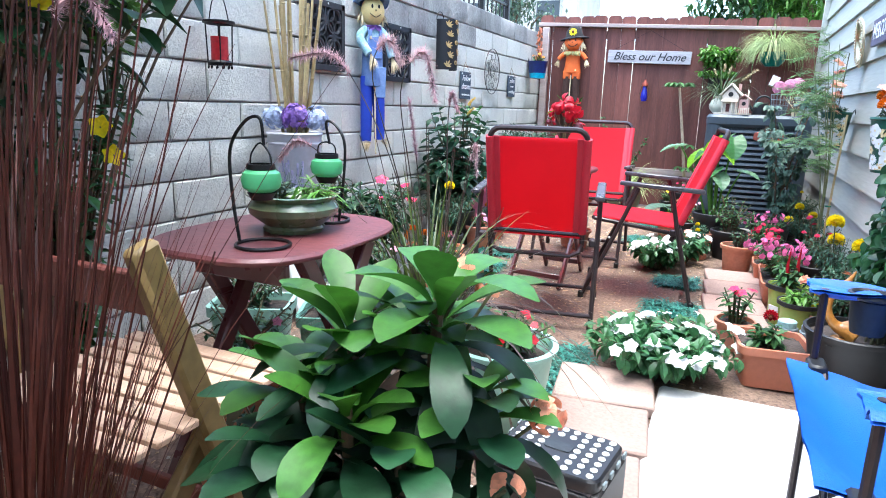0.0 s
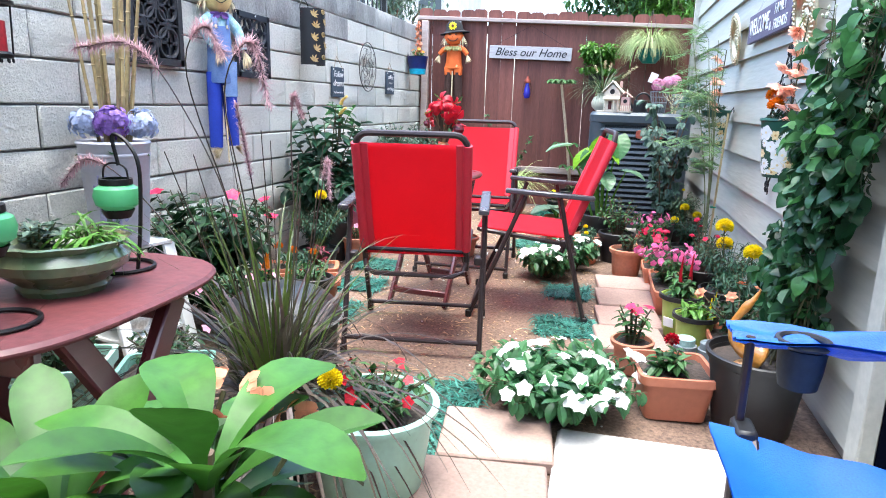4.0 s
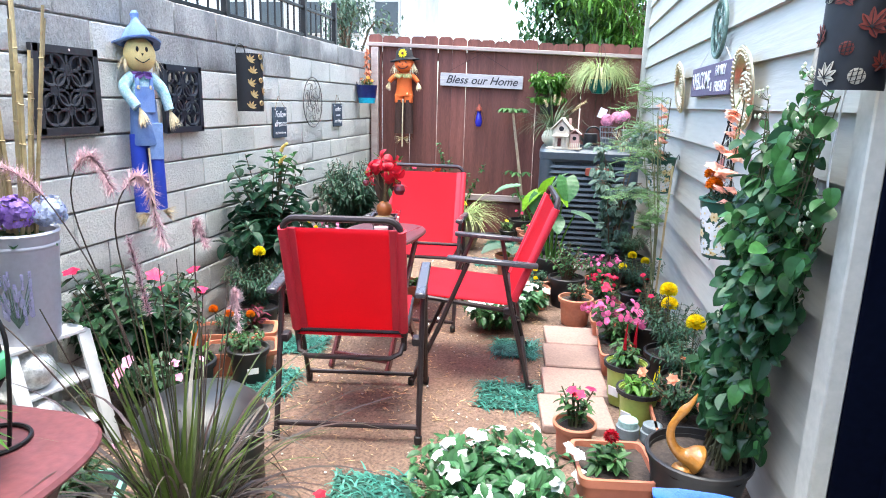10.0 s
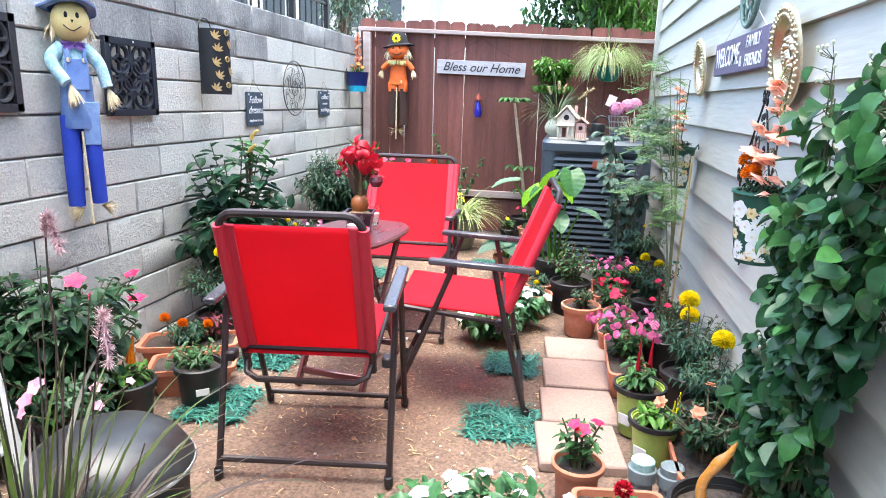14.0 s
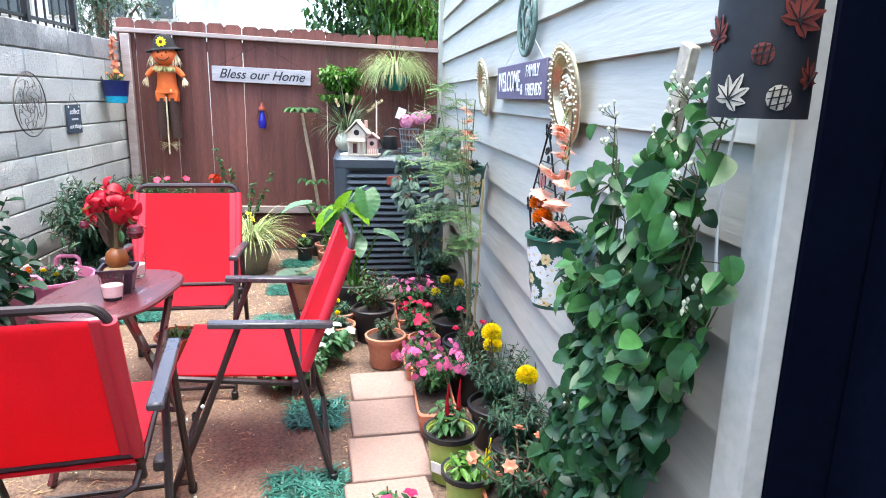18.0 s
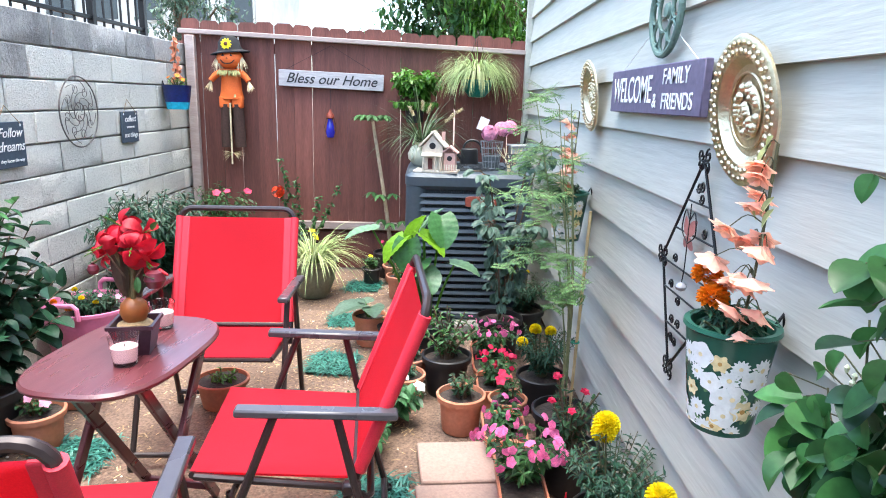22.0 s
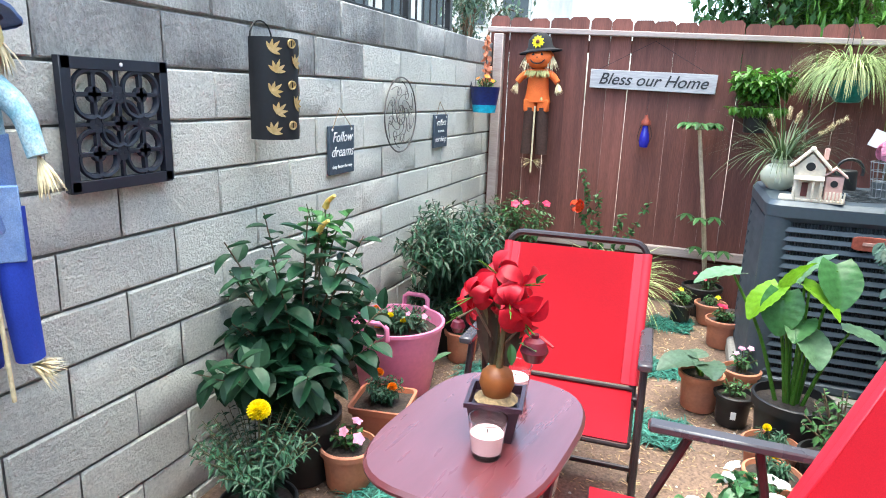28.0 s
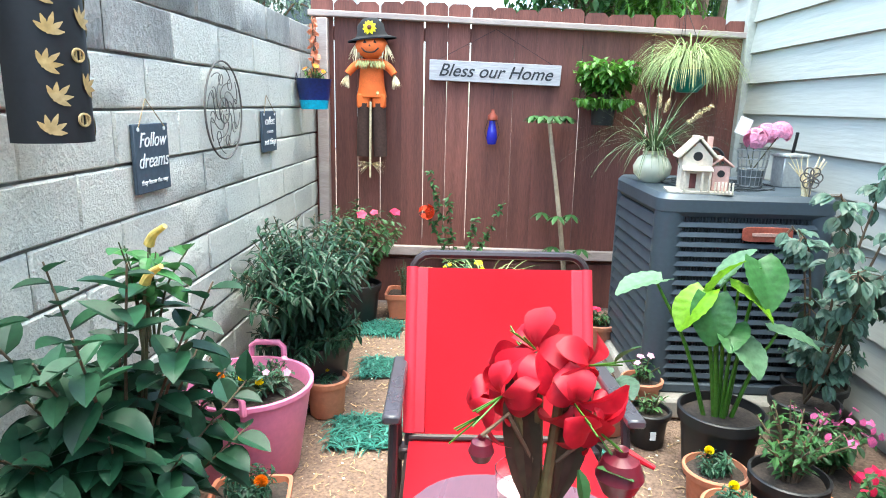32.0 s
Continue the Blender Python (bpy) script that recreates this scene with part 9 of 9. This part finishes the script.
def tree(at, h, R, seed, m, n, label, leaf=0.11, narrow=False):
    th = thing("tree", at, label, "tree", "trees beyond the fence")
    r = random.Random(seed)
    gs, gl = Mesh(), Mesh()
    gs.tube(smooth_line([(0, 0, 0), (0.08, 0.03, h * 0.4), (0.02, 0, h * 0.8)], 4), 0.12, 8, 0.04)
    for k in range(16):
        a = r.uniform(0, 6.283)
        o = R * r.uniform(0.4, 1.0)
        z = h * r.uniform(0.35, 1.0)
        end = Vector((math.cos(a) * o, math.sin(a) * o * 0.8, z))
        line = smooth_line([(0.04, 0.02, h * r.uniform(0.25, 0.6)), end * 0.55 + Vector((0, 0, z * 0.42)), end], 4)
        gs.tube(line, 0.035, 6, 0.008)
        for j in range(n):
            q = line[r.randrange(4, len(line))] + ball_dir(r) * r.uniform(0.05, 0.42)
            d = ball_dir(r) + Vector((0, 0, -0.3))
            s = r.uniform(0.6, 1.2)
            gl.leaf(q, d, (0, 0, 1), leaf * s, leaf * (0.16 if narrow else 0.5) * s, 0.5, 0.15, 0, 2)
    part("trunk", gs, L_BARK, th)
    part("crown", gl, m, th, kind="stuff")


tree((2.3, 13.2, 0), 3.6, 1.3, 501, L_MID, 330, "leafy green tree beyond the fence")
tree((3.0, 12.6, 0), 3.5, 1.3, 502, L_LIGHT, 330, "bright green tree beyond the fence", 0.2, True)
tree((4.2, 14.0, 0), 4.2, 1.7, 503, L_MID, 330, "large green tree beyond the fence")
tree((2.7, 14.8, 0), 4.2, 1.6, 504, L_DARK, 330, "dark green tree beyond the fence")
tree((-2.6, 17.0, 0), 3.4, 1.2, 505, L_GREY, 160, "pale green tree beyond the block wall")

# ---- blocks, boards and siding, piece by piece ----
def block_pieces():
    g0 = {}
    r = random.Random(3)
    count = 0
    rest = {M_BLOCK: Mesh(), M_BLOCK_STAIN: Mesh()}
    for k, (hi, lo) in enumerate(zip(COURSES, COURSES[1:])):
        y = (7.108 if k % 2 == 0 else 7.305) - 0.404 * 14
        while y < YF + 0.02:
            a, b = max(y, 1.5), min(y + 0.404, YF + 0.01)
            y += 0.404
            if b - a < 0.05:
                continue
            h = hi - lo - 0.007
            m = M_BLOCK_STAIN if k == 0 or (k == 1 and r.random() < 0.35) else M_BLOCK
            near = b > 4.4
            mesh = Mesh()
            jx = r.uniform(-0.004, 0.003)
            seed = r.uniform(0, 99)
            ly = b - a - 0.006
            e = 0.0055
            us = [-ly / 2, -ly / 2 + e, -ly * 0.25, 0.0, ly * 0.25, ly / 2 - e, ly / 2]
            ws = [-h / 2, -h / 2 + e, 0.0, h / 2 - e, h / 2]
            ny, nz = len(us) - 1, len(ws) - 1
            for j, zz in enumerate(ws):
                for i, yy in enumerate(us):
                    edge = i in (0, ny) or j in (0, nz)
                    x = -0.007 if edge else jx + 0.004 * noise.noise((yy * 16, zz * 16, seed))
                    wob = 0.0025 * noise.noise((i * 1.7, j * 2.3, seed))
                    mesh.v.append((x, yy + wob, zz + (wob if 0 < i < ny else 0)))
            mesh.f = [(j * (ny + 1) + i, j * (ny + 1) + i + 1, (j + 1) * (ny + 1) + i + 1, (j + 1) * (ny + 1) + i) for j in range(nz) for i in range(ny)]
            if near and count < 290:
                count += 1
                part("block", mesh, m, wall_block, at=(0.0, (a + b) / 2, (hi + lo) / 2))
            else:
                rest[m].add([(x, yy + (a + b) / 2, zz + (hi + lo) / 2) for x, yy, zz in mesh.v], mesh.f)
    for m, g in rest.items():
        if g.v:
            part("far_blocks", g, m, wall_block, kind="stuff")


block_pieces()


def fence_pieces():
    r = random.Random(11)
    x, n = -0.02, 0
    while x < 2.72:
        w = 0.138 + r.uniform(-0.004, 0.004)
        top = 1.955 + FTILT * x + r.uniform(-0.012, 0.012)
        low = 0.12
        c = 0.022
        g = Mesh()
        y0, y1 = YF + r.uniform(0, 0.004), YF + 0.018
        prof = [(0, low), (w, low), (w, top - c), (w - c, top), (c, top), (0, top - c)]
        k = len(prof)
        g.v = [(px - w / 2, yy - YF, pz) for yy in (y0, y1) for px, pz in prof]
        g.f = [tuple(range(k)), tuple(range(2 * k - 1, k - 1, -1))] + [(i, i + k, (i + 1) % k + k, (i + 1) % k) for i in range(k)]
        part("board", g, M_FENCE, wall_fence, at=pose(x + w / 2, YF, 0, 0, r.uniform(-0.25, 0.25), 0), smooth=False)
        x += w + r.choice((0.0015, 0.002, 0.002, 0.003, 0.008))
    part("rail", Mesh().box(1.33, YF - 0.028, 1.815, 2.72, 0.05, 0.035, 0.004, Matrix.Rotation(radians(2.0), 4, "Y")), M_RAIL, wall_fence)
    part("rail", Mesh().box(1.33, YF - 0.03, 0.37, 2.72, 0.05, 0.06, 0.004), M_RAIL, wall_fence)
    part("board", Mesh().box(1.33, YF - 0.01, 0.16, 2.72, 0.03, 0.3, 0.004), M_FENCE, wall_fence, at=None)
    part("fence_post", Mesh().box(0.06, YF - 0.04, 0.9, 0.07, 0.06, 1.86, 0.005), M_RAIL, wall_fence)


fence_pieces()


def siding_pieces():
    z = 1.487 - 0.178 * 8
    while z < 3.4:
        g = Mesh()
        y0, y1 = 5.652, YF + 0.3
        n = 12
        for i in range(n + 1):
            y = y0 + (y1 - y0) * i / n
            wv = 0.0015 * noise.noise((y * 2, z * 5, 1))
            g.v += [(XH - 0.004 + wv, y, z), (XH + 0.018 + wv, y, z + 0.186), (XH + 0.03, y, z + 0.186), (XH + 0.03, y, z)]
        for i in range(n):
            a, b = 4 * i, 4 * i + 4
            g.f += [(a, a + 1, b + 1, b), (a + 1, a + 2, b + 2, b + 1), (a + 3, a, b, b + 3)]
        g.f += [(0, 3, 2, 1), (4 * n, 4 * n + 1, 4 * n + 2, 4 * n + 3)]
        part("siding_board", g, M_SIDING, wall_house, smooth=False)
        z += 0.178


siding_pieces()


# pavers
def paver_pieces():
    r = random.Random(17)
    for k, (x, y, sx, sy) in enumerate(((2.10, 7.535, 0.30, 0.28), (2.105, 7.225, 0.30, 0.30), (2.11, 6.91, 0.30, 0.30), (2.11, 6.595, 0.30, 0.30), (1.68, 5.60, 0.34, 0.30), (1.685, 5.28, 0.36, 0.30), (1.70, 4.96, 0.36, 0.30), (1.71, 4.64, 0.36, 0.30), (1.72, 4.32, 0.36, 0.30))):
        part("paver", Mesh().box(0, 0, 0, sx, sy, 0.04, 0.006), M_PAVER, ground, at=pose(x, y, 0.012 + r.uniform(-0.003, 0.003), r.uniform(-0.6, 0.6), r.uniform(-0.6, 0.6), 6 + r.uniform(-1, 1)))


paver_pieces()


# straw and chips strewn on the soil
def litter():
    r = random.Random(19)
    g = Mesh()
    for _ in range(9000):
        x, y = r.uniform(0.3, 1.95), r.uniform(4.0, 10.4)
        if r.random() > 0.45 + 0.5 * noise.noise((x * 1.6, y * 1.6, 7)) + (0.35 if y > 8 else 0):
            continue
        z = 0.012 * noise.noise((x * 2.5, y * 2.5, 0)) + 0.006 * noise.noise((x * 9, y * 9, 3)) - 0.003
        a, L, w = r.uniform(0, 6.283), r.uniform(0.008, 0.04), r.uniform(0.001, 0.0035)
        dx, dy = math.cos(a) * L / 2, math.sin(a) * L / 2
        nx, ny = -math.sin(a) * w, math.cos(a) * w
        h = r.uniform(0.0005, 0.005)
        g.add([(x - dx - nx, y - dy - ny, z), (x + dx - nx, y + dy - ny, z + h), (x + dx + nx, y + dy + ny, z + h), (x - dx + nx, y - dy + ny, z), (x, y, z + h / 2 + 0.002)], [(0, 1, 4), (1, 2, 4), (2, 3, 4), (3, 0, 4)])
    part("straw_litter", g, M_STRAW, ground, kind="stuff")
    stones = Mesh()
    for _ in range(500):
        x, y = r.uniform(0.2, 2.0), r.uniform(4.0, 10.4)
        s = r.uniform(0.002, 0.007)
        stones.lathe([(0, -s * 0.5), (s, 0), (s * 0.7, s * 0.5), (0, s * 0.7)], 6, (x, y, 0.002))
    part("pebbles", stones, M_BLOCK, ground, kind="stuff")


litter()
